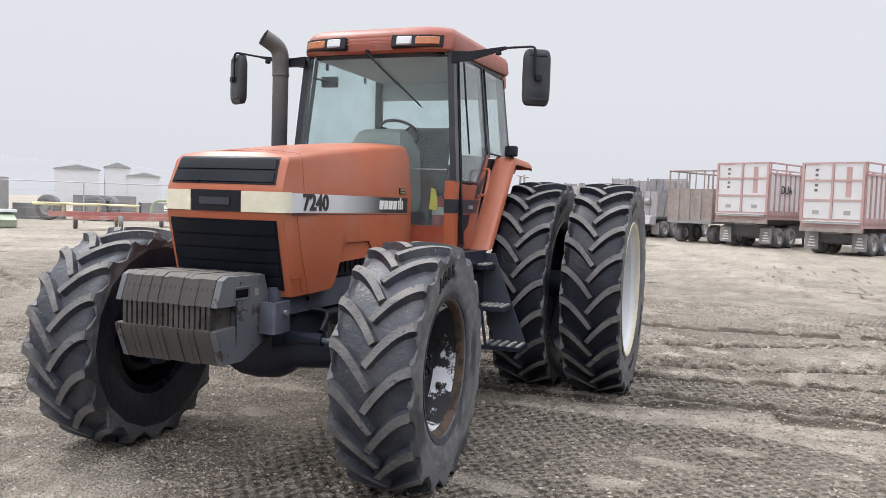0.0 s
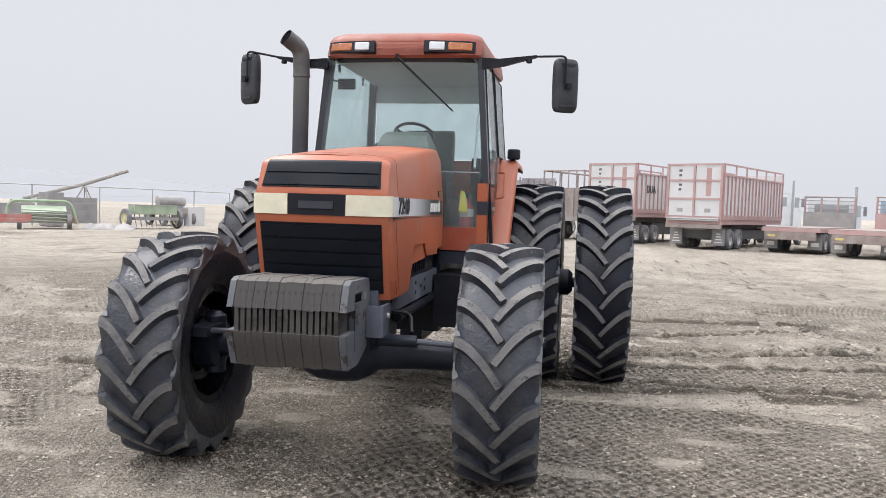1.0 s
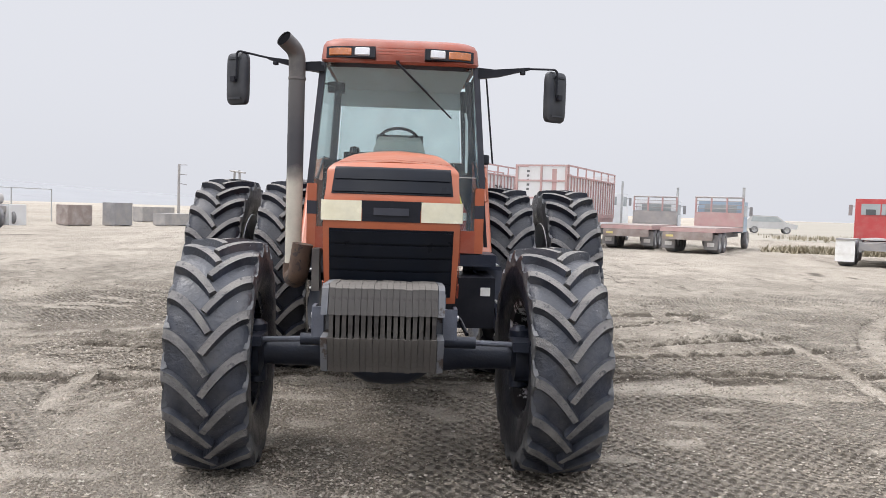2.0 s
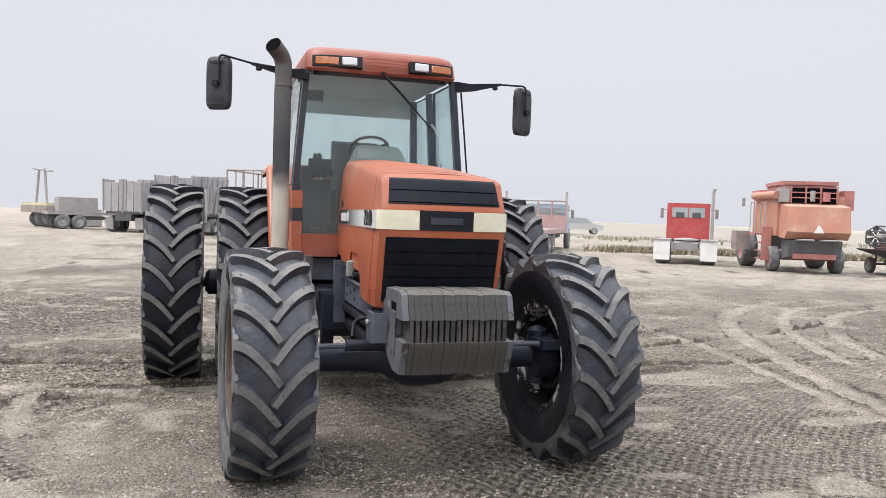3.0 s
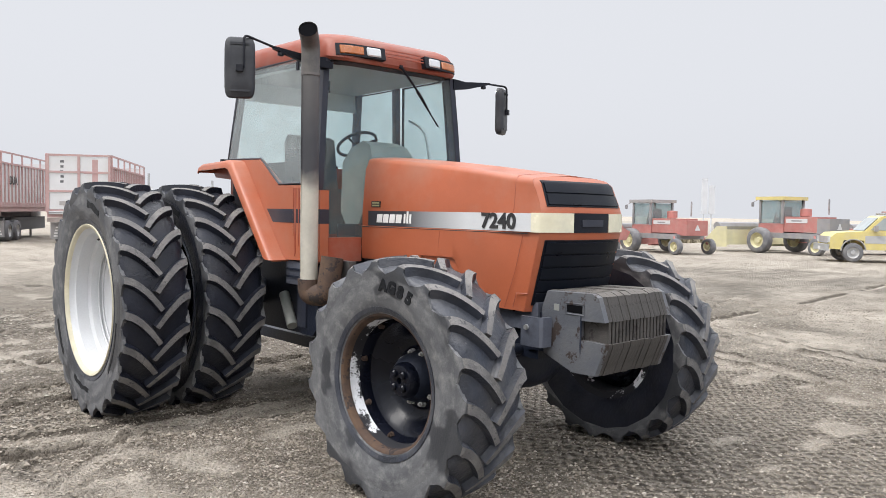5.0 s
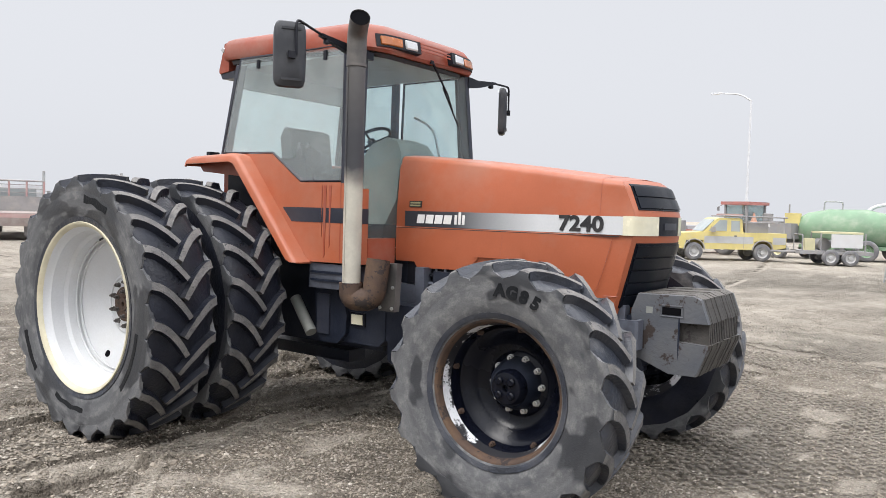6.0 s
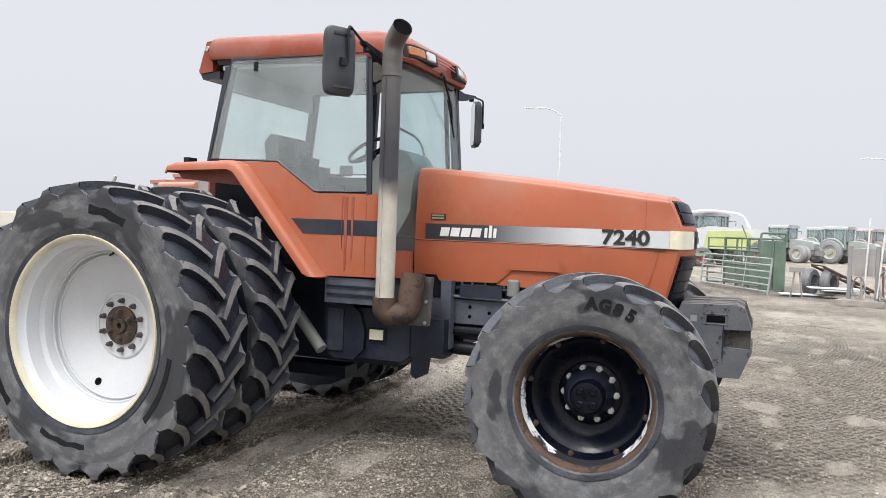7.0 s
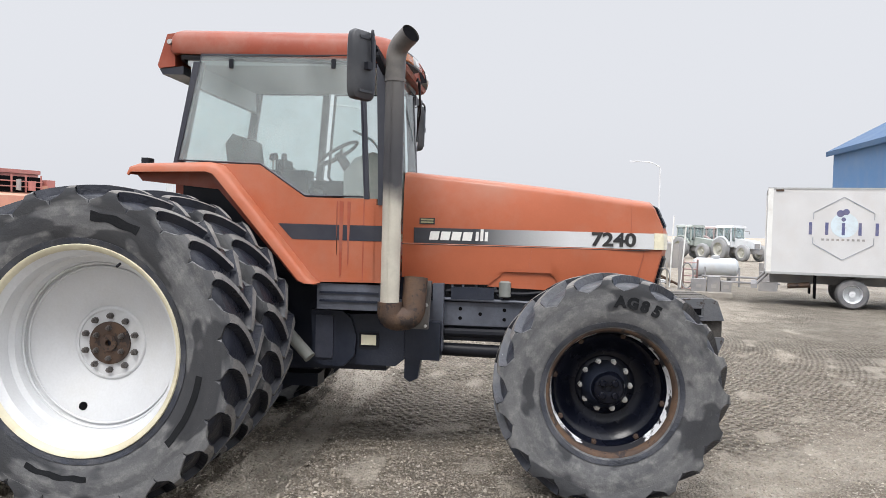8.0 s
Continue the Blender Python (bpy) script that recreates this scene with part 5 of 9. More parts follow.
# front axle and steering
half_axle = [(0.02, 0.205), (0.13, 0.195), (0.21, 0.16), (0.27, 0.115), (0.50, 0.095), (0.78, 0.090), (0.84, 0.115), (0.92, 0.12)]
bm = lathe(BM(), [(-u, q) for u, q in half_axle[::-1]] + half_axle, 24)
for v in bm.verts:
    v.co = (v.co.x, FY + v.co.y * 0.8, 0.725 + v.co.z)
axle = part("front_axle", bm, M_IRON, tractor, "dark cast front axle with a round differential housing")
part("axle_bolster", soften(box(BM(), -0.30, 0.30, -3.42, -2.75, 0.80, 1.02), 0.03, 2), M_IRON, axle, "dark axle support")
for sx in (-1, 1):
    part("knuckle", lathe(BM(), [(sx * 0.80, 0.08), (sx * 0.82, 0.16), (sx * 0.95, 0.17), (sx * 1.06, 0.13), (sx * 1.10, 0.10)], 20), M_IRON, axle, "dark steering knuckle", (0, FY, 0.715))
    part("kingpin", lathe(BM(), [(0.52, 0.05), (0.53, 0.07), (0.90, 0.07), (0.93, 0.03)], 14, "z"), M_IRON, axle, "", (sx * 0.86, FY, 0))
    part("steering_arm", soften(box(BM(), *sorted((sx * 0.78, sx * 0.92)), FY - 0.28, FY - 0.05, 0.80, 0.86), 0.015, 1), M_IRON, axle)
    part("steering_cylinder", tube(BM(), [(sx * 0.22, FY - 0.20, 0.84), (sx * 0.55, FY - 0.20, 0.84)], 0.038, 12), M_IRON, axle, "steering cylinder")
    part("steering_rod", tube(BM(), [(sx * 0.55, FY - 0.20, 0.84), (sx * 0.85, FY - 0.22, 0.835)], 0.018, 10), M_RAIL, axle, "blue-grey steering rod")
    part("hose", tube(BM(), bent([(sx * 0.28, -3.1, 1.0), (sx * 0.45, -3.0, 0.98), (sx * 0.5, -3.2, 0.88)], 0.1), 0.014, 8), M_BLACK, axle, "black hose")

# steps on the left side
plate = [(0.62, 1.27), (0.93, 1.27), (0.99, 1.10), (1.215, 0.56), (1.20, 0.50), (0.96, 0.50), (0.86, 0.80), (0.62, 1.10)]
steps = part("step_ladder", soften(prism(BM(), plate, "y", -1.035, -1.01), 0.006, 1), M_NAVY, tractor, "dark navy cab steps with ribbed bright treads")
for xa, xb, z in ((0.70, 0.94, 1.185), (0.86, 1.10, 0.85), (0.92, 1.245, 0.535)):
    t = part("step_tread", soften(box(BM(), xa, xb, -1.29, -1.036, z - 0.035, z), 0.006, 1), M_IRON, steps, "ribbed metal step")
    for j in range(5):
        x = xa + 0.02 + (xb - xa - 0.05) * j / 4
        part("tread_rib", soften(box(BM(), x - 0.012, x + 0.012, -1.28, -1.045, z, z + 0.012), 0.004, 1), M_ALU, t, "worn bright rib")
part("ladder_brace", tube(BM(), [(0.66, -1.27, 1.20), (0.90, -1.27, 0.84), (0.95, -1.27, 0.53)], 0.014, 8), M_IRON, steps)
part("battery_box", soften(box(BM(), 0.36, 0.84, -1.75, -1.05, 0.70, 1.12), 0.03, 2), M_BLACK, tractor, "black battery box")
part("battery_sticker", box(BM(), 0.72, 0.80, -1.757, -1.748, 0.97, 1.04), M_WHITE, tractor, "white sticker")
part("step_deck", soften(box(BM(), 0.36, 0.86, -1.58, -1.05, 1.20, 1.30), 0.01, 1), M_IRON, tractor, "blue-grey step deck")

# suitcase weights on their bracket
bracket = part("weight_bracket", soften(box(BM(), -0.30, 0.30, -3.62, -3.35, 0.86, 1.10), 0.02, 1), M_IRON, tractor, "dark weight bracket", (-0.02, 0.012, 0))
for sx in (-1, 1):
    part("bracket_ear", soften(prism(BM(), [(sx * 0.29, -3.585), (sx * 0.415, -3.585), (sx * 0.43, -3.57), (sx * 0.43, -3.42), (sx * 0.41, -3.42), (sx * 0.41, -3.56), (sx * 0.29, -3.56)], "z", 0.905, 1.085), 0.005, 1), M_RAIL, bracket, "blue-grey steel bracket ear")
    part("ear_lug", soften(box(BM(), *sorted((sx * 0.29, sx * 0.408)), -3.54, -3.45, 0.94, 1.05), 0.012, 1), M_IRON, bracket, "dark lug in the bracket ear")
    part("ear_pin", lathe(BM(), [(0, 0.004), (0, 0.016), (sx * 0.014, 0.016), (sx * 0.014, 0.004)], 12), M_BOLT, bracket, "", (sx * 0.43, -3.47, 1.02))
M_ENDWEIGHT = surface("scuffed_blue_grey_weight", (0.088, 0.094, 0.108), 0.55, 0.0, 0.2, 3, 45, 0.3, (0.12, 0.115, 0.11), 0.2, (0.035, 0.024, 0.020), 0.17, 7.0, settle=0.2)
prof = [(-3.50, 1.14), (-3.54, 1.245), (-3.885, 1.255), (-3.93, 1.235), (-3.975, 1.11), (-3.98, 1.095), (-3.80, 1.09), (-3.80, 0.975), (-3.985, 0.968), (-3.982, 0.945), (-3.915, 0.775), (-3.75, 0.772), (-3.52, 0.86)]
bm = soften(prism(BM(), prof, "x", -0.0168, 0.0168), 0.009, 2)
slab = link_mesh("weight", bm, M_WEIGHT)
N_W = 17
for k in range(N_W):
    x = -0.278 + 0.556 * k / (N_W - 1)
    w = part("weight", slab, None, bracket, "dusty cast suitcase weight" if k == 0 else "", Matrix.Translation((x, random.uniform(-0.004, 0.004), random.uniform(-0.003, 0.003))))
    part("weight_handle", soften(box(BM(), x - 0.0115, x + 0.0115, -3.972, -3.80, 0.965, 1.10), 0.004, 1), M_WEIGHT, bracket)
for sx in (-1, 1):
    end = part("end_weight", soften(prism(BM(), [(y, z) for y, z in prof], "x", sx * 0.298, sx * 0.334, 0.985), 0.006, 1), M_ENDWEIGHT, bracket, "scuffed outer weight with a grip slot")
    part("grip_slot", soften(box(BM(), *sorted((sx * 0.325, sx * 0.3355)), -3.815, -3.70, 1.13, 1.175), 0.006, 1), M_FLATBLACK, end, "dark grip slot")
    part("grip_lip", tube(BM(), [(sx * 0.334, -3.83, 1.12), (sx * 0.334, -3.69, 1.12), (sx * 0.334, -3.69, 1.185), (sx * 0.334, -3.83, 1.185)], 0.005, 6, closed=True), M_ENDWEIGHT, end)
    part("weight_groove", prism(BM(), [(-3.81, 1.12), (-3.802, 1.12), (-3.800, 0.93), (-3.806, 0.86), (-3.811, 0.94)], "x", sx * 0.330, sx * 0.3352), M_IRON, end, "dark run below the grip")
    part("weight_sticker", box(BM(), *sorted((sx * 0.33, sx * 0.3355)), -3.64, -3.60, 1.13, 1.17), M_DASH, end, "small faded sticker")


# ---------------------------------------------------------------- ground
def lattice(x, y, scale, seed):
    """Smooth value noise on arrays, -1 to 1."""
    rs_ = np.random.RandomState(seed)
    table = rs_.rand(256, 256) * 2 - 1
    u, v = x / scale + 1000.37, y / scale + 1000.91
    iu, iv = np.floor(u).astype(int), np.floor(v).astype(int)
    fu, fv = u - iu, v - iv
    fu, fv = fu * fu * (3 - 2 * fu), fv * fv * (3 - 2 * fv)
    g = lambda a, b: table[a % 256, b % 256]
    return (g(iu, iv) * (1 - fu) + g(iu + 1, iv) * fu) * (1 - fv) + (g(iu, iv + 1) * (1 - fu) + g(iu + 1, iv + 1) * fu) * fv


def ease(v, lo, hi):
    t_ = np.clip((v - lo) / (hi - lo), 0, 1)
    return t_ * t_ * (3 - 2 * t_)


# ruts that cross the yard: y = c + k (x - m)^2, width, depth, from x, to x
RUTS = [(9.60, 0.085, -2.9, 0.16, 0.030, -30, 30), (9.95, 0.080, -2.7, 0.14, 0.022, -1, 30), (8.32, 0.046, -3.2, 0.20, 0.040, -30, 30), (8.60, 0.048, -3.3, 0.12, 0.030, -1.5, 30),
        (7.78, 0.030, -3.2, 0.22, 0.030, -30, 30), (7.12, 0.004, -2.0, 0.26, 0.022, -1.2, 30), (6.35, -0.01, -5.0, 0.22, 0.026, -30, -4.2), (11.6, 0.05, -1.0, 0.3, 0.022, -30, 30), (13.2, 0.03, 1.0, 0.3, 0.02, -30, 30),
        (6.55, 0.012, -2.8, 0.55, 0.012, -5.5, 1.2), (15.5, 0.02, 2.0, 0.35, 0.02, -30, 40), (18.5, 0.015, -4.0, 0.35, 0.02, -40, 40), (22.0, 0.01, 3.0, 0.4, 0.02, -40, 60)]
# turning circles: centre, radius, width
RINGS = [(14.0, 8.0, 9.0, 0.45), (14.5, 8.5, 7.6, 0.4), (-8.6, 12.6, 3.9, 0.34), (16.0, 22.0, 6.0, 0.5), (15.4, 22.0, 4.6, 0.5), (22, 14, 8.0, 0.6), (-4, 26, 9, 0.5)]
# straight dusty lanes: point, heading, width
LANES = [(-8.9, 10.8, -17, 1.3), (-8.3, 7.2, -38, 0.7), (-11.5, 12.0, -42, 1.0), (-16.0, 17.0, -35, 1.5), (24.0, 30.0, 125, 3.5)]
# winding wheel tracks with smooth dusty floors: points along, width
TRACKS = [([(0.6, 1.6), (1.55, 4.16), (2.0, 5.4), (2.45, 6.7), (3.15, 8.4), (3.9, 10.0), (5.1, 11.7), (6.9, 13.2), (9.5, 14.5)], 0.34),
          ([(3.1, 4.0), (3.58, 5.68), (4.06, 6.86), (4.7, 8.26), (5.7, 9.7), (7.2, 11.3), (8.8, 12.2), (11.5, 12.9)], 0.30),
          ([(2.7, 3.4), (3.05, 5.47), (3.3, 6.43), (3.7, 7.62), (4.3, 8.9), (5.4, 10.6), (6.6, 11.9), (8.1, 12.9), (11.0, 13.9)], 0.26),
          ([(1.0, 2.4), (1.39, 4.04), (1.54, 4.92), (1.75, 5.96), (1.99, 7.1), (2.3, 8.59), (2.2, 10.5), (1.2, 12.6)], 0.22),
          ([(3.0, 28.0), (1.1, 27.2), (0.5, 24.4), (0.8, 21.1), (1.6, 18.6), (4.5, 14.8)], 0.4),
          ([(3.2, 27.2), (1.9, 25.6), (1.25, 22.0), (1.5, 19.6), (3.2, 16.6), (6.5, 14.2)], 0.4),
          ([(6.5, 26.5), (3.9, 24.7), (2.75, 22.2), (2.4, 20.0), (3.2, 18.0), (7.0, 15.5)], 0.4),
          ([(-4.3, 18.0), (-4.87, 16.3), (-5.0, 12.4), (-4.8, 10.3), (-4.5, 9.4)], 0.22),
          ([(0.2, 6.9), (-2.0, 6.52), (-4.2, 6.4), (-5.0, 6.7), (-5.68, 6.76), (-5.8, 6.2), (-5.6, 5.4)], 0.20),
          ([(-4.7, 6.5), (-5.2, 5.98), (-5.5, 5.65)], 0.10)]


def along(x, y, pts):
    """Distance to a smooth line through the points."""
    p = [Vector((*q, 0)) for q in pts]
    p = [p[0] * 2 - p[1]] + p + [p[-1] * 2 - p[-2]]
    fine = []
    for a, b, c, d in zip(p, p[1:], p[2:], p[3:]):
        for k in range(6):
            t_ = k / 6
            fine.append(0.5 * (2 * b + (c - a) * t_ + (2 * a - 5 * b + 4 * c - d) * t_ ** 2 + (3 * b - a - 3 * c + d) * t_ ** 3))
    fine.append(p[-2])
    best = np.full(np.shape(x), 1e9)
    for a, b in zip(fine, fine[1:]):
        dx, dy = b.x - a.x, b.y - a.y
        u = np.clip(((x - a.x) * dx + (y - a.y) * dy) / (dx * dx + dy * dy + 1e-9), 0, 1)
        best = np.minimum(best, np.hypot(x - a.x - u * dx, y - a.y - u * dy))
    return best


def ground_fields(x, y):
    """Height, dust and paling, nearness, shade painted at rut edges and the two fields of lug prints."""
    n1, n2, n3, n5 = lattice(x, y, 2.6, 1), lattice(x, y, 0.7, 2), lattice(x, y, 0.23, 3), lattice(x, y, 1.3, 5)
    n4 = lattice(x, y, 0.10, 4)
    h = 0.016 * n1 + 0.010 * n2 + 0.013 * n3 + 0.013 * n4
    dust = 0.5 * ease(n5 + 0.5 * n2, 0.45, 0.95)
    # smooth islands of packed dust, drawn out along the ruts
    isle = ease(lattice(x * 0.45 + 0.15 * y, y, 0.24, 7) + 0.35 * n3 + 0.25 * n5, 0.50, 0.72)
    dust = np.maximum(dust, 0.7 * isle)
    h = h * (1 - 0.6 * isle)
    near = (1 - ease(np.hypot(x + 2.4, y - 4.6), 5.5, 13.0)) * (1 - 0.8 * ease(x, -3.2, -0.2))
    edge_dark = 0.5 * n3
    r = np.hypot(x - 10.0, y - 4.0)
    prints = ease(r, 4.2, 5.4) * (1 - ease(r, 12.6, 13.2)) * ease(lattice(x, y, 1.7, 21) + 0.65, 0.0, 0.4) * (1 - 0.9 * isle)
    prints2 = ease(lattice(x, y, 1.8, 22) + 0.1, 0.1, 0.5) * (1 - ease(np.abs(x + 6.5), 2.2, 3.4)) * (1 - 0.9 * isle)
    dust = dust * (1 - 0.4 * prints)
    for c, k, m, w, d, xa, xb in RUTS:
        q = (y - c - k * (x - m) ** 2) / np.sqrt(1 + (2 * k * (x - m)) ** 2)
        on = ease(x, xa - 0.4, xa + 0.4) * (1 - ease(x, xb - 0.4, xb + 0.4)) * ease(lattice(x, y * 0.3, 2.2, 31) + 0.6, 0.0, 0.4)
        q = q + 0.05 * n2 + 0.02 * n3
        e = np.abs(q) / (w / 2)
        lip = np.exp(-((q / (w / 2) - 1.25) / 0.32) ** 2)
        h = h + on * (-1.6 * d * (1 - ease(e, 0.7, 1.15)) + 1.9 * d * lip * (0.7 + 0.7 * n4) + 0.9 * d * np.exp(-((q / (w / 2) + 1.3) / 0.4) ** 2))
        # dark line inside the rut wall, painted where its shadow lies
        edge_dark = edge_dark - on * 1.7 * np.exp(-((q / (w / 2) - 0.85) / 0.22) ** 2) * (0.7 + 0.5 * n3)
        floor_ = on * (1 - ease(e, 0.6, 1.6))
        dust = np.maximum(dust, floor_ * 0.85)
        prints, prints2 = prints * (1 - floor_), prints2 * (1 - floor_)
    for cx_, cy_, rad, w in RINGS:
        e = np.abs(np.hypot(x - cx_, y - cy_) - rad + 0.06 * n2) / (w / 2)
        on = ease(lattice(x, y, 3.5, 41) + 0.6, 0.0, 0.6)
        dust = np.maximum(dust, on * (1 - ease(e, 0.3, 1.5)) * 0.6)
        h = h - 0.012 * on * (1 - ease(e, 0.7, 1.1)) + 0.010 * on * np.exp(-((e - 1.35) / 0.25) ** 2)
    for pts_, w in TRACKS:
        e = (along(x, y, pts_) + 0.035 * n2 + 0.02 * n3) / (w / 2)
        floor_ = (1 - ease(e, 0.5, 1.3)) * ease(lattice(x, y, 1.6, 51) + 0.75, 0.0, 0.5) * ease(y, 2.0, 4.5)
        dust = np.maximum(dust * (1 - floor_), floor_ * (0.70 + 0.15 * n5))
        h = h * (1 - 0.8 * floor_) - 0.016 * floor_ + 0.020 * np.exp(-((e - 1.35) / 0.22) ** 2) * (0.7 + 0.6 * n4) * ease(y, 2.0, 4.5)
        edge_dark = edge_dark * (1 - floor_) - 0.6 * np.exp(-((e - 1.15) / 0.16) ** 2) * ease(y, 2.0, 4.5)
        prints, prints2 = prints * (1 - floor_), prints2 * (1 - floor_)
    for px_, py_, az, w in LANES:
        s_, c_ = math.sin(radians(az)), math.cos(radians(az))
        e = np.abs((x - px_) * c_ - (y - py_) * s_ + 0.25 * n1 + 0.08 * n2) / (w / 2)
        dust = np.maximum(dust, (1 - ease(e, 0.6, 1.2)) * (0.55 + 0.3 * n5))
        h = h - 0.010 * (1 - ease(e, 0.8, 1.1))
    # paler towards +x and with distance: brightness painted in as dust
    apron = np.maximum(ease(x + 0.35 * y, 1.8, 6.0), 0.18 * ease(x, -4.0, -1.0) * (1 - ease(y, 3.0, 5.0)))
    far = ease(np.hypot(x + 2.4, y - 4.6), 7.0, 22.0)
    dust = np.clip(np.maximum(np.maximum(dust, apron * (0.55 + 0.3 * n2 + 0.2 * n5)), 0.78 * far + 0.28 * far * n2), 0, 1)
    return h, dust, near, np.clip(edge_dark, -1, 1), prints, prints2


def graded(lo, hi, step, far, grow=1.075):
    core = list(np.arange(lo, hi + step / 2, step))
    s, a = step, hi
    up = []
    while a < far:
        s *= grow
        a += s
        up.append(a)
    s, a = step, lo
    down = []
    while a > -far:
        s *= grow
        a -= s
        down.append(a)
    return np.array(down[::-1] + core + up)


gx, gy = graded(-9.5, 6.0, 0.032, 900), graded(1.5, 12.0, 0.032, 900)
GX, GY = np.meshgrid(gx, gy)
GH, GD, GN, GR, GP, GQ = ground_fields(GX, GY)
away = np.hypot(GX + 2.4, GY - 4.6)
# level under the wheels, calm far off
calm = np.clip(1.35 - away / 40, 0, 1)
GZ = GH * calm
nx, ny = len(gx), len(gy)
verts = np.stack([GX.ravel(), GY.ravel(), GZ.ravel()], 1)
idx = np.arange(nx * ny).reshape(ny, nx)
quads = np.stack([idx[:-1, :-1].ravel(), idx[:-1, 1:].ravel(), idx[1:, 1:].ravel(), idx[1:, :-1].ravel()], 1)
ground_mesh = bpy.data.meshes.new("ground")
ground_mesh.from_pydata(verts.tolist(), [], quads.tolist())
ground_mesh.polygons.foreach_set("use_smooth", [True] * len(ground_mesh.polygons))
for key, values in (("dust_and_paling", GD), ("coarse_shaded", GN), ("edge_shade", GR), ("lugged", GP), ("lugged_left", GQ)):
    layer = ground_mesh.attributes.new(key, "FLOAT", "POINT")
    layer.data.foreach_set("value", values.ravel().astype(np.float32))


def gravel():
    m = bpy.data.materials.new("packed_gravel")
    m.use_nodes = True
    nt = m.node_tree
    p = nt.nodes["Principled BSDF"]
    tc = nt.nodes.new("ShaderNodeTexCoord").outputs["Object"]

    def layer_of(key_):
        n = nt.nodes.new("ShaderNodeAttribute")
        n.attribute_name = key_
        return n.outputs["Fac"]

    def cells(scale):
        n = nt.nodes.new("ShaderNodeTexVoronoi")
        n.inputs["Scale"].default_value = scale
        nt.links.new(tc, n.inputs["Vector"])
        s = nt.nodes.new("ShaderNodeSeparateColor")
        nt.links.new(n.outputs["Color"], s.inputs["Color"])
        return n.outputs["Distance"], s.outputs["Red"], s.outputs["Green"]

    def wave(v, period, phase=0.0):
        return math_node(nt, "SINE", math_node(nt, "ADD", math_node(nt, "MULTIPLY", v, 2 * math.pi / period), phase))

    d1, r1, g1 = cells(44)
    d2, r2, g2 = cells(105)
    big = tex_noise(nt, tc, 0.5, 6, 0.6)
    mid = tex_noise(nt, tc, 3.2, 6, 0.65)
    clod = tex_noise(nt, tc, 13, 4, 0.6)
    fine = tex_noise(nt, tc, 55, 5, 0.7)
    dust = layer_of("dust_and_paling")
    # shade mask along rut and track edges
    loose = layer_of("edge_shade")
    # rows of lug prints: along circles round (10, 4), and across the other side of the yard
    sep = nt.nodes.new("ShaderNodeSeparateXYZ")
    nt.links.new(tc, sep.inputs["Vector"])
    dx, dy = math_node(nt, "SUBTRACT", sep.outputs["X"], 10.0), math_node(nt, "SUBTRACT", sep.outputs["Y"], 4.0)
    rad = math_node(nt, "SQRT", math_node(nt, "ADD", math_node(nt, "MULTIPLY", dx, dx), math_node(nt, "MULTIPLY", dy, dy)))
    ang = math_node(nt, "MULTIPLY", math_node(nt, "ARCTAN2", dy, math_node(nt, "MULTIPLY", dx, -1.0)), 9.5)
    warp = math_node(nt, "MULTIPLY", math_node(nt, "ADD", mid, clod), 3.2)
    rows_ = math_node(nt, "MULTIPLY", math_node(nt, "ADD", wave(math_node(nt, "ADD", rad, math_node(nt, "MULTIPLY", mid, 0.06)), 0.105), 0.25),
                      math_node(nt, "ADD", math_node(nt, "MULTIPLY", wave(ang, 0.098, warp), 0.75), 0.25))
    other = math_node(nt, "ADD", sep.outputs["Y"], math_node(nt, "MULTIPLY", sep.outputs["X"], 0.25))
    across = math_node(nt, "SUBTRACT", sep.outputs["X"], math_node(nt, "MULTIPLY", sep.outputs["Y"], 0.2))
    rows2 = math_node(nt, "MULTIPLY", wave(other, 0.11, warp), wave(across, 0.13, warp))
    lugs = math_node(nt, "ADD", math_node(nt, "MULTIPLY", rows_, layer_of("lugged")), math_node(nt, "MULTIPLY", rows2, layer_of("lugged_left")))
    soil = mix_rgb(nt, ramp(nt, big, 0.35, 0.65), (0.310, 0.268, 0.216), (0.392, 0.346, 0.288))
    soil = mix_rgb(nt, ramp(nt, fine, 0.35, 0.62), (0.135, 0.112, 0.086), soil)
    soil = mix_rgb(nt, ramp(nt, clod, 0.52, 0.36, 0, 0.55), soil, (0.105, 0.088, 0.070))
    stone = mix_rgb(nt, r1, (0.18, 0.155, 0.125), (0.60, 0.54, 0.46))
    lie = ramp(nt, d1, 0.30, 0.52, 1.0, 0.0)
    col = mix_rgb(nt, math_node(nt, "MULTIPLY", lie, ramp(nt, g1, 0.15, 0.35)), soil, stone)
    small = mix_rgb(nt, r2, (0.14, 0.122, 0.102), (0.58, 0.53, 0.47))
    col = mix_rgb(nt, math_node(nt, "MULTIPLY", ramp(nt, d2, 0.25, 0.45, 1.0, 0.0), ramp(nt, g2, 0.4, 0.5)), col, small)
    cover = math_node(nt, "MULTIPLY", dust, ramp(nt, mid, 0.30, 0.66, 0.45, 1.0))
    cover = math_node(nt, "SUBTRACT", cover, math_node(nt, "MULTIPLY", lie, 0.18))
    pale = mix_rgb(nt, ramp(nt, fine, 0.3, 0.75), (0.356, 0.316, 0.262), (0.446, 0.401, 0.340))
    # dark tone for painted shade, and for random darker patches
    shade_brown = (0.085, 0.071, 0.056)
    # lug prints: shade painted into the pits, light onto the crests
    col = mix_rgb(nt, ramp(nt, lugs, 0.05, -0.4, 0, 0.8), col, shade_brown)
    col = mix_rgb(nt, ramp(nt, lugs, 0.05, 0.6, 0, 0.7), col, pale)
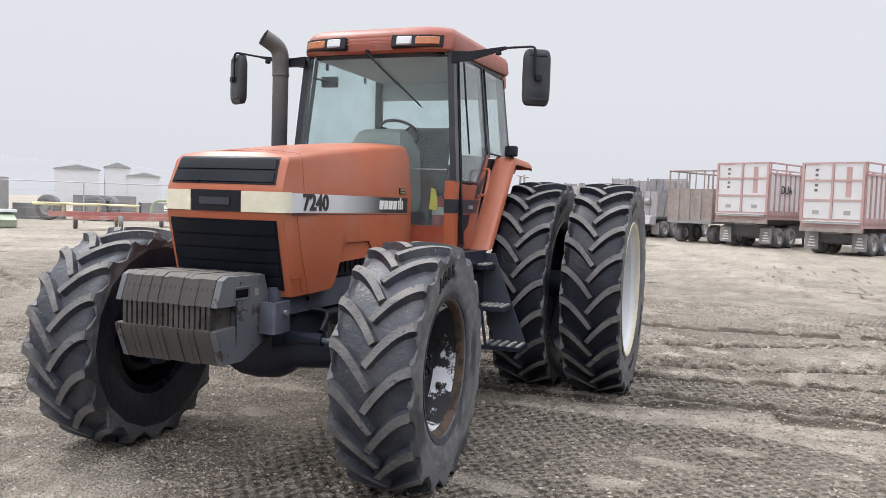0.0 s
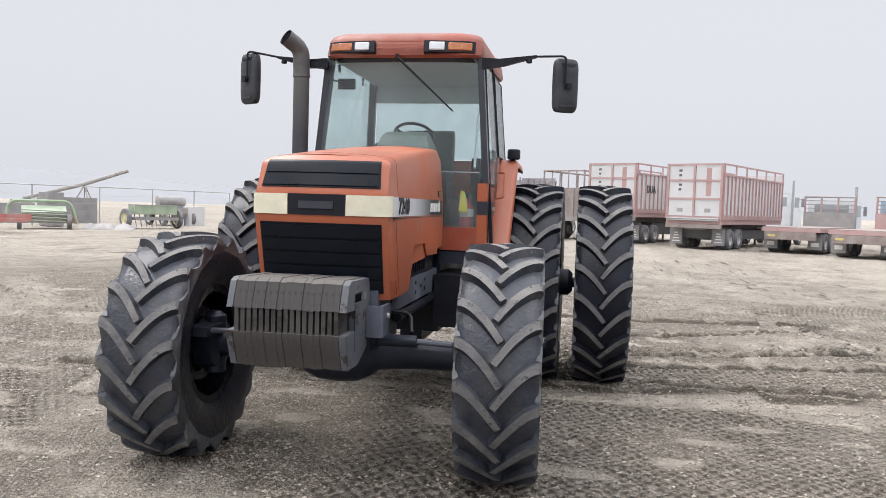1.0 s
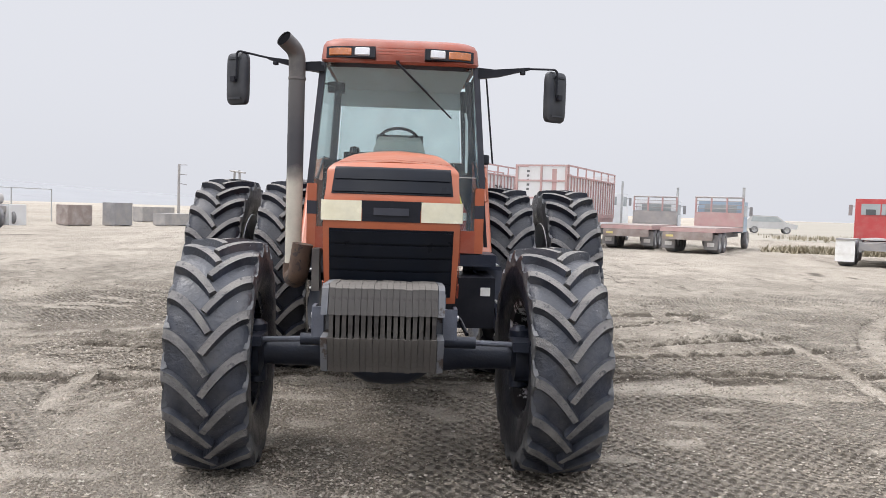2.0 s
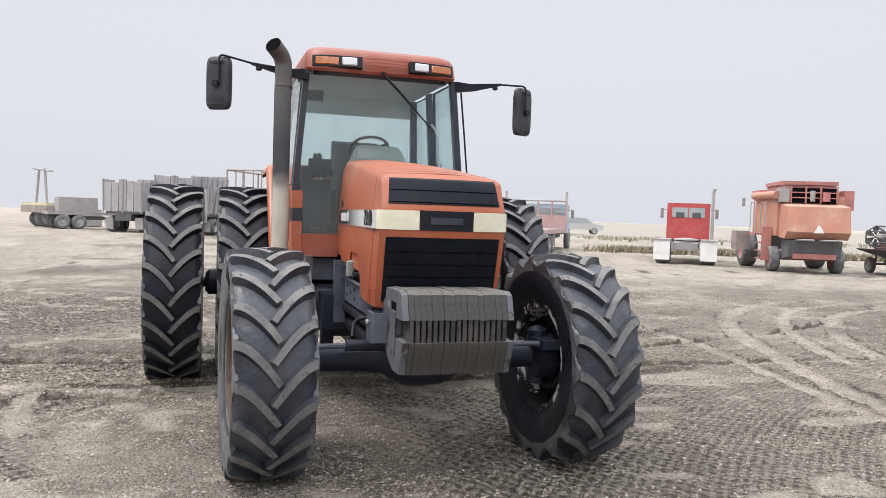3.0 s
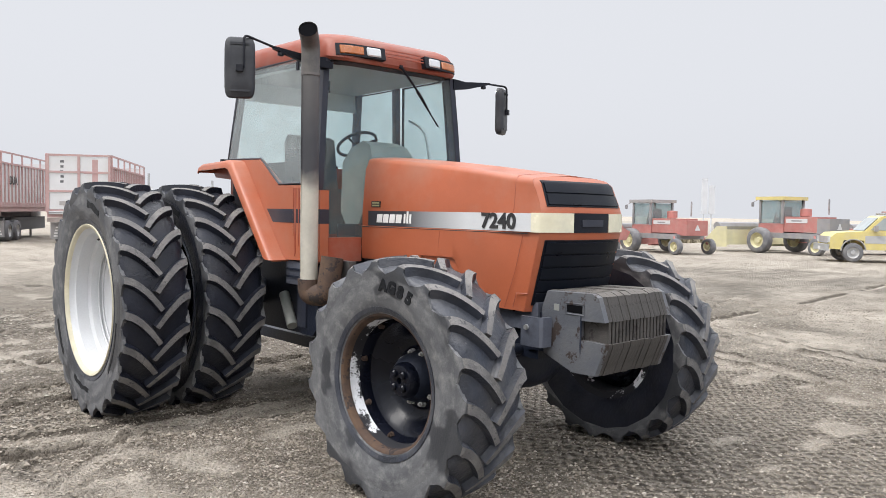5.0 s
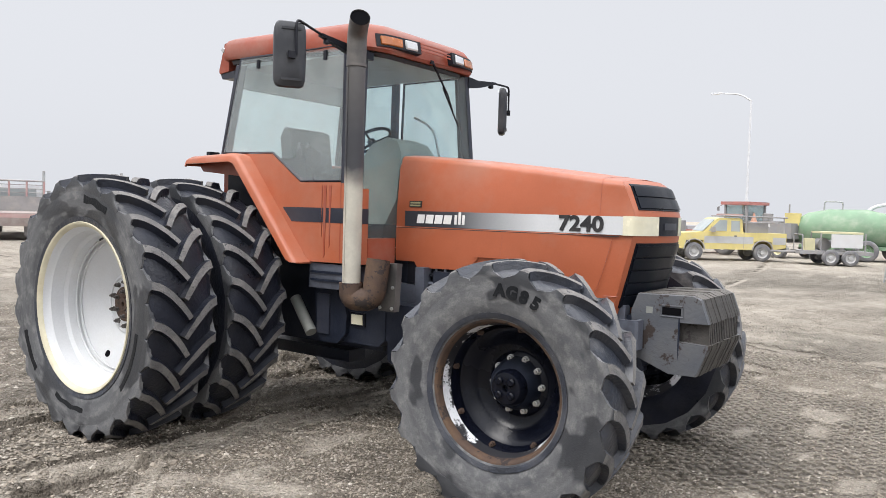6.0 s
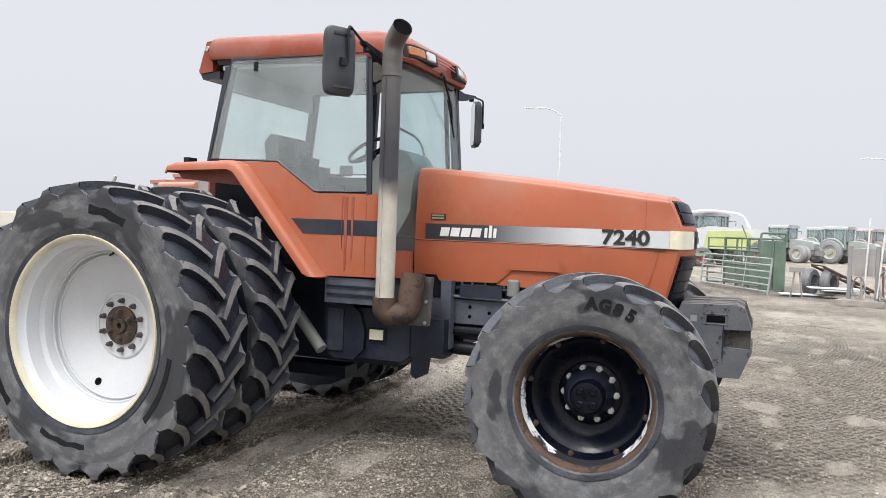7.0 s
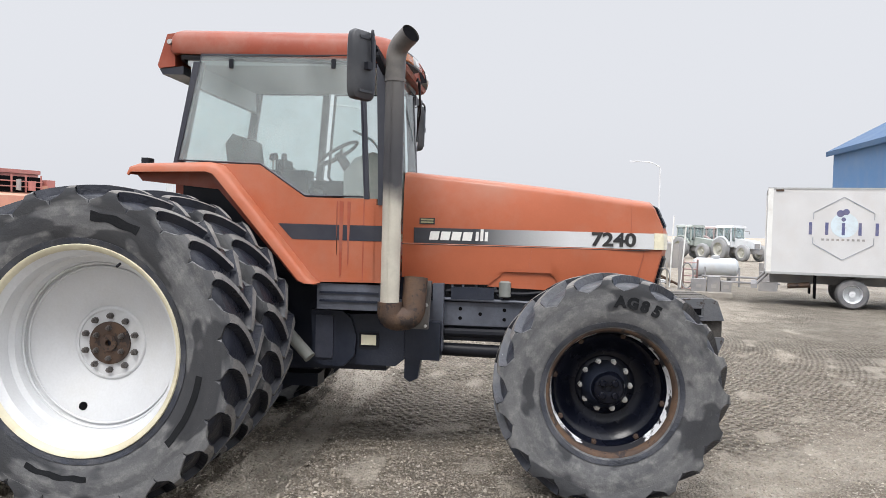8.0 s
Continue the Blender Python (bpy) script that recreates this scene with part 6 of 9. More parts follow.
    # darker round the tractor: coarse gravel plus its shadow, painted in
    col = mix_rgb(nt, ramp(nt, layer_of("coarse_shaded"), 0.3, 1.0, 0, 0.22), col, (0.15, 0.13, 0.108))
    col = mix_rgb(nt, ramp(nt, mid, 0.56, 0.38, 0, 0.30), col, shade_brown)
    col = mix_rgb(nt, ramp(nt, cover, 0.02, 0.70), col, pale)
    # edge shadow of ruts and tracks goes into the colour
    col = mix_rgb(nt, ramp(nt, loose, -0.25, -0.8, 0, 0.85), col, shade_brown)
    nt.links.new(col, p.inputs["Base Color"])
    p.inputs["Roughness"].default_value = 0.92
    p.inputs["Specular IOR Level"].default_value = 0.2
    b = nt.nodes.new("ShaderNodeBump")
    b.inputs["Strength"].default_value = 1.0
    b.inputs["Distance"].default_value = 0.05
    h = math_node(nt, "SUBTRACT", math_node(nt, "MULTIPLY", fine, 0.5), math_node(nt, "MULTIPLY", d1, 0.9))
    h = math_node(nt, "SUBTRACT", h, math_node(nt, "MULTIPLY", d2, 0.4))
    h = math_node(nt, "ADD", h, math_node(nt, "MULTIPLY", clod, 1.2))
    h = math_node(nt, "MULTIPLY", h, ramp(nt, cover, 0.1, 0.9, 1.0, 0.2))
    h = math_node(nt, "ADD", h, math_node(nt, "MULTIPLY", lugs, 1.5))
    nt.links.new(h, b.inputs["Height"])
    nt.links.new(b.outputs["Normal"], p.inputs["Normal"])
    return m


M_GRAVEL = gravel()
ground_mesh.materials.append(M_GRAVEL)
ground = tagged(new("ground", ground_mesh), "packed grey-brown gravel yard with tyre tracks", "ground", kind="structure")


# loose stones, too many to count
def stones_material():
    m = surface("loose_stones", (0.30, 0.258, 0.206), 0.85, 0, 0.2, 8, 60, 0.2, (0.30, 0.272, 0.24), 0.2)
    nt = m.node_tree
    p = nt.nodes["Principled BSDF"]
    old = p.inputs["Base Color"].links[0].from_socket
    rnd = nt.nodes.new("ShaderNodeNewGeometry").outputs["Random Per Island"]
    col = mix_rgb(nt, ramp(nt, rnd, 0, 0.45, 0.7, 0.0), old, (0.14, 0.122, 0.10))
    col = mix_rgb(nt, ramp(nt, rnd, 0.78, 1.0, 0, 0.8), col, (0.52, 0.475, 0.41))
    nt.links.new(col, p.inputs["Base Color"])
    return m


M_STONES = stones_material()


def scatter(count, x0, x1, y0, y1, lo, hi, seed):
    rs_ = np.random.RandomState(seed)
    x, y = rs_.uniform(x0, x1, count), rs_.uniform(y0, y1, count)
    h, d, n_, r_, p_, q_ = ground_fields(x, y)
    keep = rs_.rand(count) > np.maximum(0.8 * d, 0.55 * p_)
    x, y, h = x[keep], y[keep], h[keep] * np.clip(1.35 - np.hypot(x[keep] + 2.4, y[keep] - 4.6) / 40, 0, 1)
    n = len(x)
    s = lo + (hi - lo) * rs_.rand(n) ** 2.5
    base = np.array([(1, 0, 0), (-1, 0, 0), (0, 1, 0), (0, -1, 0), (0, 0, 1), (0, 0, -1)], float)
    tri = np.array([(0, 2, 4), (2, 1, 4), (1, 3, 4), (3, 0, 4), (2, 0, 5), (1, 2, 5), (3, 1, 5), (0, 3, 5)])
    v = base[None] * rs_.uniform(0.6, 1.25, (n, 6, 1)) + rs_.uniform(-0.25, 0.25, (n, 6, 3))
    ang = rs_.uniform(0, 6.283, n)
    c, q = np.cos(ang)[:, None], np.sin(ang)[:, None]
    vx, vy = v[:, :, 0] * c - v[:, :, 1] * q, v[:, :, 0] * q + v[:, :, 1] * c
    v = np.stack([vx * s[:, None] + x[:, None], vy * s[:, None] * 0.8 + y[:, None], v[:, :, 2] * s[:, None] * 0.62 + h[:, None] + s[:, None] * 0.22], 2)
    f = (tri[None] + 6 * np.arange(n)[:, None, None]).reshape(-1, 3)
    me = bpy.data.meshes.new("loose_stones")
    me.from_pydata(v.reshape(-1, 3).tolist(), [], f.tolist())
    me.materials.append(M_STONES)
    return tagged(new("loose_stones", me), "loose grey stones scattered on the yard", "gravel", kind="stuff")


scatter(150000, -9.0, 3.0, 0.8, 8.5, 0.006, 0.017, 3)
scatter(42000, -13, 9, 6.0, 15.0, 0.010, 0.028, 4)
scatter(12000, 2.5, 9, 0.0, 9.0, 0.010, 0.024, 6)


# ---------------------------------------------------------------- the yard round the tractor
# mist is painted into many of these colours: paler and greyer than bare
M_TYRE2 = surface("mist_pale_truck_tyre", (0.15, 0.15, 0.158), 0.85, 0, 0.2, 4, 60, 0.2, (0.25, 0.24, 0.23), 0.3)
M_WHEEL2 = surface("dull_steel_wheel", (0.48, 0.48, 0.48), 0.5, 0.1, 0.1, 5, 60, 0.05, (0.3, 0.28, 0.25), 0.2)
M_WHITEPANEL = surface("white_trailer_panel", (0.60, 0.60, 0.605), 0.5, 0, 0.05, 1.5, 40, 0.05, (0.55, 0.52, 0.50), 0.15)
M_PINKFRAME = surface("mist_pale_red_frame", (0.44, 0.28, 0.27), 0.6, 0, 0.12, 2, 60, 0.1, (0.42, 0.34, 0.31), 0.3)
M_REELBLACK = surface("mist_lifted_black_steel", (0.11, 0.112, 0.118), 0.7, 0, 0.2, 2, 50, 0.1, (0.14, 0.135, 0.13), 0.2)
M_MAUVE = surface("mist_pale_mauve_steel", (0.40, 0.38, 0.39), 0.8, 0, 0.18, 1.5, 40, 0.1, (0.42, 0.40, 0.40), 0.35, per_piece=0.5)
M_FARGLASS = glass("pale_far_glass", (0.80, 0.86, 0.86), 0.14)
M_DARKSTEEL = surface("mist_lifted_dark_steel", (0.26, 0.255, 0.26), 0.75, 0, 0.2, 2, 50, 0.15, (0.30, 0.28, 0.26), 0.35)
M_GREYSTEEL = surface("dusty_grey_steel", (0.30, 0.29, 0.285), 0.7, 0, 0.15, 2, 50, 0.1, (0.38, 0.35, 0.32), 0.3)
M_BROWNBOX = surface("weathered_brown_box", (0.27, 0.22, 0.20), 0.8, 0, 0.2, 2, 50, 0.15, (0.36, 0.33, 0.31), 0.35)
M_REDMACH = surface("mist_pale_red_paint", (0.42, 0.165, 0.145), 0.6, 0, 0.15, 2, 60, 0.06, (0.40, 0.29, 0.26), 0.13, settle=0.35)
M_ORANGE = surface("mist_pale_orange_paint", (0.46, 0.21, 0.145), 0.6, 0, 0.12, 1.5, 60, 0.05, (0.5, 0.38, 0.28), 0.2, settle=0.3)
M_REDTRUCK = surface("red_truck_paint", (0.46, 0.06, 0.06), 0.4, 0, 0.08, 2, 60, 0.03, (0.4, 0.25, 0.22), 0.1, coat=0.3)
M_BLUECAB = surface("pale_blue_cab_paint", (0.32, 0.42, 0.52), 0.5, 0, 0.1, 2, 60, 0.05, (0.4, 0.4, 0.4), 0.2)
M_WHITECAB = surface("white_cab_paint", (0.72, 0.74, 0.76), 0.45, 0, 0.06, 2, 60, 0.03, (0.5, 0.48, 0.46), 0.12)
M_YELLOWP = surface("yellow_machine_paint", (0.62, 0.52, 0.20), 0.55, 0, 0.1, 2, 60, 0.05, (0.5, 0.45, 0.3), 0.15)
M_PALEYELLOW = surface("pale_yellow_paint", (0.60, 0.56, 0.34), 0.6, 0, 0.1, 2, 60, 0.05, (0.5, 0.46, 0.36), 0.2)
M_GREEN = surface("green_machine_paint", (0.18, 0.285, 0.18), 0.6, 0, 0.15, 1.5, 60, 0.05, (0.35, 0.38, 0.30), 0.22)
M_PALEGREEN = surface("faded_mist_pale_green", (0.30, 0.38, 0.26), 0.65, 0, 0.15, 2, 60, 0.1, (0.42, 0.42, 0.36), 0.3)
M_LIME = surface("lime_panel", (0.52, 0.58, 0.22), 0.45, 0, 0.08, 2, 60, 0.03, (0.6, 0.62, 0.4), 0.15)
M_DARKGLASS = surface("mist_grey_cab_glass", (0.34, 0.375, 0.38), 0.15, 0, 0.1, 2, 40, 0.0, (0.4, 0.4, 0.4), 0.15)
M_SILVER = surface("silver_paint", (0.50, 0.50, 0.50), 0.4, 0.2, 0.08, 2, 60, 0.03, (0.42, 0.40, 0.37), 0.15)
M_BLUEWALL = surface("blue_ribbed_cladding", (0.085, 0.20, 0.40), 0.5, 0, 0.06, 0.6, 30, 0.03, (0.2, 0.26, 0.36), 0.1)
M_GALV = surface("galvanised_tube", (0.42, 0.43, 0.43), 0.5, 0.3, 0.12, 4, 70, 0.05, (0.32, 0.30, 0.28), 0.2)
M_WOODGREY = surface("grey_weathered_wood", (0.36, 0.33, 0.29), 0.85, 0, 0.2, 6, 80, 0.2, (0.28, 0.25, 0.22), 0.2, per_piece=0.3)
M_DRYGRASS = surface("dry_grass", (0.26, 0.225, 0.155), 0.9, 0, 0.25, 2, 30, 0.2, (0.36, 0.33, 0.26), 0.3)
# far steel and ridge: the mist is put into their colour
M_FARSTEEL = surface("mist_pale_far_steel", (0.62, 0.63, 0.65), 0.6, 0, 0.05, 2, 40, 0.0, (0.55, 0.55, 0.55), 0.1)
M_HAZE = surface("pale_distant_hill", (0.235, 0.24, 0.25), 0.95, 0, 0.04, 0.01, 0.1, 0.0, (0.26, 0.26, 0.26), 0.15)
M_STUBBLE = surface("pale_stubble_field", (0.27, 0.248, 0.208), 0.95, 0, 0.1, 0.05, 2, 0.1, (0.25, 0.225, 0.18), 0.3)


def bx(owner, name, mat, x0, x1, y0, y1, z0, z1, soft=0.02, label="", at=None):
    bm_ = box(BM(), x0, x1, y0, y1, z0, z1)
    if soft:
        soften(bm_, min(soft, (x1 - x0) * 0.3, (y1 - y0) * 0.3, (z1 - z0) * 0.3), 1)
    return part(name, bm_, mat, owner, label, at)


def bar(owner, name, mat, pts, r=0.03, label="", seg=7):
    return part(name, tube(BM(), pts, r, seg), mat, owner, label)


WHEELS = {}


def wheel(owner, x, y, z, r, w, rim=None, label="", tyre=None):
    """A road wheel: tyre with rounded shoulders, rim with a dished middle."""
    rim = rim or M_WHEEL2
    tyre = tyre or M_TYRE2
    key = (round(r, 3), round(w, 3), rim.name, tyre.name)
    if key not in WHEELS:
        t = lathe(BM(), [(-w / 2, r * 0.60), (-w / 2, r * 0.88), (-w * 0.40, r * 0.98), (-w * 0.2, r), (w * 0.2, r), (w * 0.40, r * 0.98), (w / 2, r * 0.88), (w / 2, r * 0.60)], 28, closed=True)
        d = lathe(BM(), [(-w * 0.48, r * 0.62), (-w * 0.40, r * 0.58), (-w * 0.15, r * 0.50), (-w * 0.12, r * 0.25), (-w * 0.35, r * 0.20), (-w * 0.36, r * 0.02), (w * 0.36, r * 0.02), (w * 0.35, r * 0.20), (w * 0.12, r * 0.25),
                         (w * 0.15, r * 0.50), (w * 0.40, r * 0.58), (w * 0.48, r * 0.62)], 24, closed=True)
        WHEELS[key] = (link_mesh("tyre", t, tyre, True, 50), link_mesh("rim", d, rim, True, 40))
    t = part("wheel", WHEELS[key][0], None, owner, label or "mist-pale wheel", (x, y, z))
    part("rim", WHEELS[key][1], None, t)
    return t


def heading(x, y, az, z=0.0):
    return pose(x, y, z, 0, 0, -az)


# --- a row of trailers and trucks parked with their tails to the yard
def stake_trailer(at, width, zf, zt, length, label, bars=True):
    t = thing("forage_trailer", at, label, "trailer", "trailers in a row")
    h = width / 2
    # frame red is lightened to carry the mist
    bx(t, "floor_beam", M_PINKFRAME, -h, h, 0, length, zf - 0.22, zf, 0.03, "mist-pale red floor frame")
    bx(t, "tail_beam", M_BROWNBOX, -h, h, -0.05, 0.10, zf - 0.42, zf - 0.23, 0.03, "rusty tail beam")
    for z, x0, x1 in ((zf + 0.03, -h, h), (zf + (zt - zf) * 0.35, -h, h), (zf + (zt - zf) * 0.68, -h, h), (zt - 0.08, -h, h)):
        bx(t, "cross_rail", M_PINKFRAME, x0, x1, -0.06, 0.02, z, z + 0.09, 0.015, "mist-pale red rail")
    for x in (-h, -0.05, h - 0.10):
        bx(t, "upright", M_PINKFRAME, x, x + 0.10, -0.07, 0.02, zf, zt, 0.015, "mist-pale red upright")
    rows_z = [zf + 0.12, zf + (zt - zf) * 0.35 - 0.01, zf + (zt - zf) * 0.68 - 0.01, zt - 0.10]
    for i in range(3):
        for x0, x1 in ((-h + 0.11, -0.06), (0.06, h - 0.11)):
            bx(t, "tail_panel", M_WHITEPANEL, x0, x1, -0.03, 0.01, rows_z[i] + 0.02, rows_z[i + 1] - 0.0, 0.01, "white tailgate panel")
    # worn sign on the tailgate: a column of plain bars
    for k in range(5):
        bx(t, "sign_bar", M_REELBLACK, -h * 0.52 - 0.075 + 0.01 * (k % 2), -h * 0.52 + 0.075 - 0.015 * (k % 3), -0.036, -0.03, zt - 0.37 - k * 0.22, zt - 0.26 - k * 0.22, 0, "plain dark bar in place of a mark")
    bx(t, "sign_bar", M_PINKFRAME, h * 0.42, h * 0.60, -0.036, -0.03, zf + (zt - zf) * 0.42, zt - 0.2, 0, "mist-pale red bar")
    for x in (-h * 0.5, h * 0.5):
        bx(t, "sticker", M_GREYSTEEL, x - 0.14, x + 0.14, -0.036, -0.03, zf + 0.32, zf + 0.50, 0, "worn sticker")
    for z in (zf - 0.05, zf + 0.02):
        bar(t, "tail_pipe", M_GALV, [(-h + 0.1, -0.10, z), (h - 0.1, -0.10, z)], 0.035, "bright roller")
    for sx in (-1, 1):
        x = sx * h
        xa, xb = sorted((x, x - sx * 0.04))
        bx(t, "side_sheet", M_WHITEPANEL, xa, xb, 0.1, length, zf + 0.22, zt - 0.55, 0.01, "white side sheet")
        for z in (zf, zt - 0.55, zt - 0.06):
            xa, xb = sorted((x, x + sx * 0.05))
            bx(t, "side_rail", M_PINKFRAME, xa, xb, 0, length, z, z + (0.22 if z == zf else 0.08), 0.012, "mist-pale red side rail")
        n = 18
        for k in range(n + 1):
            y = 0.05 + (length - 0.15) * k / n
            xa, xb = sorted((x, x + sx * 0.07))
            bx(t, "side_stake", M_PINKFRAME, xa, xb, y, y + 0.05, zf + 0.1, zt - 0.5 if k % 3 else zt - 0.02, 0, "mist-pale red stake")
    bx(t, "front_wall", M_WHITEPANEL, -h, h, length - 0.05, length, zf, zt - 0.1, 0.02)
    bx(t, "chassis_rail", M_DARKSTEEL, -0.45, 0.45, 0.2, length + 0.4, zf - 0.50, zf - 0.23, 0.03, "dark chassis")
    for y in (1.5, 2.75):
        for x in (-h + 0.30, h - 0.30):
            wheel(t, x, y, 0.50, 0.50, 0.55)
        bar(t, "axle", M_DARKSTEEL, [(-h + 0.3, y, 0.5), (h - 0.3, y, 0.5)], 0.07)
    for x in (-h + 0.30, h - 0.30):
        bx(t, "mudflap", M_DARKSTEEL, x - 0.30, x + 0.30, 0.55, 0.57, 0.22, 0.98, 0.005, "black mudflap with a pale print")
        for k in range(4):
            bx(t, "flap_print", M_WHITE, x - 0.17 + 0.03 * k, x + 0.19 - 0.03 * k, 0.544, 0.55, 0.34 + k * 0.13, 0.39 + k * 0.13, 0, "pale print bar")
    # added dark blocks fill in the shadow under the bed
    bx(t, "under_box", M_REELBLACK, -0.85, 0.85, 3.3, length - 0.3, 0.45, zf - 0.51, 0.04, "dark block for running gear and the shadow round it")
    bx(t, "under_beam", M_REELBLACK, -h + 0.1, h - 0.1, 0.75, 1.0, 0.55, zf - 0.51, 0.04, "dark block for the shadowed rear beam")
    for x in (-0.45, 0.45):
        bar(t, "landing_leg", M_DARKSTEEL, [(x, length - 1.6, zf - 0.3), (x, length - 1.6, 0.02)], 0.06)
    return t


tb = stake_trailer(heading(3.53, 37.14, 28), 2.62, 1.42, 3.98, 9.6, "white panelled forage trailer in a mist-pale red frame")
word = lettering("DUA", 0.55, 0.004, 0.01)
word.materials.append(M_INK)
ta = stake_trailer(heading(-0.10, 41.1, 28), 2.70, 1.62, 4.16, 9.6, "white panelled forage trailer with dark side letters")
part("side_word", word, None, ta, "dark letters on the side", Matrix.Translation((1.43, 1.7, 2.85)) @ pose(0, 0, 0, 90, 0, 90))

# grey stake trailer
t = thing("stake_trailer", heading(-2.7, 43.8, 28), "brown-grey stake trailer with an open upper frame", "trailer", "trailers in a row")
bx(t, "tail_wall", M_BROWNBOX, -1.32, 1.32, 0, 0.06, 1.25, 2.90, 0.02, "weathered brown tail wall")
bx(t, "floor", M_DARKSTEEL, -1.32, 1.32, 0, 8.0, 1.05, 1.24, 0.03)
for sx in (-1, 1):
    xa, xb = sorted((sx * 1.32, sx * 1.26))
    bx(t, "side_wall", M_BROWNBOX, xa, xb, 0.07, 8.0, 1.25, 2.90, 0.02, "weathered brown side wall")
    for y in (0.03, 2.0, 4.0, 6.0, 7.95):
        bar(t, "frame_post", M_BROWNBOX, [(sx * 1.29, y, 2.9), (sx * 1.29, y, 3.85)], 0.05)
    bar(t, "frame_rail", M_BROWNBOX, [(sx * 1.29, 0, 3.86), (sx * 1.29, 8, 3.86)], 0.05)
bar(t, "frame_rail", M_BROWNBOX, [(-1.29, 0.02, 3.86), (1.29, 0.02, 3.86)], 0.05)
for x in (-0.75, -0.25, 0.3, 0.8):
    bar(t, "frame_post", M_BROWNBOX, [(x, 0.02, 2.9), (x, 0.02, 3.85)], 0.035)
for x in (-0.66, 0.0, 0.66):
    bx(t, "wall_rib", M_DARKSTEEL, x - 0.04, x + 0.04, -0.05, -0.001, 1.25, 2.9, 0.01)
for y in (1.0, 2.2):
    for x in (-1.0, 1.0):
        wheel(t, x, y, 0.5, 0.5, 0.5)


def truck_cab(t, y0, mat, width=2.3, top=2.65, stack=True, hood_out=1.7):
    h = width / 2
    cab = bx(t, "cab", mat, -h, h, y0, y0 + 1.6, 0.95, top, 0.10, "truck cab")
    bx(t, "rear_glass", M_DARKGLASS, -h * 0.72, h * 0.72, y0 - 0.008, y0 + 0.02, top - 0.75, top - 0.22, 0.01, "rear cab window")
    for sx in (-1, 1):
        xa, xb = sorted((sx * (h - 0.02), sx * (h + 0.008)))
        bx(t, "side_glass", M_DARKGLASS, xa, xb, y0 + 0.35, y0 + 1.35, top - 0.80, top - 0.20, 0.01, "side cab window")
        bx(t, "mirror", M_DARKSTEEL, sx * (h + 0.22) - 0.08, sx * (h + 0.22) + 0.08, y0 + 1.3, y0 + 1.36, top - 0.75, top - 0.25, 0.02, "tall mirror")
        bar(t, "mirror_stay", M_GALV, [(sx * h, y0 + 1.4, top - 0.3), (sx * (h + 0.22), y0 + 1.34, top - 0.3)], 0.02)
        wheel(t, sx * (h - 0.12), y0 + 1.9, 0.5, 0.5, 0.3)
    bx(t, "hood", mat, -h * 0.75, h * 0.75, y0 + 1.6, y0 + 1.6 + hood_out, 0.85, top - 0.95, 0.12, "truck hood")
    if stack:
        bar(t, "exhaust", M_GALV, [(h + 0.02, y0 - 0.12, 0.9), (h + 0.02, y0 - 0.12, top + 0.75)], 0.07, "bright exhaust pipe")
    bx(t, "frame_rail", M_DARKSTEEL, -0.45, 0.45, y0 - 3.2, y0 + 3.2, 0.62, 0.86, 0.03, "dark truck frame")
    return cab


# the white truck in front of the first trailer
t = thing("semi_truck", heading(3.53 + 0.47 * 12.3, 37.14 + 0.883 * 12.3, 28), "white truck cab coupled to a forage trailer", "truck", "trucks")
truck_cab(t, 0, M_WHITECAB, 2.4, 3.0)
for x in (-0.95, 0.95):
    wheel(t, x, -1.6, 0.5, 0.5, 0.5)


def flatbed(at, length, cab_mat, label, board):
    t = thing("flatbed_truck", at, label, "truck", "trucks")
    bx(t, "deck", M_PINKFRAME, -1.25, 1.25, 0, length, 0.98, 1.16, 0.03, "mist-pale red deck edge")
    bx(t, "deck_top", M_BROWNBOX, -1.2, 1.2, 0.05, length, 1.161, 1.19, 0.005, "weathered deck")
    bx(t, "tail_board", M_BROWNBOX, -1.1, 1.1, -0.06, -0.001, 0.62, 0.97, 0.02)
    bx(t, "tail_lamp", M_YELLOWP, -0.95, -0.62, -0.075, -0.06, 0.74, 0.84, 0.01)
    bx(t, "frame", M_DARKSTEEL, -0.5, 0.5, 0.1, length + 1.5, 0.62, 0.97, 0.03)
    bx(t, "headboard", board, -1.25, 1.25, length - 0.1, length, 1.2, 1.95, 0.02, "solid lower headboard")
    for x in (-1.2, -0.4, 0.4, 1.2):
        bar(t, "rack_post", M_PINKFRAME, [(x, length - 0.05, 1.95), (x, length - 0.05, 2.75)], 0.05)
    bar(t, "rack_rail", M_GREYSTEEL, [(-1.25, length - 0.05, 2.75), (1.25, length - 0.05, 2.75)], 0.05)
    for z in (2.15, 2.35, 2.55):
        bar(t, "rack_bar", M_GREYSTEEL, [(-1.2, length - 0.05, z), (1.2, length - 0.05, z)], 0.02)
    for y in (1.3, 2.5):
        for x in (-0.95, 0.95):
            wheel(t, x, y, 0.5, 0.5, 0.55)
    for x in (-0.95, 0.95):
        bx(t, "mudflap", M_DARKSTEEL, x - 0.30, x + 0.30, 0.45, 0.47, 0.2, 0.9, 0.005, "black mudflap")
        bx(t, "flap_print", M_WHITE, x - 0.16, x + 0.16, 0.444, 0.45, 0.34, 0.52, 0, "pale print bar")
    truck_cab(t, length + 0.35, cab_mat, 2.3, 2.55)
    return t


flatbed(heading(7.7, 36.7, 28), 7.4, M_WHITECAB, "flatbed truck with an empty red-edged deck and a grey headboard rack", M_GREYSTEEL)
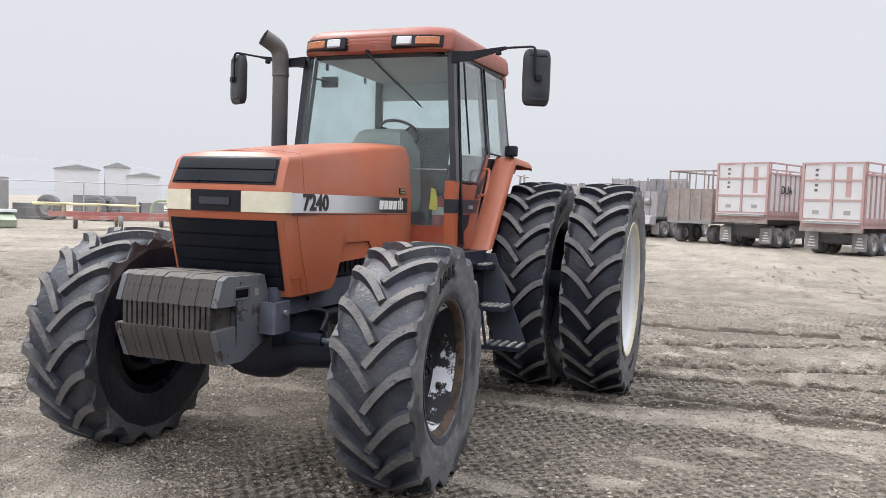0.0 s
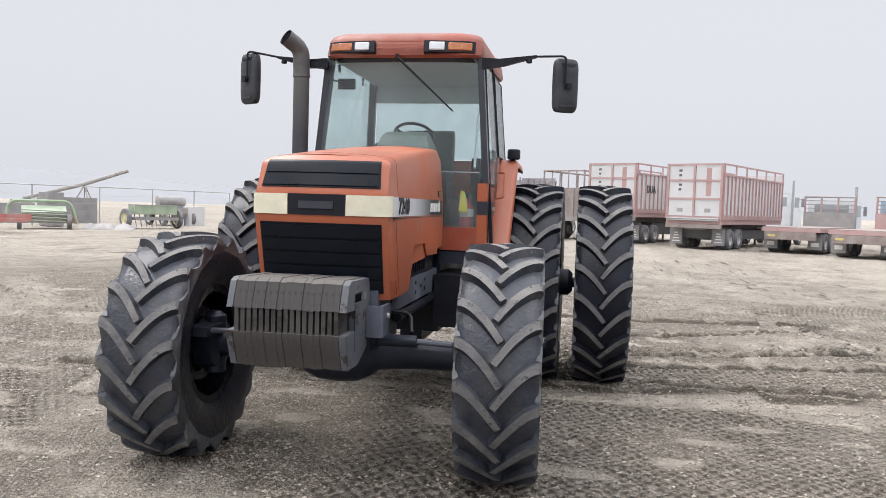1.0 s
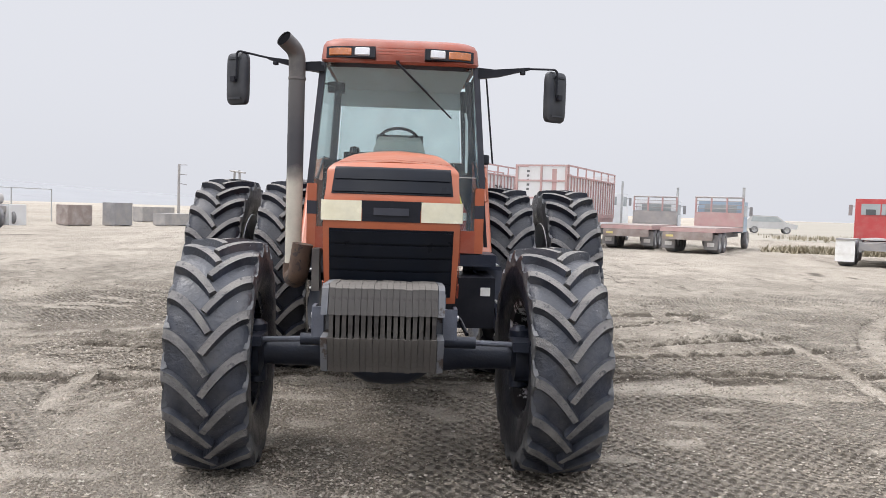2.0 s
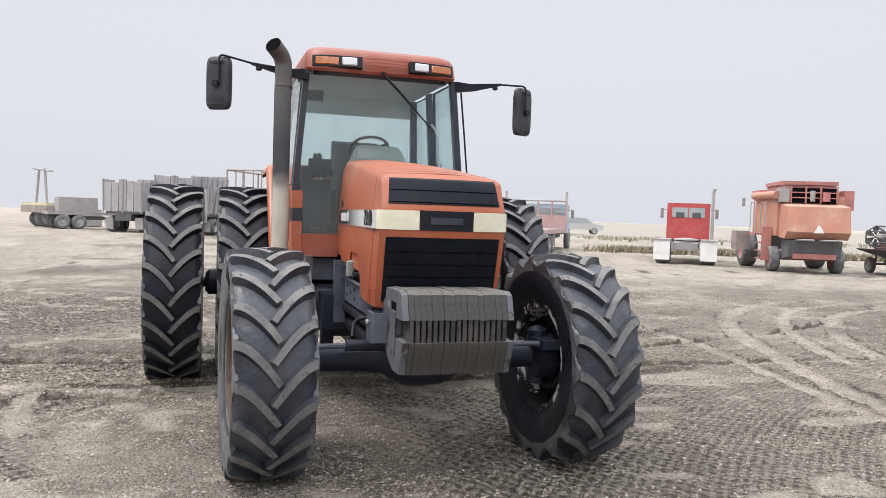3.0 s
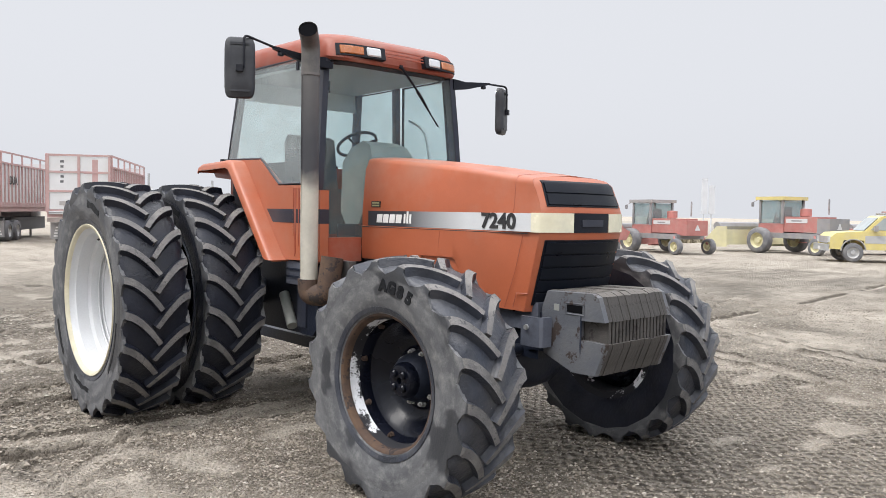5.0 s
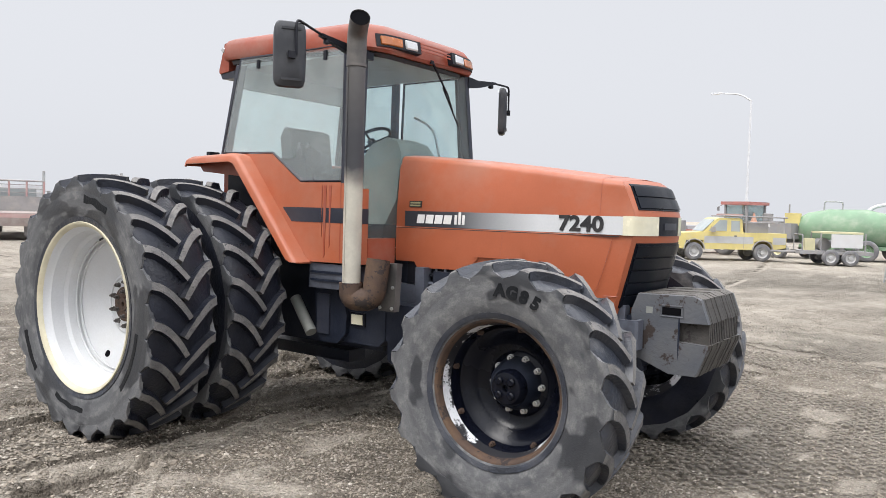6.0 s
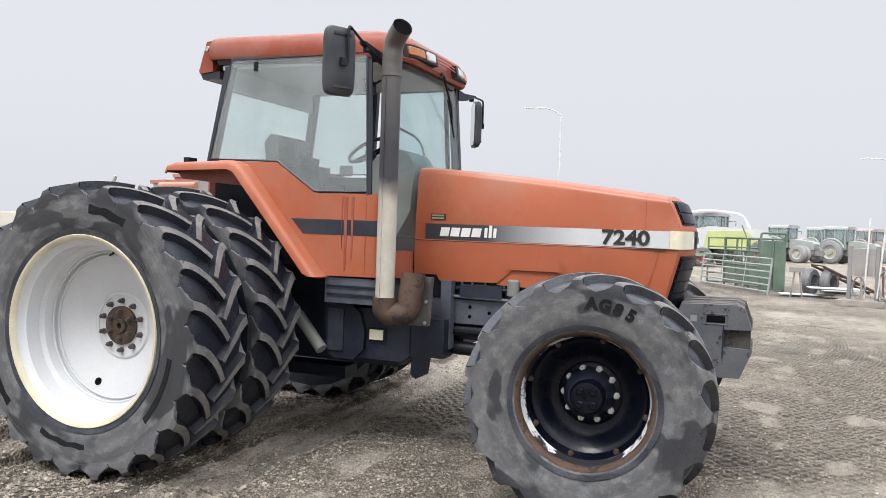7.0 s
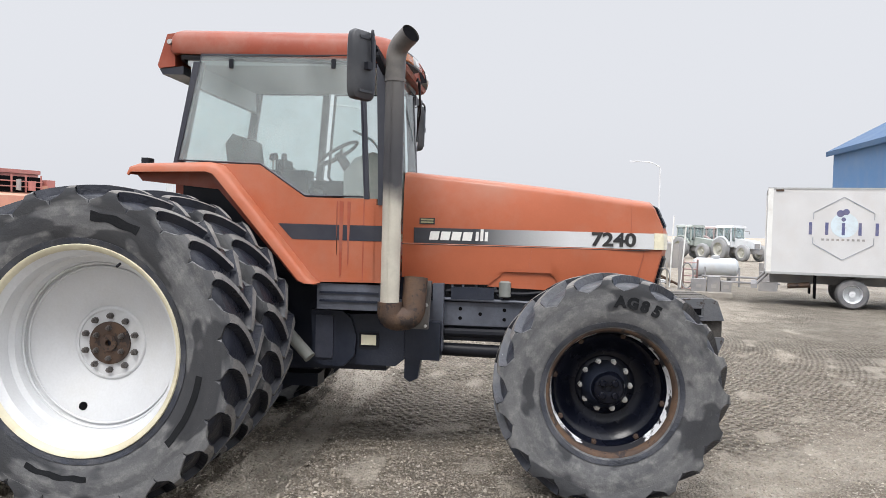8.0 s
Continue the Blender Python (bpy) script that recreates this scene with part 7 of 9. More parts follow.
flatbed(heading(9.75, 33.9, 32), 7.4, M_BLUECAB, "flatbed truck with an empty red-edged deck and a pale blue cab", M_PINKFRAME)


# red highway truck seen from behind
t = thing("semi_truck", heading(14.7, 27.7, 35), "red highway truck without trailer, white mudflaps", "truck", "trucks")
bx(t, "cab", M_REDTRUCK, -0.92, 0.92, 2.2, 4.0, 1.0, 2.62, 0.12, "red cab")
glass_pane = bx(t, "rear_glass", M_DARKGLASS, -0.70, 0.70, 2.18, 2.21, 1.98, 2.42, 0.02, "rear cab window in two halves")
bx(t, "glass_bar", M_REDTRUCK, -0.02, 0.02, 2.17, 2.2, 1.97, 2.43, 0.004)
for x in (-0.35, 0.35):
    bx(t, "head_rest", M_SEAT, x - 0.18, x + 0.18, 2.165, 2.178, 1.98, 2.20, 0.03, "dark seat top behind the glass")
bx(t, "hood", M_REDTRUCK, -0.75, 0.75, 4.0, 5.9, 0.9, 1.85, 0.15, "red hood")
bx(t, "frame", M_DARKSTEEL, -0.5, 0.5, -0.6, 5.6, 0.62, 0.90, 0.03)
part("fifth_wheel", lathe(BM(), [(0.98, 0.1), (1.0, 0.52), (1.06, 0.50), (1.10, 0.1)], 24, "z"), M_GREYSTEEL, t, "grey coupling plate", (0, 0.5, 0))
for sx in (-1, 1):
    bx(t, "mudflap", M_WHITE, sx * 0.93 - 0.33, sx * 0.93 + 0.33, -0.75, -0.73, 0.18, 0.98, 0.01, "large white mudflap")
    bx(t, "quarter_fender", M_GREYSTEEL, sx * 0.93 - 0.33, sx * 0.93 + 0.33, -0.78, 0.8, 0.985, 1.05, 0.02, "bright quarter fender")
    for y in (-0.1, 1.15):
        wheel(t, sx * 0.92, y, 0.49, 0.49, 0.55)
    wheel(t, sx * 0.95, 4.9, 0.49, 0.49, 0.3)
    bx(t, "mirror", M_DARKSTEEL, sx * 1.22 - 0.07, sx * 1.22 + 0.07, 3.7, 3.76, 1.95, 2.40, 0.02, "tall mirror")
    bar(t, "mirror_stay", M_GALV, [(sx * 0.9, 3.7, 2.35), (sx * 1.22, 3.73, 2.35)], 0.018)
    bx(t, "side_tank", M_GALV, sx * 0.82 - 0.22, sx * 0.82 + 0.22, 2.3, 3.6, 0.45, 0.95, 0.1, "bright fuel tank")
bar(t, "exhaust", M_GALV, bent([(1.02, 2.05, 0.95), (1.02, 2.05, 3.1), (1.08, 1.98, 3.3)], 0.15), 0.075, "bright exhaust pipe")


# combine seen from behind
def combine(at):
    # body colours hold the mist: lighter and less saturated
    t = thing("combine", at, "mist-pale red and orange combine harvester parked tail on", "combine", "harvesting machines")
    body = bx(t, "body", M_ORANGE, -1.35, 1.35, 0.3, 4.6, 1.55, 3.30, 0.06, "mist-pale orange body")
    part("tail_hood", soften(prism(BM(), [(0.3, 1.5), (0.3, 2.95), (-0.75, 2.80), (-0.95, 1.75), (-0.60, 1.45)], "x", -1.25, 1.25), 0.05, 2), M_ORANGE, t, "mist-pale orange straw hood")
    # solid dark block paints the shade inside the tail
    part("tail_opening", prism(BM(), [(0.6, 1.42), (-0.62, 1.40), (-0.45, 0.70), (0.6, 0.55)], "x", -1.05, 1.05), M_REELBLACK, t, "solid dark block for the shaded straw opening")
    bx(t, "bin", M_REDMACH, -1.05, 1.05, 0.5, 3.4, 3.31, 3.75, 0.04, "red grain bin")
    bx(t, "bin_rim", M_REDMACH, -1.12, 1.12, 0.45, 3.45, 3.76, 3.92, 0.03, "red bin extension")
    # black slab instead of depth: the bay's shade as colour
    eng = bx(t, "engine_bay", M_FLATBLACK, -0.85, 1.0, 0.22, 0.3, 2.98, 3.62, 0.01, "black slab for the shaded engine bay")
    for x in (-0.85, -0.25, 0.35, 1.0):
        bar(t, "bay_post", M_REDMACH, [(x, 0.20, 2.96), (x, 0.20, 3.7)], 0.04)
    for z in (3.2, 3.42):
        bar(t, "bay_rail", M_REDMACH, [(-0.9, 0.18, z), (1.05, 0.18, z)], 0.025)
    bar(t, "air_filter", M_GREYSTEEL, [(0.0, 0.12, 3.05), (0.0, 0.12, 3.5)], 0.10, "grey filter can", 12)
    bar(t, "tank", M_REDMACH, [(0.55, 0.12, 3.05), (0.55, 0.12, 3.45)], 0.15, "red can", 12)
    bx(t, "screen_box", M_GREYSTEEL, -1.35, -0.95, 0.05, 0.6, 3.0, 3.6, 0.05, "grey screen box")
    bar(t, "unload_auger", M_ORANGE, [(-1.45, 4.0, 3.35), (-1.40, 0.2, 3.3)], 0.17, "long unloading auger", 14)
    bx(t, "cab", M_DARKGLASS, -0.95, 0.95, 4.6, 6.1, 1.9, 3.5, 0.06, "tinted cab")
    bx(t, "cab_roof", M_REDMACH, -1.05, 1.05, 4.5, 6.3, 3.51, 3.68, 0.05)
    for sx in (-1, 1):
        wheel(t, sx * 1.30, 0.9, 0.55, 0.55, 0.42, M_REDMACH)
        wheel(t, sx * 1.55, 4.6, 0.82, 0.82, 0.65, M_REDMACH)
    bar(t, "rear_axle", M_REDMACH, [(-1.3, 0.9, 0.6), (1.3, 0.9, 0.6)], 0.10)
    bx(t, "spreader", M_REDMACH, -0.85, 0.85, -0.55, 0.2, 0.62, 0.84, 0.04, "red spreader")
    for x in (-0.45, 0.45):
        part("spreader_disc", lathe(BM(), [(1.38, 0.36), (1.42, 0.38), (1.46, 0.30)], 20, "z"), M_DARKSTEEL, t, "", (x, -0.72, 0.0))
    lad = bx(t, "ladder_platform", M_REDMACH, -2.05, -1.36, 1.2, 2.2, 1.55, 1.65, 0.02, "red side platform")
    for z in (0.5, 0.85, 1.2):
        bx(t, "ladder_step", M_REDMACH, -2.0, -1.6, 0.9, 1.15, z, z + 0.05, 0.01)
    bx(t, "side_panel", M_REDMACH, -1.78, -1.40, 0.85, 1.0, 0.45, 1.9, 0.02, "red ladder panel")
    for x in (-2.03, -1.6):
        bar(t, "hand_rail", M_GALV, bent([(x, 1.2, 1.6), (x, 1.2, 3.0), (x, 2.1, 3.0), (x, 2.1, 1.6)], 0.15), 0.022)
    bx(t, "mirror", M_DARKSTEEL, -1.72, -1.58, 5.3, 5.36, 2.9, 3.3, 0.02)
    bx(t, "wing", M_BROWNBOX, -2.55, -1.95, 2.4, 3.4, 0.85, 1.7, 0.05, "dark folded side part")
    part("slow_sign", prism(BM(), [(-0.2, 1.72), (0.2, 1.72), (0.03, 2.04), (-0.03, 2.04)], "y", -0.965, -0.955), M_WHITE, t, "white triangle sign", (0.0, 0.0, 0.0))
    bx(t, "lower_frame", M_REELBLACK, -0.9, 0.9, 0.3, 4.6, 0.95, 1.54, 0.05)
    for x in (1.37,):
        bx(t, "side_tank", M_REDMACH, x, x + 0.38, 0.4, 1.2, 2.7, 3.55, 0.12, "red side tank")
    return t


combine(heading(17.0, 23.1, 25) @ Matrix.Scale(0.88, 4))

# grain header on its cart
t = thing("grain_header", heading(20.85, 22.7, 106) @ Matrix.Scale(0.86, 4), "red grain header with black reel on a four-wheeled cart", "header", "harvesting machines")
part("trough", soften(prism(BM(), [(-1.25, 1.12), (-1.2, 1.06), (0.15, 0.66), (0.55, 0.75), (0.62, 1.55), (0.5, 1.62), (0.35, 0.95)], "x", -1.496, 1.496), 0.02, 1), M_REELBLACK, t, "dark cutting table")
bx(t, "back_beam", M_REDMACH, -1.496, 1.496, 0.63, 0.84, 1.30, 1.56, 0.04, "red back beam")
bx(t, "back_wall", M_REDMACH, -1.428, 1.428, 0.63, 0.70, 0.80, 1.295, 0.02, "red back wall")
for x in (-1.537, 1.537):
    part("end_shield", soften(prism(BM(), [(-0.55, 0.92), (0.1, 0.70), (0.95, 0.72), (1.3, 1.0), (1.1, 1.45), (0.35, 1.78), (0.1, 1.72), (-0.2, 1.3)], "x", x - 0.05, x + 0.05), 0.02, 1), M_REDMACH, t, "red end shield")
RC = (-0.42, 1.66)
for x in (-1.414, 1.414):
    ring = [(x, RC[0] + 0.50 * math.cos(a), RC[1] + 0.50 * math.sin(a)) for a in (2 * math.pi * (k + 0.5) / 6 for k in range(6))]
    end = part("reel_end", tube(BM(), ring, 0.04, 6, closed=True), M_REELBLACK, t, "black six-sided reel end")
    for k in range(6):
        a = 2 * math.pi * (k + 0.5) / 6
        da = 0.36
        fan = [(RC[0] + rr * math.cos(a + q), RC[1] + rr * math.sin(a + q)) for rr, q in ((0.10, -da), (0.44, -da), (0.49, 0), (0.44, da), (0.10, da))]
        part("reel_plate", prism(BM(), fan, "x", x - 0.012, x + 0.012), M_REELBLACK, end)
for k in range(6):
    a = 2 * math.pi * (k + 0.5) / 6
    cy_, cz_ = RC[0] + 0.50 * math.cos(a), RC[1] + 0.50 * math.sin(a)
    bat = bar(t, "reel_bat", M_REELBLACK, [(-1.414, cy_, cz_), (1.414, cy_, cz_)], 0.03)
    for j in range(20):
        x = -1.326 + 2.65 * j / 19
        part("reel_tine", tube(BM(), [(x, cy_, cz_), (x, cy_ - 0.06, cz_ - 0.2)], 0.008, 4), M_REELBLACK, bat)
bar(t, "reel_shaft", M_REELBLACK, [(-1.428, *RC), (1.428, *RC)], 0.06)
for x in (-0.9, -0.1, 0.7):
    part("reel_drum", lathe(BM(), [(-0.24, 0.05), (-0.18, 0.16), (0.18, 0.16), (0.24, 0.05)], 14), M_GREYSTEEL, t, "", (x, *RC))
for x in (-1.462, 1.462):
    bar(t, "reel_arm", M_REDMACH, [(x, 0.7, 1.55), (x, RC[0], RC[1])], 0.05, "red reel arm")
part("gear_case", soften(prism(BM(), [(0.84, 0.78), (1.5, 0.70), (1.75, 1.15), (1.3, 1.35), (0.84, 1.55)], "x", 0.2, 1.36), 0.05, 1), M_REDMACH, t, "red feeder housing")
bx(t, "cart_beam", M_REELBLACK, -1.564, 2.176, 0.1, 0.28, 0.45, 0.62, 0.02)
for x in (-1.156, 1.156):
    bar(t, "cart_axle", M_REELBLACK, [(x, -0.75, 0.42), (x, 0.95, 0.42)], 0.05)
    for y in (-0.75, 0.95):
        w = wheel(t, x, y, 0.36, 0.36, 0.2)
        w.rotation_euler = (0, 0, radians(90))
    for y in (-0.5, 0.6):
        bar(t, "cart_post", M_REELBLACK, [(x, y, 0.42), (x, y, 0.82)], 0.04)
bar(t, "tow_bar", M_REELBLACK, [(1.632, 0.2, 0.5), (2.448, 0.2, 0.12)], 0.06)


# self-propelled swathers
def swather(at, roof, body, head, label, rear_dark):
    t = thing("swather", at, label, "swather", "harvesting machines")
    for x in (-0.75, 0.75):
        bx(t, "side_pane", M_FARGLASS, x - 0.01, x + 0.01, 0.97, 2.13, 1.45, 2.55, 0, "pale side window")
    for y in (0.92, 2.18):
        bx(t, "end_pane", M_FARGLASS, -0.70, 0.70, y - 0.01, y + 0.01, 1.45, 2.55, 0, "pale window")
    bx(t, "seat_back", M_REELBLACK, -0.26, 0.26, 1.15, 1.27, 1.60, 2.25, 0.05, "dark seat")
    bx(t, "seat_base", M_REELBLACK, -0.26, 0.26, 1.28, 1.70, 1.446, 1.72, 0.05)
    bar(t, "steering_column", M_REELBLACK, [(0, 2.0, 1.44), (0, 1.85, 1.98)], 0.04)
    for sx in (-1, 1):
        for y in (0.92, 2.18):
            bx(t, "cab_post", M_DARKSTEEL, sx * 0.75 - 0.05, sx * 0.75 + 0.05, y - 0.05, y + 0.05, 1.42, 2.6, 0.01)
    bx(t, "cab_roof", roof, -0.88, 0.88, 0.75, 2.4, 2.58, 2.74, 0.05, "cab roof")
    bx(t, "cab_base", body, -0.78, 0.78, 0.85, 2.25, 1.0, 1.44, 0.03)
    bx(t, "engine_cover", body, -0.70, 0.70, -0.9, 0.84, 1.05, 1.78, 0.06, "engine cover")
    part("filter_can", lathe(BM(), [(1.78, 0.1), (1.8, 0.26), (2.15, 0.26), (2.18, 0.1)], 18, "z"), body, t, "round intake", (0.2, 0.35, 0))
    for k in range(5):
        bx(t, "cover_louvre", M_DARKSTEEL, 0.701, 0.712, -0.85 + k * 0.07, -0.82 + k * 0.07, 1.15, 1.7, 0)
    bx(t, "rear_screen", rear_dark, -0.72, 0.72, -1.55, -0.91, 0.95, 1.70, 0.06, "rear screen")
    for sx in (-1, 1):
        bx(t, "label_band", M_WHITEPANEL, *sorted((sx * 0.702, sx * 0.716)), -0.4, 0.75, 1.48, 1.68, 0.0, "pale band with plain bars")
        bx(t, "label_bar", M_DARKSTEEL, *sorted((sx * 0.716, sx * 0.720)), -0.1, 0.45, 1.55, 1.61, 0.0, "plain dark bar")
    bx(t, "frame", M_DARKSTEEL, -0.95, 0.95, -1.1, 2.0, 0.75, 1.0, 0.04)
    part("slow_sign", prism(BM(), [(-0.18, 1.2), (0.18, 1.2), (0.03, 1.47), (-0.03, 1.47)], "y", -1.565, -1.555), M_WHITEPANEL, t, "faded warning triangle")
    for sx in (-1, 1):
        wheel(t, sx * 1.35, 1.7, 0.62, 0.62, 0.45, M_PALEYELLOW)
        wheel(t, sx * 1.15, -1.25, 0.40, 0.40, 0.28, M_PALEYELLOW)
        bar(t, "caster_leg", body, [(sx * 1.15, -1.25, 0.4), (sx * 1.0, -1.0, 0.9)], 0.05)
        bar(t, "axle", M_DARKSTEEL, [(sx * 0.6, 1.7, 0.75), (sx * 1.3, 1.7, 0.65)], 0.09)
    for k in range(3):
        bx(t, "ladder_step", body, 0.85, 1.25, 1.0 + 0.0 * k, 1.2, 0.5 + k * 0.28, 0.54 + k * 0.28, 0.01)
    bar(t, "hand_rail", M_DARKSTEEL, bent([(1.0, 2.1, 1.1), (1.0, 2.1, 1.9), (1.0, 2.6, 1.9), (1.0, 2.6, 1.1)], 0.15), 0.022)
    bx(t, "mirror", M_DARKSTEEL, -1.18, -1.02, 2.35, 2.4, 2.25, 2.45, 0.02)
    bar(t, "mirror_stay", M_DARKSTEEL, [(-0.8, 2.3, 2.6), (-1.1, 2.38, 2.45)], 0.018)
    bar(t, "exhaust", M_DARKSTEEL, [(0.55, -0.6, 1.9), (0.55, -0.6, 2.65)], 0.04)
    part("header", soften(prism(BM(), [(2.9, 0.35), (3.9, 0.30), (4.0, 0.55), (3.6, 1.0), (3.0, 1.1)], "x", -2.3, 2.3), 0.04, 1), head, t, "cutting header")
    for x in (-2.28, 2.28):
        part("header_end", prism(BM(), [(2.85, 0.25), (4.2, 0.2), (4.2, 0.6), (3.5, 1.25), (2.9, 1.25)], "x", x - 0.03, x + 0.03), head, t)
    bar(t, "header_reel", M_DARKSTEEL, [(-2.2, 3.6, 1.25), (2.2, 3.6, 1.25)], 0.22, "dark reel", 8)
    for x in (-0.7, 0.7):
        bar(t, "lift_arm", body, [(x, 1.8, 0.85), (x, 3.0, 0.7)], 0.07)
    return t


swather(heading(24.7, 20.7, 12) @ Matrix.Scale(0.90, 4), M_GREYSTEEL, M_REDMACH, M_REDMACH, "mist-pale red swather with a pale cab roof", M_REDMACH)
swather(heading(30.5, 17.1, 12), M_YELLOWP, M_REDMACH, M_PALEYELLOW, "red and yellow swather with a yellow cab roof", M_DARKSTEEL)
swather(heading(33.5, 12.0, 20), M_REDMACH, M_DARKSTEEL, M_REDMACH, "dark swather with a red cab roof", M_DARKSTEEL)

# road sign and street lamps, far off
t = thing("road_sign", heading(45.2, 31.0, 35), "tall pale double road sign seen edge on", "sign")
for x in (-0.30, 0.28):
    bx(t, "sign_panel", M_FARSTEEL, x - 0.22, x + 0.22, -0.03, 0.03, 1.9, 4.5 - 0.5 * (x > 0), 0.01, "pale sign panel")
    bar(t, "sign_post", M_FARSTEEL, [(x, 0.06, 0), (x, 0.06, 4.4 - 0.5 * (x > 0))], 0.05)


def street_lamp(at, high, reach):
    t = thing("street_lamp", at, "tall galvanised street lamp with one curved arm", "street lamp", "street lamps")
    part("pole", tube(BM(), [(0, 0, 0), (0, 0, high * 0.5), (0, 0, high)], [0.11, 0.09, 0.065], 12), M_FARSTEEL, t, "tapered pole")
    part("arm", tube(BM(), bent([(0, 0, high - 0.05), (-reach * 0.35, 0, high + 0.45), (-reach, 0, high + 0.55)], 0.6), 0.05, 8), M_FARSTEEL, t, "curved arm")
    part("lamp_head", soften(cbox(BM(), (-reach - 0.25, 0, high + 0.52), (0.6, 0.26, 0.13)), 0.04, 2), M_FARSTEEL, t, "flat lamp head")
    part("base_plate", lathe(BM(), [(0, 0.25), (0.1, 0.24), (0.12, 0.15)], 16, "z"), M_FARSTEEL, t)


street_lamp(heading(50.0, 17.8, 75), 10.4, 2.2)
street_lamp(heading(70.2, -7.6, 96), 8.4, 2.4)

# distant car
t = thing("suv", heading(30.5, 70.0, 110, 0.35), "grey car parked on the road bank", "car")
part("body", soften(prism(BM(), [(-2.2, 0.45), (2.2, 0.45), (2.25, 0.85), (1.3, 1.05), (0.5, 1.62), (-1.7, 1.66), (-2.2, 1.05)], "x", -0.9, 0.9), 0.10, 2), M_SILVER, t, "grey car body")
part("side_glass", prism(BM(), [(-1.75, 1.08), (1.0, 1.08), (0.45, 1.52), (-1.6, 1.55)], "x", -0.91, 0.91), M_DARKGLASS, t, "dark side windows")
for x in (-0.8, 0.8):
    for y in (-1.4, 1.35):
        wheel(t, x, y, 0.34, 0.34, 0.24)


# --- pickup with a ladder rack, and its trailer
def pickup(at):
    t = thing("pickup", at, "yellow and silver pickup truck with a ladder rack", "pickup")
    side = [(-2.45, 0.62), (-2.45, 1.24), (-0.62, 1.24), (-0.58, 1.26), (1.05, 1.24), (2.15, 1.16), (2.36, 0.98), (2.40, 0.52), (1.98, 0.50), (1.88, 0.86), (1.52, 0.92), (1.16, 0.86), (1.06, 0.50),
            (-0.98, 0.50), (-1.08, 0.86), (-1.44, 0.92), (-1.80, 0.86), (-1.90, 0.52)]
    part("body", soften(prism(BM(), side, "x", -0.92, 0.92), 0.025, 1), M_YELLOWP, t, "yellow body")
    for sx in (-1, 1):
        xa, xb = sorted((sx * 0.918, sx * 0.928))
        for ya, yb in ((-2.42, -1.86), (-1.02, 1.10)):
            bx(t, "side_band", M_SILVER, xa, xb, ya, yb, 0.76, 1.06, 0.0, "silver side band")
        bx(t, "door_gap", M_GREYSTEEL, *sorted((sx * 0.919, sx * 0.929)), -0.615, -0.60, 0.55, 1.22, 0.0)
        for y in (-1.44, 1.52):
            wheel(t, sx * 0.80, y, 0.385, 0.385, 0.27, M_SILVER)
            part("wheel_arch", tube(BM(), [(sx * 0.925, y + 0.45 * math.cos(a), 0.46 + 0.45 * math.sin(a)) for a in (math.pi * k / 10 for k in range(11))], 0.028, 6), M_GREYSTEEL, t)
        bx(t, "door_handle", M_REELBLACK, *sorted((sx * 0.921, sx * 0.945)), -0.30, -0.18, 1.06, 1.11, 0.01)
    part("cab", soften(prism(BM(), [(-0.62, 1.22), (-0.55, 1.80), (-0.40, 1.86), (0.40, 1.86), (0.55, 1.80), (1.10, 1.22)], "x", -0.80, 0.80, 1.0), 0.06, 2), M_YELLOWP, t, "yellow cab")
    part("windscreen", prism(BM(), [(0.60, 1.78), (1.11, 1.26), (1.13, 1.26), (0.62, 1.79)], "x", -0.70, 0.70), M_DARKGLASS, t, "tinted windscreen")
    for sx in (-1, 1):
        for poly in ([(0.10, 1.28), (0.10, 1.75), (0.42, 1.76), (0.90, 1.28)], [(-0.08, 1.28), (-0.08, 1.75), (-0.44, 1.73), (-0.48, 1.28)]):
            part("side_glass", prism(BM(), poly, "x", sx * 0.78, sx * 0.815), M_DARKGLASS, t, "dark side window")
        bx(t, "door_mirror", M_DARKSTEEL, *sorted((sx * 0.93, sx * 1.12)), 0.70, 0.82, 1.24, 1.46, 0.03)
        bar(t, "rack_side", M_DARKSTEEL, [(sx * 0.85, -2.5, 1.92), (sx * 0.85, 0.2, 1.95)], 0.03, "black rack rail")
        bar(t, "rack_rail", M_DARKSTEEL, [(sx * 0.85, -2.45, 1.68), (sx * 0.85, -0.6, 1.68)], 0.022)
        for y in (-2.35, -0.7):
            bar(t, "rack_post", M_DARKSTEEL, [(sx * 0.85, y, 1.22), (sx * 0.85, y, 1.92)], 0.03)
    for y in (-2.45, -0.7, 0.2):
        bar(t, "rack_bar", M_DARKSTEEL, [(-0.85, y, 1.94), (0.85, y, 1.94)], 0.03)
    bx(t, "grille", M_GREYSTEEL, -0.62, 0.62, 2.385, 2.42, 0.74, 1.02, 0.02, "bright grille")
    for x in (-0.76, 0.76):
        bx(t, "headlamp", M_WHITELENS, x - 0.12, x + 0.12, 2.36, 2.415, 0.78, 1.02, 0.02)
    bx(t, "bumper", M_GALV, -0.92, 0.92, 2.41, 2.55, 0.44, 0.70, 0.05, "chrome bumper")
    bx(t, "rear_bumper", M_GALV, -0.90, 0.90, -2.60, -2.46, 0.48, 0.64, 0.03, "bright rear bumper")
    bx(t, "plate", M_WHITE, -0.18, 0.18, 2.551, 2.56, 0.48, 0.60, 0.0, "plain white plate")
    bx(t, "tool_chest", M_DARKSTEEL, -0.75, 0.75, -1.7, -0.75, 1.15, 1.72, 0.03, "dark box in the bed")
    bx(t, "load", M_PINKFRAME, -0.5, 0.4, -0.7, 0.15, 1.972, 2.04, 0.02, "red ladder on the rack")
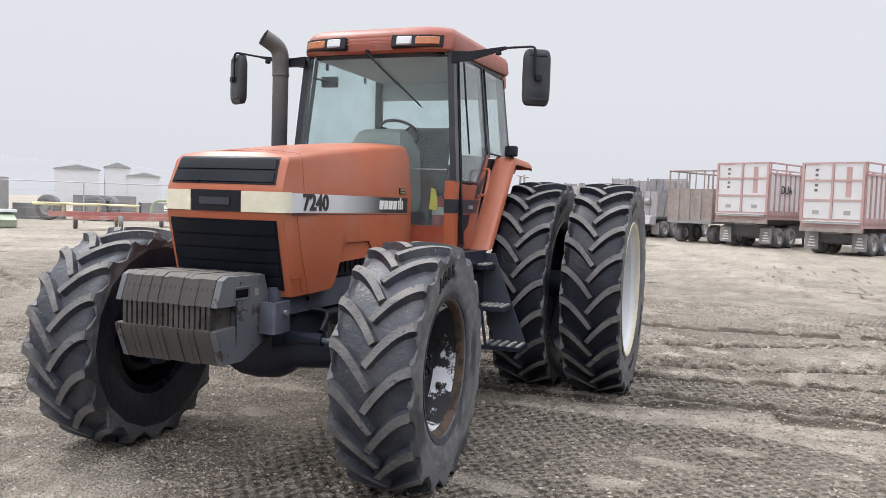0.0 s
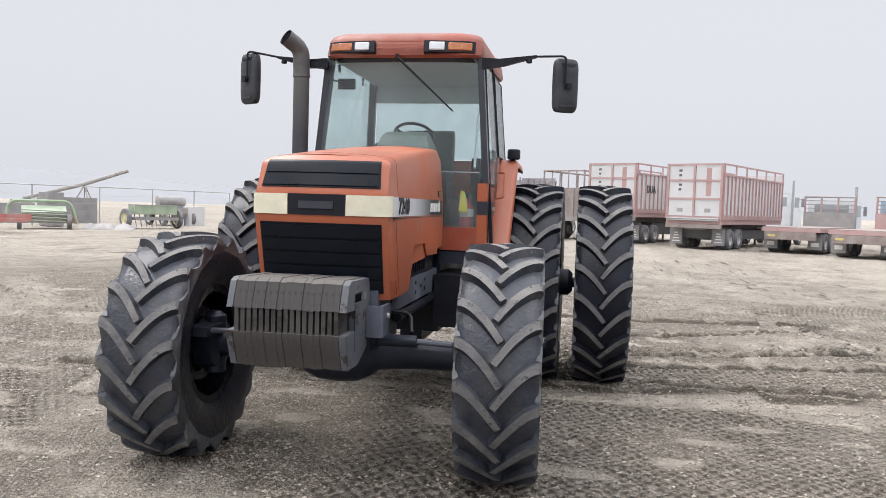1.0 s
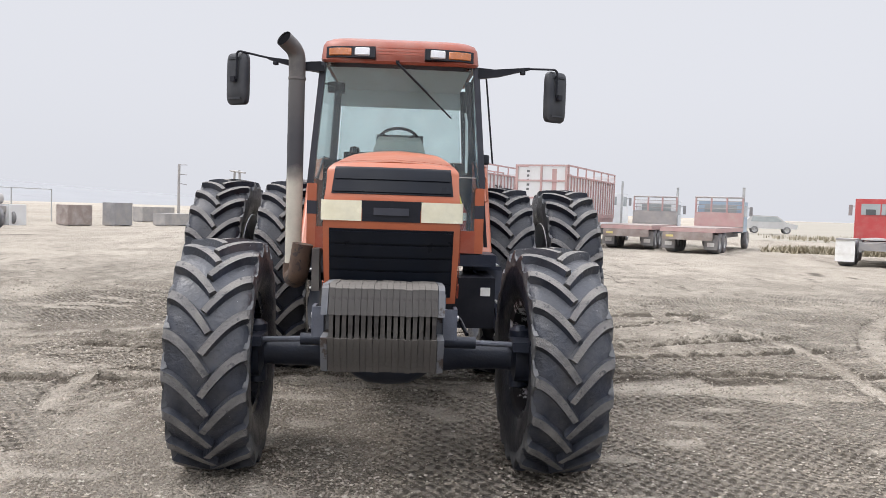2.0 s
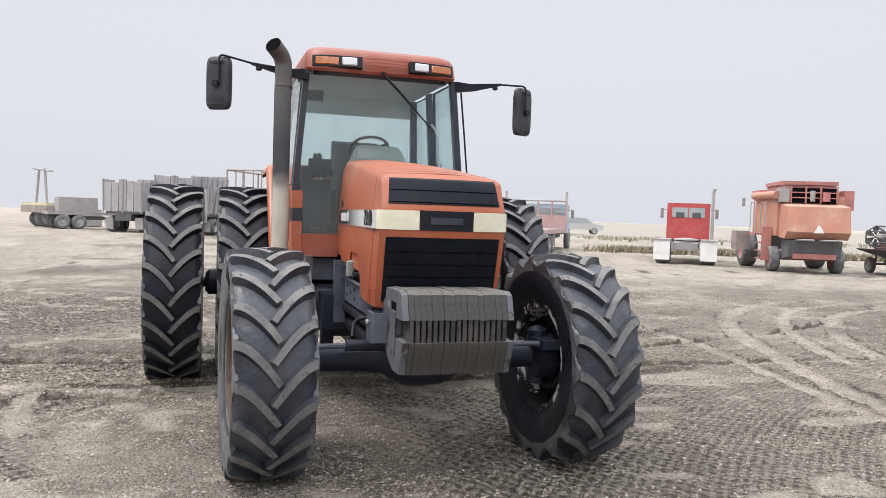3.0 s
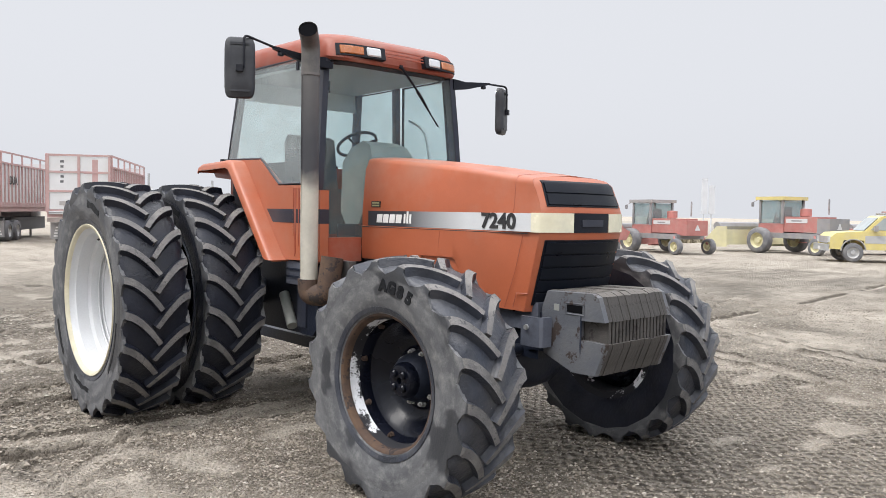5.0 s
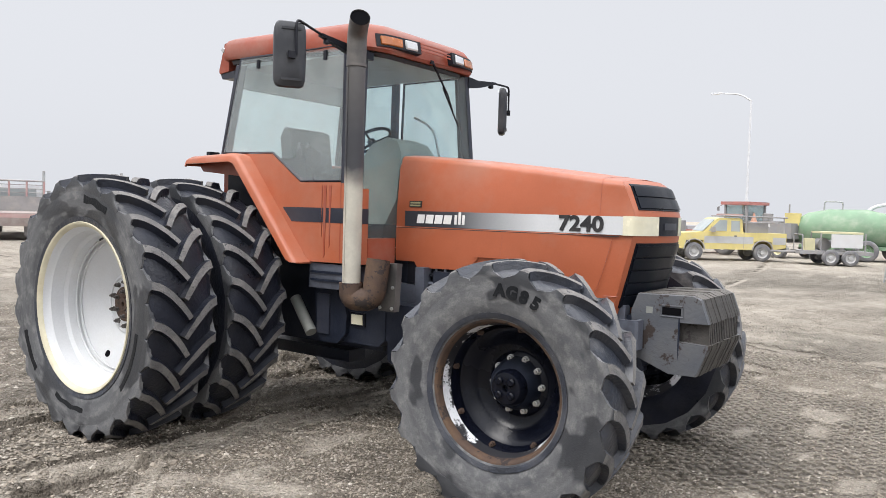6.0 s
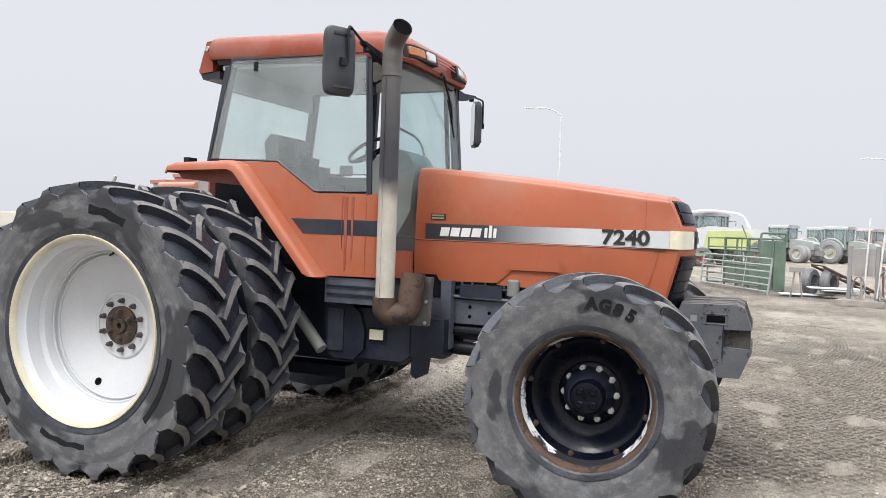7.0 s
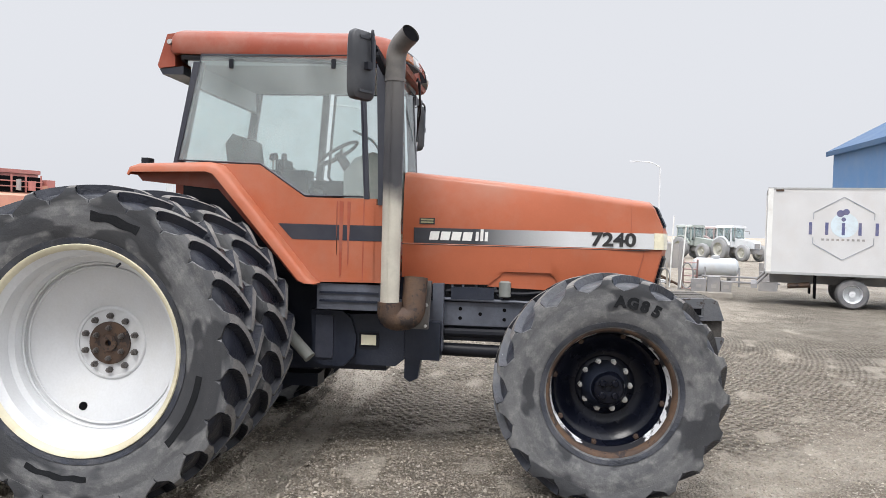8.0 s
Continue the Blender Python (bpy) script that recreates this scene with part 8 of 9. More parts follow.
    part("cone", lathe(BM(), [(1.72, 0.16), (1.74, 0.13), (2.1, 0.03)], 12, "z"), M_ORANGE, t, "orange cone", (0.3, -1.5, 0))
    return t


pickup(heading(27.2, 12.5, -37))
t = thing("utility_trailer", heading(28.3, 8.3, -25), "small two-axle trailer with tank and white panel", "trailer")
bx(t, "bed", M_DARKSTEEL, -0.85, 0.85, -1.4, 1.4, 0.45, 0.60, 0.02, "dark trailer bed")
for x in (-0.95, 0.95):
    for y in (-0.5, 0.25):
        wheel(t, x, y, 0.33, 0.33, 0.2)
bx(t, "white_panel", M_WHITEPANEL, -0.8, -0.75, -1.0, 0.2, 0.75, 1.3, 0.01, "white panel")
bx(t, "yellow_top", M_PALEYELLOW, -0.8, 0.8, -1.0, 0.6, 1.32, 1.40, 0.02, "pale yellow lid")
for x, y in ((-0.78, -1.1), (0.78, -1.1), (-0.78, 0.6), (0.78, 0.6)):
    bar(t, "post", M_DARKSTEEL, [(x, y, 0.6), (x, y, 1.35)], 0.03)
bx(t, "pump_box", M_PALEYELLOW, -0.5, -0.1, 0.75, 1.15, 0.601, 1.1, 0.04, "pale yellow pump box")
bar(t, "water_tank", M_DARKSTEEL, [(-0.3, 0.35, 0.86), (0.5, 0.35, 0.86)], 0.26, "dark round tank", 14)
bar(t, "front_rail", M_DARKSTEEL, bent([(-0.75, 1.3, 0.6), (-0.75, 1.3, 1.25), (0.75, 1.3, 1.25), (0.75, 1.3, 0.6)], 0.08), 0.03)
bar(t, "tow_bar", M_DARKSTEEL, [(0, 1.4, 0.5), (0, 2.4, 0.5)], 0.05)

# big green tank spreader
t = thing("slurry_tanker", heading(33.6, 8.4, 172), "large green tank on a trailer with yellow fittings", "tanker")
part("tank", lathe(BM(), [(-2.3, 0.1), (-2.25, 0.55), (-1.9, 0.80), (-1.0, 0.98), (0.6, 1.0), (1.5, 0.80), (2.0, 0.45), (2.05, 0.1)], 32, "y"), M_GREEN, t, "green tank", (0, 0, 1.45))
bx(t, "frame", M_GREEN, -0.7, 0.7, -2.2, 2.6, 0.55, 0.72, 0.03)
for x in (-0.9, 0.9):
    for y in (-0.7, 0.7):
        wheel(t, x, y, 0.5, 0.5, 0.4, M_GREEN)
bx(t, "yellow_pump", M_YELLOWP, -0.4, 0.5, -2.9, -2.2, 1.6, 2.2, 0.08, "yellow pump")
bar(t, "tow_bar", M_GREEN, [(0, 2.4, 0.6), (0, 3.6, 0.6)], 0.09)
for x in (-0.3, 0.3):
    bar(t, "top_rail", M_GALV, bent([(x, -1.2, 2.35), (x, -1.2, 2.8), (x, -0.4, 2.8), (x, -0.4, 2.4)], 0.1), 0.025)


# far tyres and rims: haze painted in as grey
M_FARTYRE = surface("mist_pale_tyre", (0.27, 0.272, 0.275), 0.9, 0, 0.12, 2, 40, 0.1, (0.34, 0.335, 0.325), 0.25)
M_FARRIM = surface("mist_pale_rim", (0.46, 0.455, 0.40), 0.7, 0, 0.1, 2, 40, 0.0, (0.44, 0.43, 0.40), 0.2)


def far_tractor(at, body, label, dual=False):
    t = thing("tractor", at, label, "tractor", "tractors in a row")
    part("hood", soften(prism(BM(), [(0.9, 1.05), (2.9, 1.0), (2.95, 1.45), (2.8, 1.62), (0.9, 1.80)], "x", -0.38, 0.38), 0.08, 2), body, t, "engine hood")
    bx(t, "grille", M_DARKSTEEL, -0.26, 0.26, 2.951, 2.97, 1.05, 1.42, 0.01, "dark grille")
    for x in (-0.70, 0.70):
        bx(t, "side_pane", M_FARGLASS, x - 0.01, x + 0.01, -0.66, 0.76, 1.55, 2.62, 0, "pale side window")
    for y in (-0.72, 0.82):
        bx(t, "end_pane", M_FARGLASS, -0.66, 0.66, y - 0.01, y + 0.01, 1.55, 2.62, 0, "pale window")
    for sx in (-1, 1):
        for y in (-0.72, 0.05, 0.82):
            bx(t, "cab_post", body, sx * 0.70 - 0.045, sx * 0.70 + 0.045, y - 0.045, y + 0.045, 1.5, 2.66, 0.01)
    bx(t, "seat", M_DARKSTEEL, -0.25, 0.25, -0.45, -0.30, 1.55, 2.20, 0.05, "dark seat")
    part("cab_roof", soften(prism(BM(), [(-0.80, 2.64), (0.80, 2.64), (0.74, 2.80), (0.55, 2.86), (-0.55, 2.86), (-0.74, 2.80)], "y", -0.85, 0.98), 0.04, 1), body, t, "cab roof")
    bx(t, "frame", M_DARKSTEEL, -0.30, 0.30, -0.9, 2.9, 0.65, 1.0, 0.05)
    bx(t, "cab_base", body, -0.68, 0.68, -0.8, 0.85, 1.10, 1.54, 0.05)
    bx(t, "front_weight", M_DARKSTEEL, -0.3, 0.3, 2.98, 3.25, 0.6, 0.95, 0.04)
    for sx in (-1, 1):
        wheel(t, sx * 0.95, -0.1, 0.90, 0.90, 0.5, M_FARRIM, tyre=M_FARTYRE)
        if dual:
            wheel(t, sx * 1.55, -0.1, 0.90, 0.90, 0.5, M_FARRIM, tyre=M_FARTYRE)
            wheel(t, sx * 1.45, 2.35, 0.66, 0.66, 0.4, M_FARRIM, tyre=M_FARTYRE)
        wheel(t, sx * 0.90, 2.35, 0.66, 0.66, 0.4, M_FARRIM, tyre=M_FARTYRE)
        part("fender", tube(BM(), [(sx * 0.9, -0.1 + 1.0 * math.cos(a), 0.9 + 1.0 * math.sin(a)) for a in (radians(20 + 14 * k) for k in range(9))], 0.09, 6), body, t)
        bar(t, "mirror_stay", M_DARKSTEEL, [(sx * 0.7, 0.85, 2.4), (sx * 1.1, 0.95, 2.4), (sx * 1.1, 0.95, 2.15)], 0.03)
    bar(t, "axle", M_DARKSTEEL, [(-0.9, 2.35, 0.66), (0.9, 2.35, 0.66)], 0.09)
    bar(t, "exhaust", M_DARKSTEEL, [(0.45, 0.95, 1.7), (0.45, 0.95, 2.75)], 0.05)
    return t


# far tractor paint, paled to hold the haze
M_MISTGREEN = surface("mist_pale_green", (0.36, 0.40, 0.375), 0.7, 0, 0.12, 2, 60, 0.05, (0.42, 0.42, 0.40), 0.25)
M_MISTRED = surface("mist_pale_red", (0.46, 0.36, 0.35), 0.7, 0, 0.12, 2, 60, 0.05, (0.44, 0.42, 0.40), 0.25)
far_tractor(heading(35.5, 5.9, 110), M_DARKSTEEL, "grey-green tractor in front of the tanker")
for x, y, az, m_, lab, two in ((49.2, 1.93, 215, M_MISTGREEN, "mist-pale green tractor with dual wheels", True), (57.1, -0.9, 225, M_MISTGREEN, "mist-pale green tractor with dual wheels", True),
                               (49.0, -1.5, 210, M_MISTGREEN, "mist-pale green tractor facing the yard", False), (56.7, -4.2, 230, M_MISTRED, "mist-pale red tractor among others in a row", False),
                               (50.3, -6.8, 235, M_MISTGREEN, "mist-pale green tractor with pale wheels", False), (55.9, -9.5, 225, M_MISTRED, "mist-pale red tractor among others in a row", False),
                               (47.8, -9.1, 240, M_WHITECAB, "pale tractor beside scrap", False)):
    far_tractor(heading(x, y, az) @ Matrix.Scale(0.86, 4), m_, lab, two)

# forage harvester with its white spout
t = thing("forage_harvester", heading(34.6, 4.4, 175), "white and lime forage harvester with an arched spout", "harvester", "harvesting machines")
part("body", soften(prism(BM(), [(-2.4, 0.95), (-2.4, 1.9), (-1.4, 2.1), (1.0, 2.0), (1.7, 1.5), (1.7, 0.9)], "x", -0.95, 0.95), 0.10, 2), M_FARSTEEL, t, "white body")
for sx in (-1, 1):
    part("side_panel", soften(prism(BM(), [(-1.7, 0.95), (-1.5, 1.85), (0.4, 1.9), (0.9, 1.3), (0.6, 0.95)], "x", sx * 0.96, sx * 1.0), 0.015, 1), M_LIME, t, "lime side panel")
    wheel(t, sx * 1.05, 1.2, 0.75, 0.75, 0.5, M_REDMACH)
    wheel(t, sx * 1.0, -1.7, 0.5, 0.5, 0.4, M_REDMACH)
part("spout", tube(BM(), bent([(0, 0.6, 2.0), (0, 0.2, 2.75), (0, -1.6, 2.95), (0, -3.2, 2.6), (0, -3.6, 2.2)], 0.7, 6), 0.085, 10), M_FARSTEEL, t, "arched pale spout")

# steel gates and a green cattle chute
def gate(at, w, h, mat, label):
    t = thing("stock_gate", at, label, "gate", "stock gates")
    for x in (0.0, w):
        bar(t, "gate_post", mat, [(x, 0, 0.02), (x, 0, h)], 0.03)
    for k in range(6):
        z = 0.12 + (h - 0.14) * k / 5
        bar(t, "gate_rail", mat, [(0, 0, z), (w, 0, z)], 0.024)
    for f in (0.33, 0.67):
        bx(t, "gate_stay", mat, w * f - 0.02, w * f + 0.02, -0.03, -0.026, 0.1, h, 0)
    return t


gate(pose(18.54, 5.08, 0, -6, 0, 211.5), 3.9, 1.08, M_GALV, "grey tubular steel gate leaning on the chute")
M_CHUTE = surface("dusty_dark_green_paint", (0.115, 0.175, 0.125), 0.6, 0, 0.15, 1.5, 60, 0.05, (0.25, 0.26, 0.22), 0.2)
t = thing("cattle_chute", heading(18.25, 3.5, 242), "dark green steel cattle chute with barred sides", "chute")
for x in (-0.38, 0.38):
    for y in (-1.1, -0.3, 0.5, 1.2):
        bar(t, "frame_post", M_CHUTE, [(x, y, 0), (x, y, 1.62)], 0.035)
    for z in (0.15, 0.75, 1.2, 1.6):
        bar(t, "side_rail", M_CHUTE, [(x, -1.1, z), (x, 1.2, z)], 0.03)
    for k in range(12):
        y = -1.0 + k * 0.18
        bar(t, "side_bar", M_CHUTE, [(x, y, 0.75), (x, y, 1.2)], 0.014)
    bx(t, "side_sheet", M_CHUTE, x - 0.012, x + 0.012, -1.05, 1.15, 0.15, 0.72, 0.004, "green side sheet")
for x0, x1 in ((-0.40, -0.03), (0.03, 0.40)):
    bx(t, "head_gate", M_CHUTE, x0, x1, 1.22, 1.28, 0.05, 1.55, 0.02, "solid green gate leaf")
bar(t, "top_bar", M_CHUTE, bent([(-0.4, 1.25, 1.5), (-0.4, 1.25, 1.78), (0.4, 1.25, 1.78), (0.4, 1.25, 1.5)], 0.08), 0.035)
bar(t, "lever", M_CHUTE, [(0.42, 0.6, 1.4), (0.55, 0.3, 2.0)], 0.022)
gate(heading(19.1, 4.9, 100), 1.6, 1.6, M_CHUTE, "dark green tubular gate beside the chute")

# scrap heap: pale sheets, rusty ramp, stand, hoses
t = thing("pump_stand", heading(15.3, 2.3, 90), "small pale pump stand with two legs", "stand")
for x in (-0.15, 0.15):
    bar(t, "leg", M_GREYSTEEL, [(x, 0, 0), (x * 0.4, 0, 0.75)], 0.025)
part("pump_head", soften(cbox(BM(), (0, 0, 0.78), (0.42, 0.14, 0.14)), 0.03), M_GREYSTEEL, t)
t = thing("scrap_sheets", heading(15.8, 1.6, 80), "pile of bent pale metal sheets", "scrap")
for k in range(6):
    a = random.uniform(-0.25, 0.25)
    part("sheet_metal", soften(cbox(BM(), (random.uniform(-0.5, 0.5), random.uniform(-0.3, 0.3), 0.03 + k * 0.05), (random.uniform(0.7, 1.4), random.uniform(0.3, 0.6), 0.025), Matrix.Rotation(a, 4, "Z") @ Matrix.Rotation(a * 0.4, 4, "X")), 0.005, 1),
         M_WHITECAB if k % 2 else M_GALV, t, "bent sheet")
for x, y in ((17.0, 1.75), (16.9, 1.25)):
    t = thing("old_tyre", (x, y, 0), "worn tyre lying in the scrap", "tyre", "old tyres")
    w = part("tyre_ring", lathe(BM(), [(0.0, 0.22), (0.0, 0.36), (0.05, 0.40), (0.2, 0.40), (0.25, 0.36), (0.25, 0.22)], 24, "x", True), M_TYRE2, t, "", pose(0, 0, 0.38, 0, 0, 60))
t = thing("loading_ramp", pose(17.4, 0.9, 0, 0, 0, 15), "rusty slatted loading ramp", "ramp")
for x in (-0.5, 0.5):
    bar(t, "ramp_rail", M_RUST, [(x, -0.9, 0.05), (x, 0.8, 0.85)], 0.04)
for k in range(8):
    f = k / 7
    bx(t, "ramp_slat", M_RUST, -0.5, 0.5, -0.85 + 1.6 * f, -0.77 + 1.6 * f, 0.10 + 0.75 * f, 0.13 + 0.75 * f, 0)
t = thing("control_panel", heading(14.0, 0.8, 105), "grey electrical panel between two black posts on a pallet", "control panel")
bx(t, "panel_box", M_GREYSTEEL, -0.27, 0.27, -0.06, 0.06, 0.75, 1.45, 0.02, "pale grey panel")
for x in (-0.32, 0.32):
    bx(t, "panel_post", M_DARKSTEEL, x - 0.045, x + 0.045, -0.06, 0.06, 0.02, 1.52, 0.01, "black post")
bar(t, "white_pole", M_WHITE, [(0.05, -0.12, 0.2), (0.12, -0.12, 2.25)], 0.022)
bar(t, "white_pole", M_WHITE, [(0.35, -0.10, 0.2), (0.46, -0.10, 2.0)], 0.022)
bar(t, "loose_board", M_WOODGREY, [(0.02, -0.2, 0.05), (-0.05, -0.1, 0.9)], 0.03)
for k in range(4):
    part("cable_coil", tube(BM(), [(0.52 + 0.17 * math.cos(a), -0.1 + 0.05 * k, 0.55 + 0.36 * math.sin(a)) for a in (2 * math.pi * j / 20 for j in range(20))], 0.022, 6, closed=True), M_DARKSTEEL, t, "coiled black hose")
    part("cable_coil", tube(BM(), [(-0.08 + 0.14 * math.cos(a), -0.16 + 0.03 * k, 0.45 + 0.28 * math.sin(a)) for a in (2 * math.pi * j / 20 for j in range(20))], 0.016, 6, closed=True), M_DARKSTEEL, t, "coiled black hose")


def pallet(at):
    t = thing("pallet", at, "grey weathered wooden pallet on the gravel", "pallet", "pallets")
    for k in range(7):
        bx(t, "board", M_WOODGREY, -0.6, 0.6, -0.5 + k * 0.155, -0.40 + k * 0.155, 0.11, 0.135, 0)
    for y in (-0.48, 0, 0.46):
        bx(t, "runner", M_WOODGREY, -0.6, 0.6, y - 0.04, y + 0.04, 0.0, 0.109, 0)
    return t


pallet(heading(13.9, 0.75, 105))
pallet(heading(13.55, -0.25, 100))
t = thing("battery_crate", heading(13.7, -0.35, 100, 0.136), "dark boxes stacked on a pallet", "crate")
for x, w_, h_ in ((-0.35, 0.4, 0.34), (0.05, 0.34, 0.42), (0.38, 0.28, 0.3)):
    bx(t, "dark_box", M_DARKSTEEL, x - w_ / 2, x + w_ / 2, -0.25, 0.2, 0, h_, 0.02, "dark box")
    bx(t, "box_label", M_GREYSTEEL, x - 0.07, x + 0.07, -0.256, -0.25, 0.1, 0.2, 0, "pale plain sticker")
t = thing("ladder", pose(15.0, 0.0, 0, 0, 0, 80), "rusty red steps leaning on the scrap", "ladder")
for x in (-0.2, 0.2):
    bar(t, "ladder_rail", M_PINKFRAME, [(x, 0, 0), (x, 0.55, 1.0)], 0.03)
for k in range(5):
    f = (k + 0.5) / 5
    bar(t, "rung", M_PINKFRAME, [(-0.2, 0.55 * f, f), (0.2, 0.55 * f, f)], 0.02)
M_PALETANK = surface("dull_blue_grey_tank", (0.46, 0.48, 0.50), 0.55, 0, 0.08, 2, 50, 0.05, (0.42, 0.40, 0.38), 0.25)
t = thing("white_tank", heading(21.5, -2.2, 0), "long pale fuel tank lying on blocks", "tank")
part("tank_shell", lathe(BM(), [(-0.85, 0.05), (-0.80, 0.28), (-0.70, 0.36), (0.70, 0.36), (0.80, 0.28), (0.85, 0.05)], 24, "y"), M_PALETANK, t, "pale tank", (0, 0, 0.5))
for y in (-0.6, 0.6):
    bx(t, "tank_block", M_DARKSTEEL, -0.35, 0.35, y - 0.08, y + 0.08, 0, 0.16, 0.01)
part("tank_cap", lathe(BM(), [(0.84, 0.16), (0.94, 0.16), (0.96, 0.05)], 14, "z"), M_PALETANK, t)
t = thing("pipe_rack", heading(18.0, -2.2, 5), "low dark rack with pipes", "rack")
for z in (0.15, 0.32):
    bar(t, "pipe", M_DARKSTEEL, [(0, -1.3, z), (0, 1.2, z + 0.02)], 0.035)
for y in (-1.2, 0.0, 1.1):
    bar(t, "rack_post", M_DARKSTEEL, [(0, y, 0), (0, y, 0.65)], 0.03)
t = thing("fuel_drum", (16.5, -2.7, 0), "grey steel drum with clutter on top", "drum")
part("drum_shell", lathe(BM(), [(0, 0.28), (0.3, 0.28), (0.31, 0.295), (0.33, 0.28), (0.6, 0.28), (0.61, 0.295), (0.63, 0.28), (0.88, 0.28), (0.89, 0.2)], 22, "z"), M_GREYSTEEL, t)

# box truck
t = thing("box_truck", heading(12.31, -1.41, 195), "white box truck with a blue and grey hexagon mark", "box truck")
L_, Wd = 5.4, 1.2
bx(t, "box", M_WHITEPANEL, -Wd, Wd, 0.0, L_, 0.85, 2.92, 0.02, "white cargo box")
bx(t, "box_sill", M_GALV, -Wd - 0.01, Wd + 0.01, -0.02, L_, 0.80, 0.86, 0.006, "bright lower rail")
bx(t, "top_rail", M_GALV, -Wd - 0.01, Wd + 0.01, -0.02, L_, 2.90, 2.945, 0.006, "bright upper rail")
for sx in (-1, 1):
    xa, xb = sorted((sx * Wd, sx * (Wd + 0.012)))
    bx(t, "rear_corner", M_WHITE, xa, xb, -0.02, 0.10, 0.85, 2.92, 0.004, "white corner post")
    bx(t, "marker_lamp", M_RUST, *sorted((sx * (Wd + 0.01), sx * (Wd + 0.02))), 0.16, 0.34, 2.85, 2.90, 0.004, "dark marker lamp")
    wheel(t, sx * 0.88, 1.95, 0.37, 0.37, 0.5, M_WHITECAB)
    bx(t, "mudflap", M_FLATBLACK, *sorted((sx * 0.70, sx * 1.15)), 1.10, 1.14, 0.22, 0.80, 0.01, "black mudflap")
    wheel(t, sx * 0.95, 6.0, 0.37, 0.37, 0.25, M_WHITECAB)
bx(t, "frame", M_DARKSTEEL, -0.45, 0.45, 0.1, 6.6, 0.55, 0.80, 0.02)
bx(t, "rear_bumper", M_DARKSTEEL, -1.1, 1.1, -0.35, -0.20, 0.42, 0.52, 0.02, "dark rear step")
for x in (-0.9, 0.9):
    bar(t, "bumper_stay", M_DARKSTEEL, [(x, -0.28, 0.45), (x, 0.05, 0.80)], 0.03)
bar(t, "exhaust_pipe", M_RUST, [(1.0, 0.5, 0.50), (1.0, 1.0, 0.55)], 0.07)
bx(t, "cab", M_WHITECAB, -1.0, 1.0, L_ + 0.15, L_ + 1.9, 0.5, 2.2, 0.12, "white cab")
M_NAVY = surface("navy_print", (0.10, 0.11, 0.24), 0.5, 0, 0.05)
M_PALEBLUE = surface("pale_blue_print", (0.62, 0.72, 0.78), 0.5, 0, 0.05)
hx = Wd + 0.004
cy, cz, R_ = 1.68, 1.96, 0.76
M_SLATE = surface("slate_print", (0.30, 0.33, 0.38), 0.5, 0, 0.05)
corner = [(cy + R_ * math.sin(radians(60 * k)), cz + R_ * math.cos(radians(60 * k))) for k in range(6)]
for k in range(6):
    (ya, za), (yb, zb) = corner[k], corner[(k + 1) % 6]
    if k in (1, 4):
        for f0, f1 in ((0.0, 0.22), (0.78, 1.0)):
            part("hexagon_line", tube(BM(), [(hx, ya + (yb - ya) * f0, za + (zb - za) * f0), (hx, ya + (yb - ya) * f1, za + (zb - za) * f1)], 0.011, 4), M_SLATE, t, "slate line of the mark")
    else:
        part("hexagon_line", tube(BM(), [(hx, ya, za), (hx, yb, zb)], 0.011, 4), M_SLATE, t, "slate line of the mark")
for i, k in enumerate((-2, -1, 0, 1, 2)):
    y = cy + k * 0.36
    part("mark_bar", box(BM(), Wd, Wd + 0.006, y - 0.035, y + 0.035, cz - 0.16, cz + 0.14), M_NAVY, t, "plain navy bar in place of a letter")
part("mark_blot", lathe(BM(), [(Wd, 0.30), (Wd + 0.003, 0.30), (Wd + 0.003, 0.01)], 24), M_PALEBLUE, t, "pale blue blot", (0, cy + 0.02, cz + 0.08))
for dy, dz, r in ((-0.07, 0.36, 0.085), (0.05, 0.40, 0.075), (0.0, 0.22, 0.05)):
    part("mark_dot", lathe(BM(), [(Wd, r), (Wd + 0.007, r), (Wd + 0.007, 0.005)], 18), M_NAVY, t, "navy dot", (0, cy + dy, cz + dz))
for k in range(9):
    y = cy - 0.44 + k * 0.11
    part("small_bar", box(BM(), Wd, Wd + 0.005, y - 0.03, y + 0.03, cz - 0.30, cz - 0.25), M_GREYSTEEL, t, "small pale bar")

# blue building
M_BLUETRIM = surface("dark_blue_roof_sheet", (0.045, 0.105, 0.21), 0.6, 0, 0.06, 0.6, 30, 0.03, (0.1, 0.15, 0.22), 0.1)
t = thing("blue_building", heading(33.3, -10.6, 180), "tall blue metal-clad building with a low gable", "building")
prof_b = [(0, 0), (0, 6.15), (11, 12.2), (22, 6.15), (22, 0)]
part("wall", prism(BM(), [(p[0], p[1]) for p in prof_b], "x", 0.0, 24.0), M_BLUEWALL, t, "blue ribbed wall")
for k in range(70):
    y = 0.15 + k * 0.315
    zt_ = 6.1 + (y if y < 11 else 22 - y) * 0.55
    bx(t, "wall_rib", M_BLUEWALL, -0.04, -0.001, y, y + 0.09, 0.0, zt_, 0)
part("roof_trim", prism(BM(), [(-0.3, 5.95), (-0.3, 6.2), (11, 12.45), (22.3, 6.2), (22.3, 5.95), (11, 12.2)], "x", -0.25, 24.25), M_BLUETRIM, t, "dark blue roof edge")

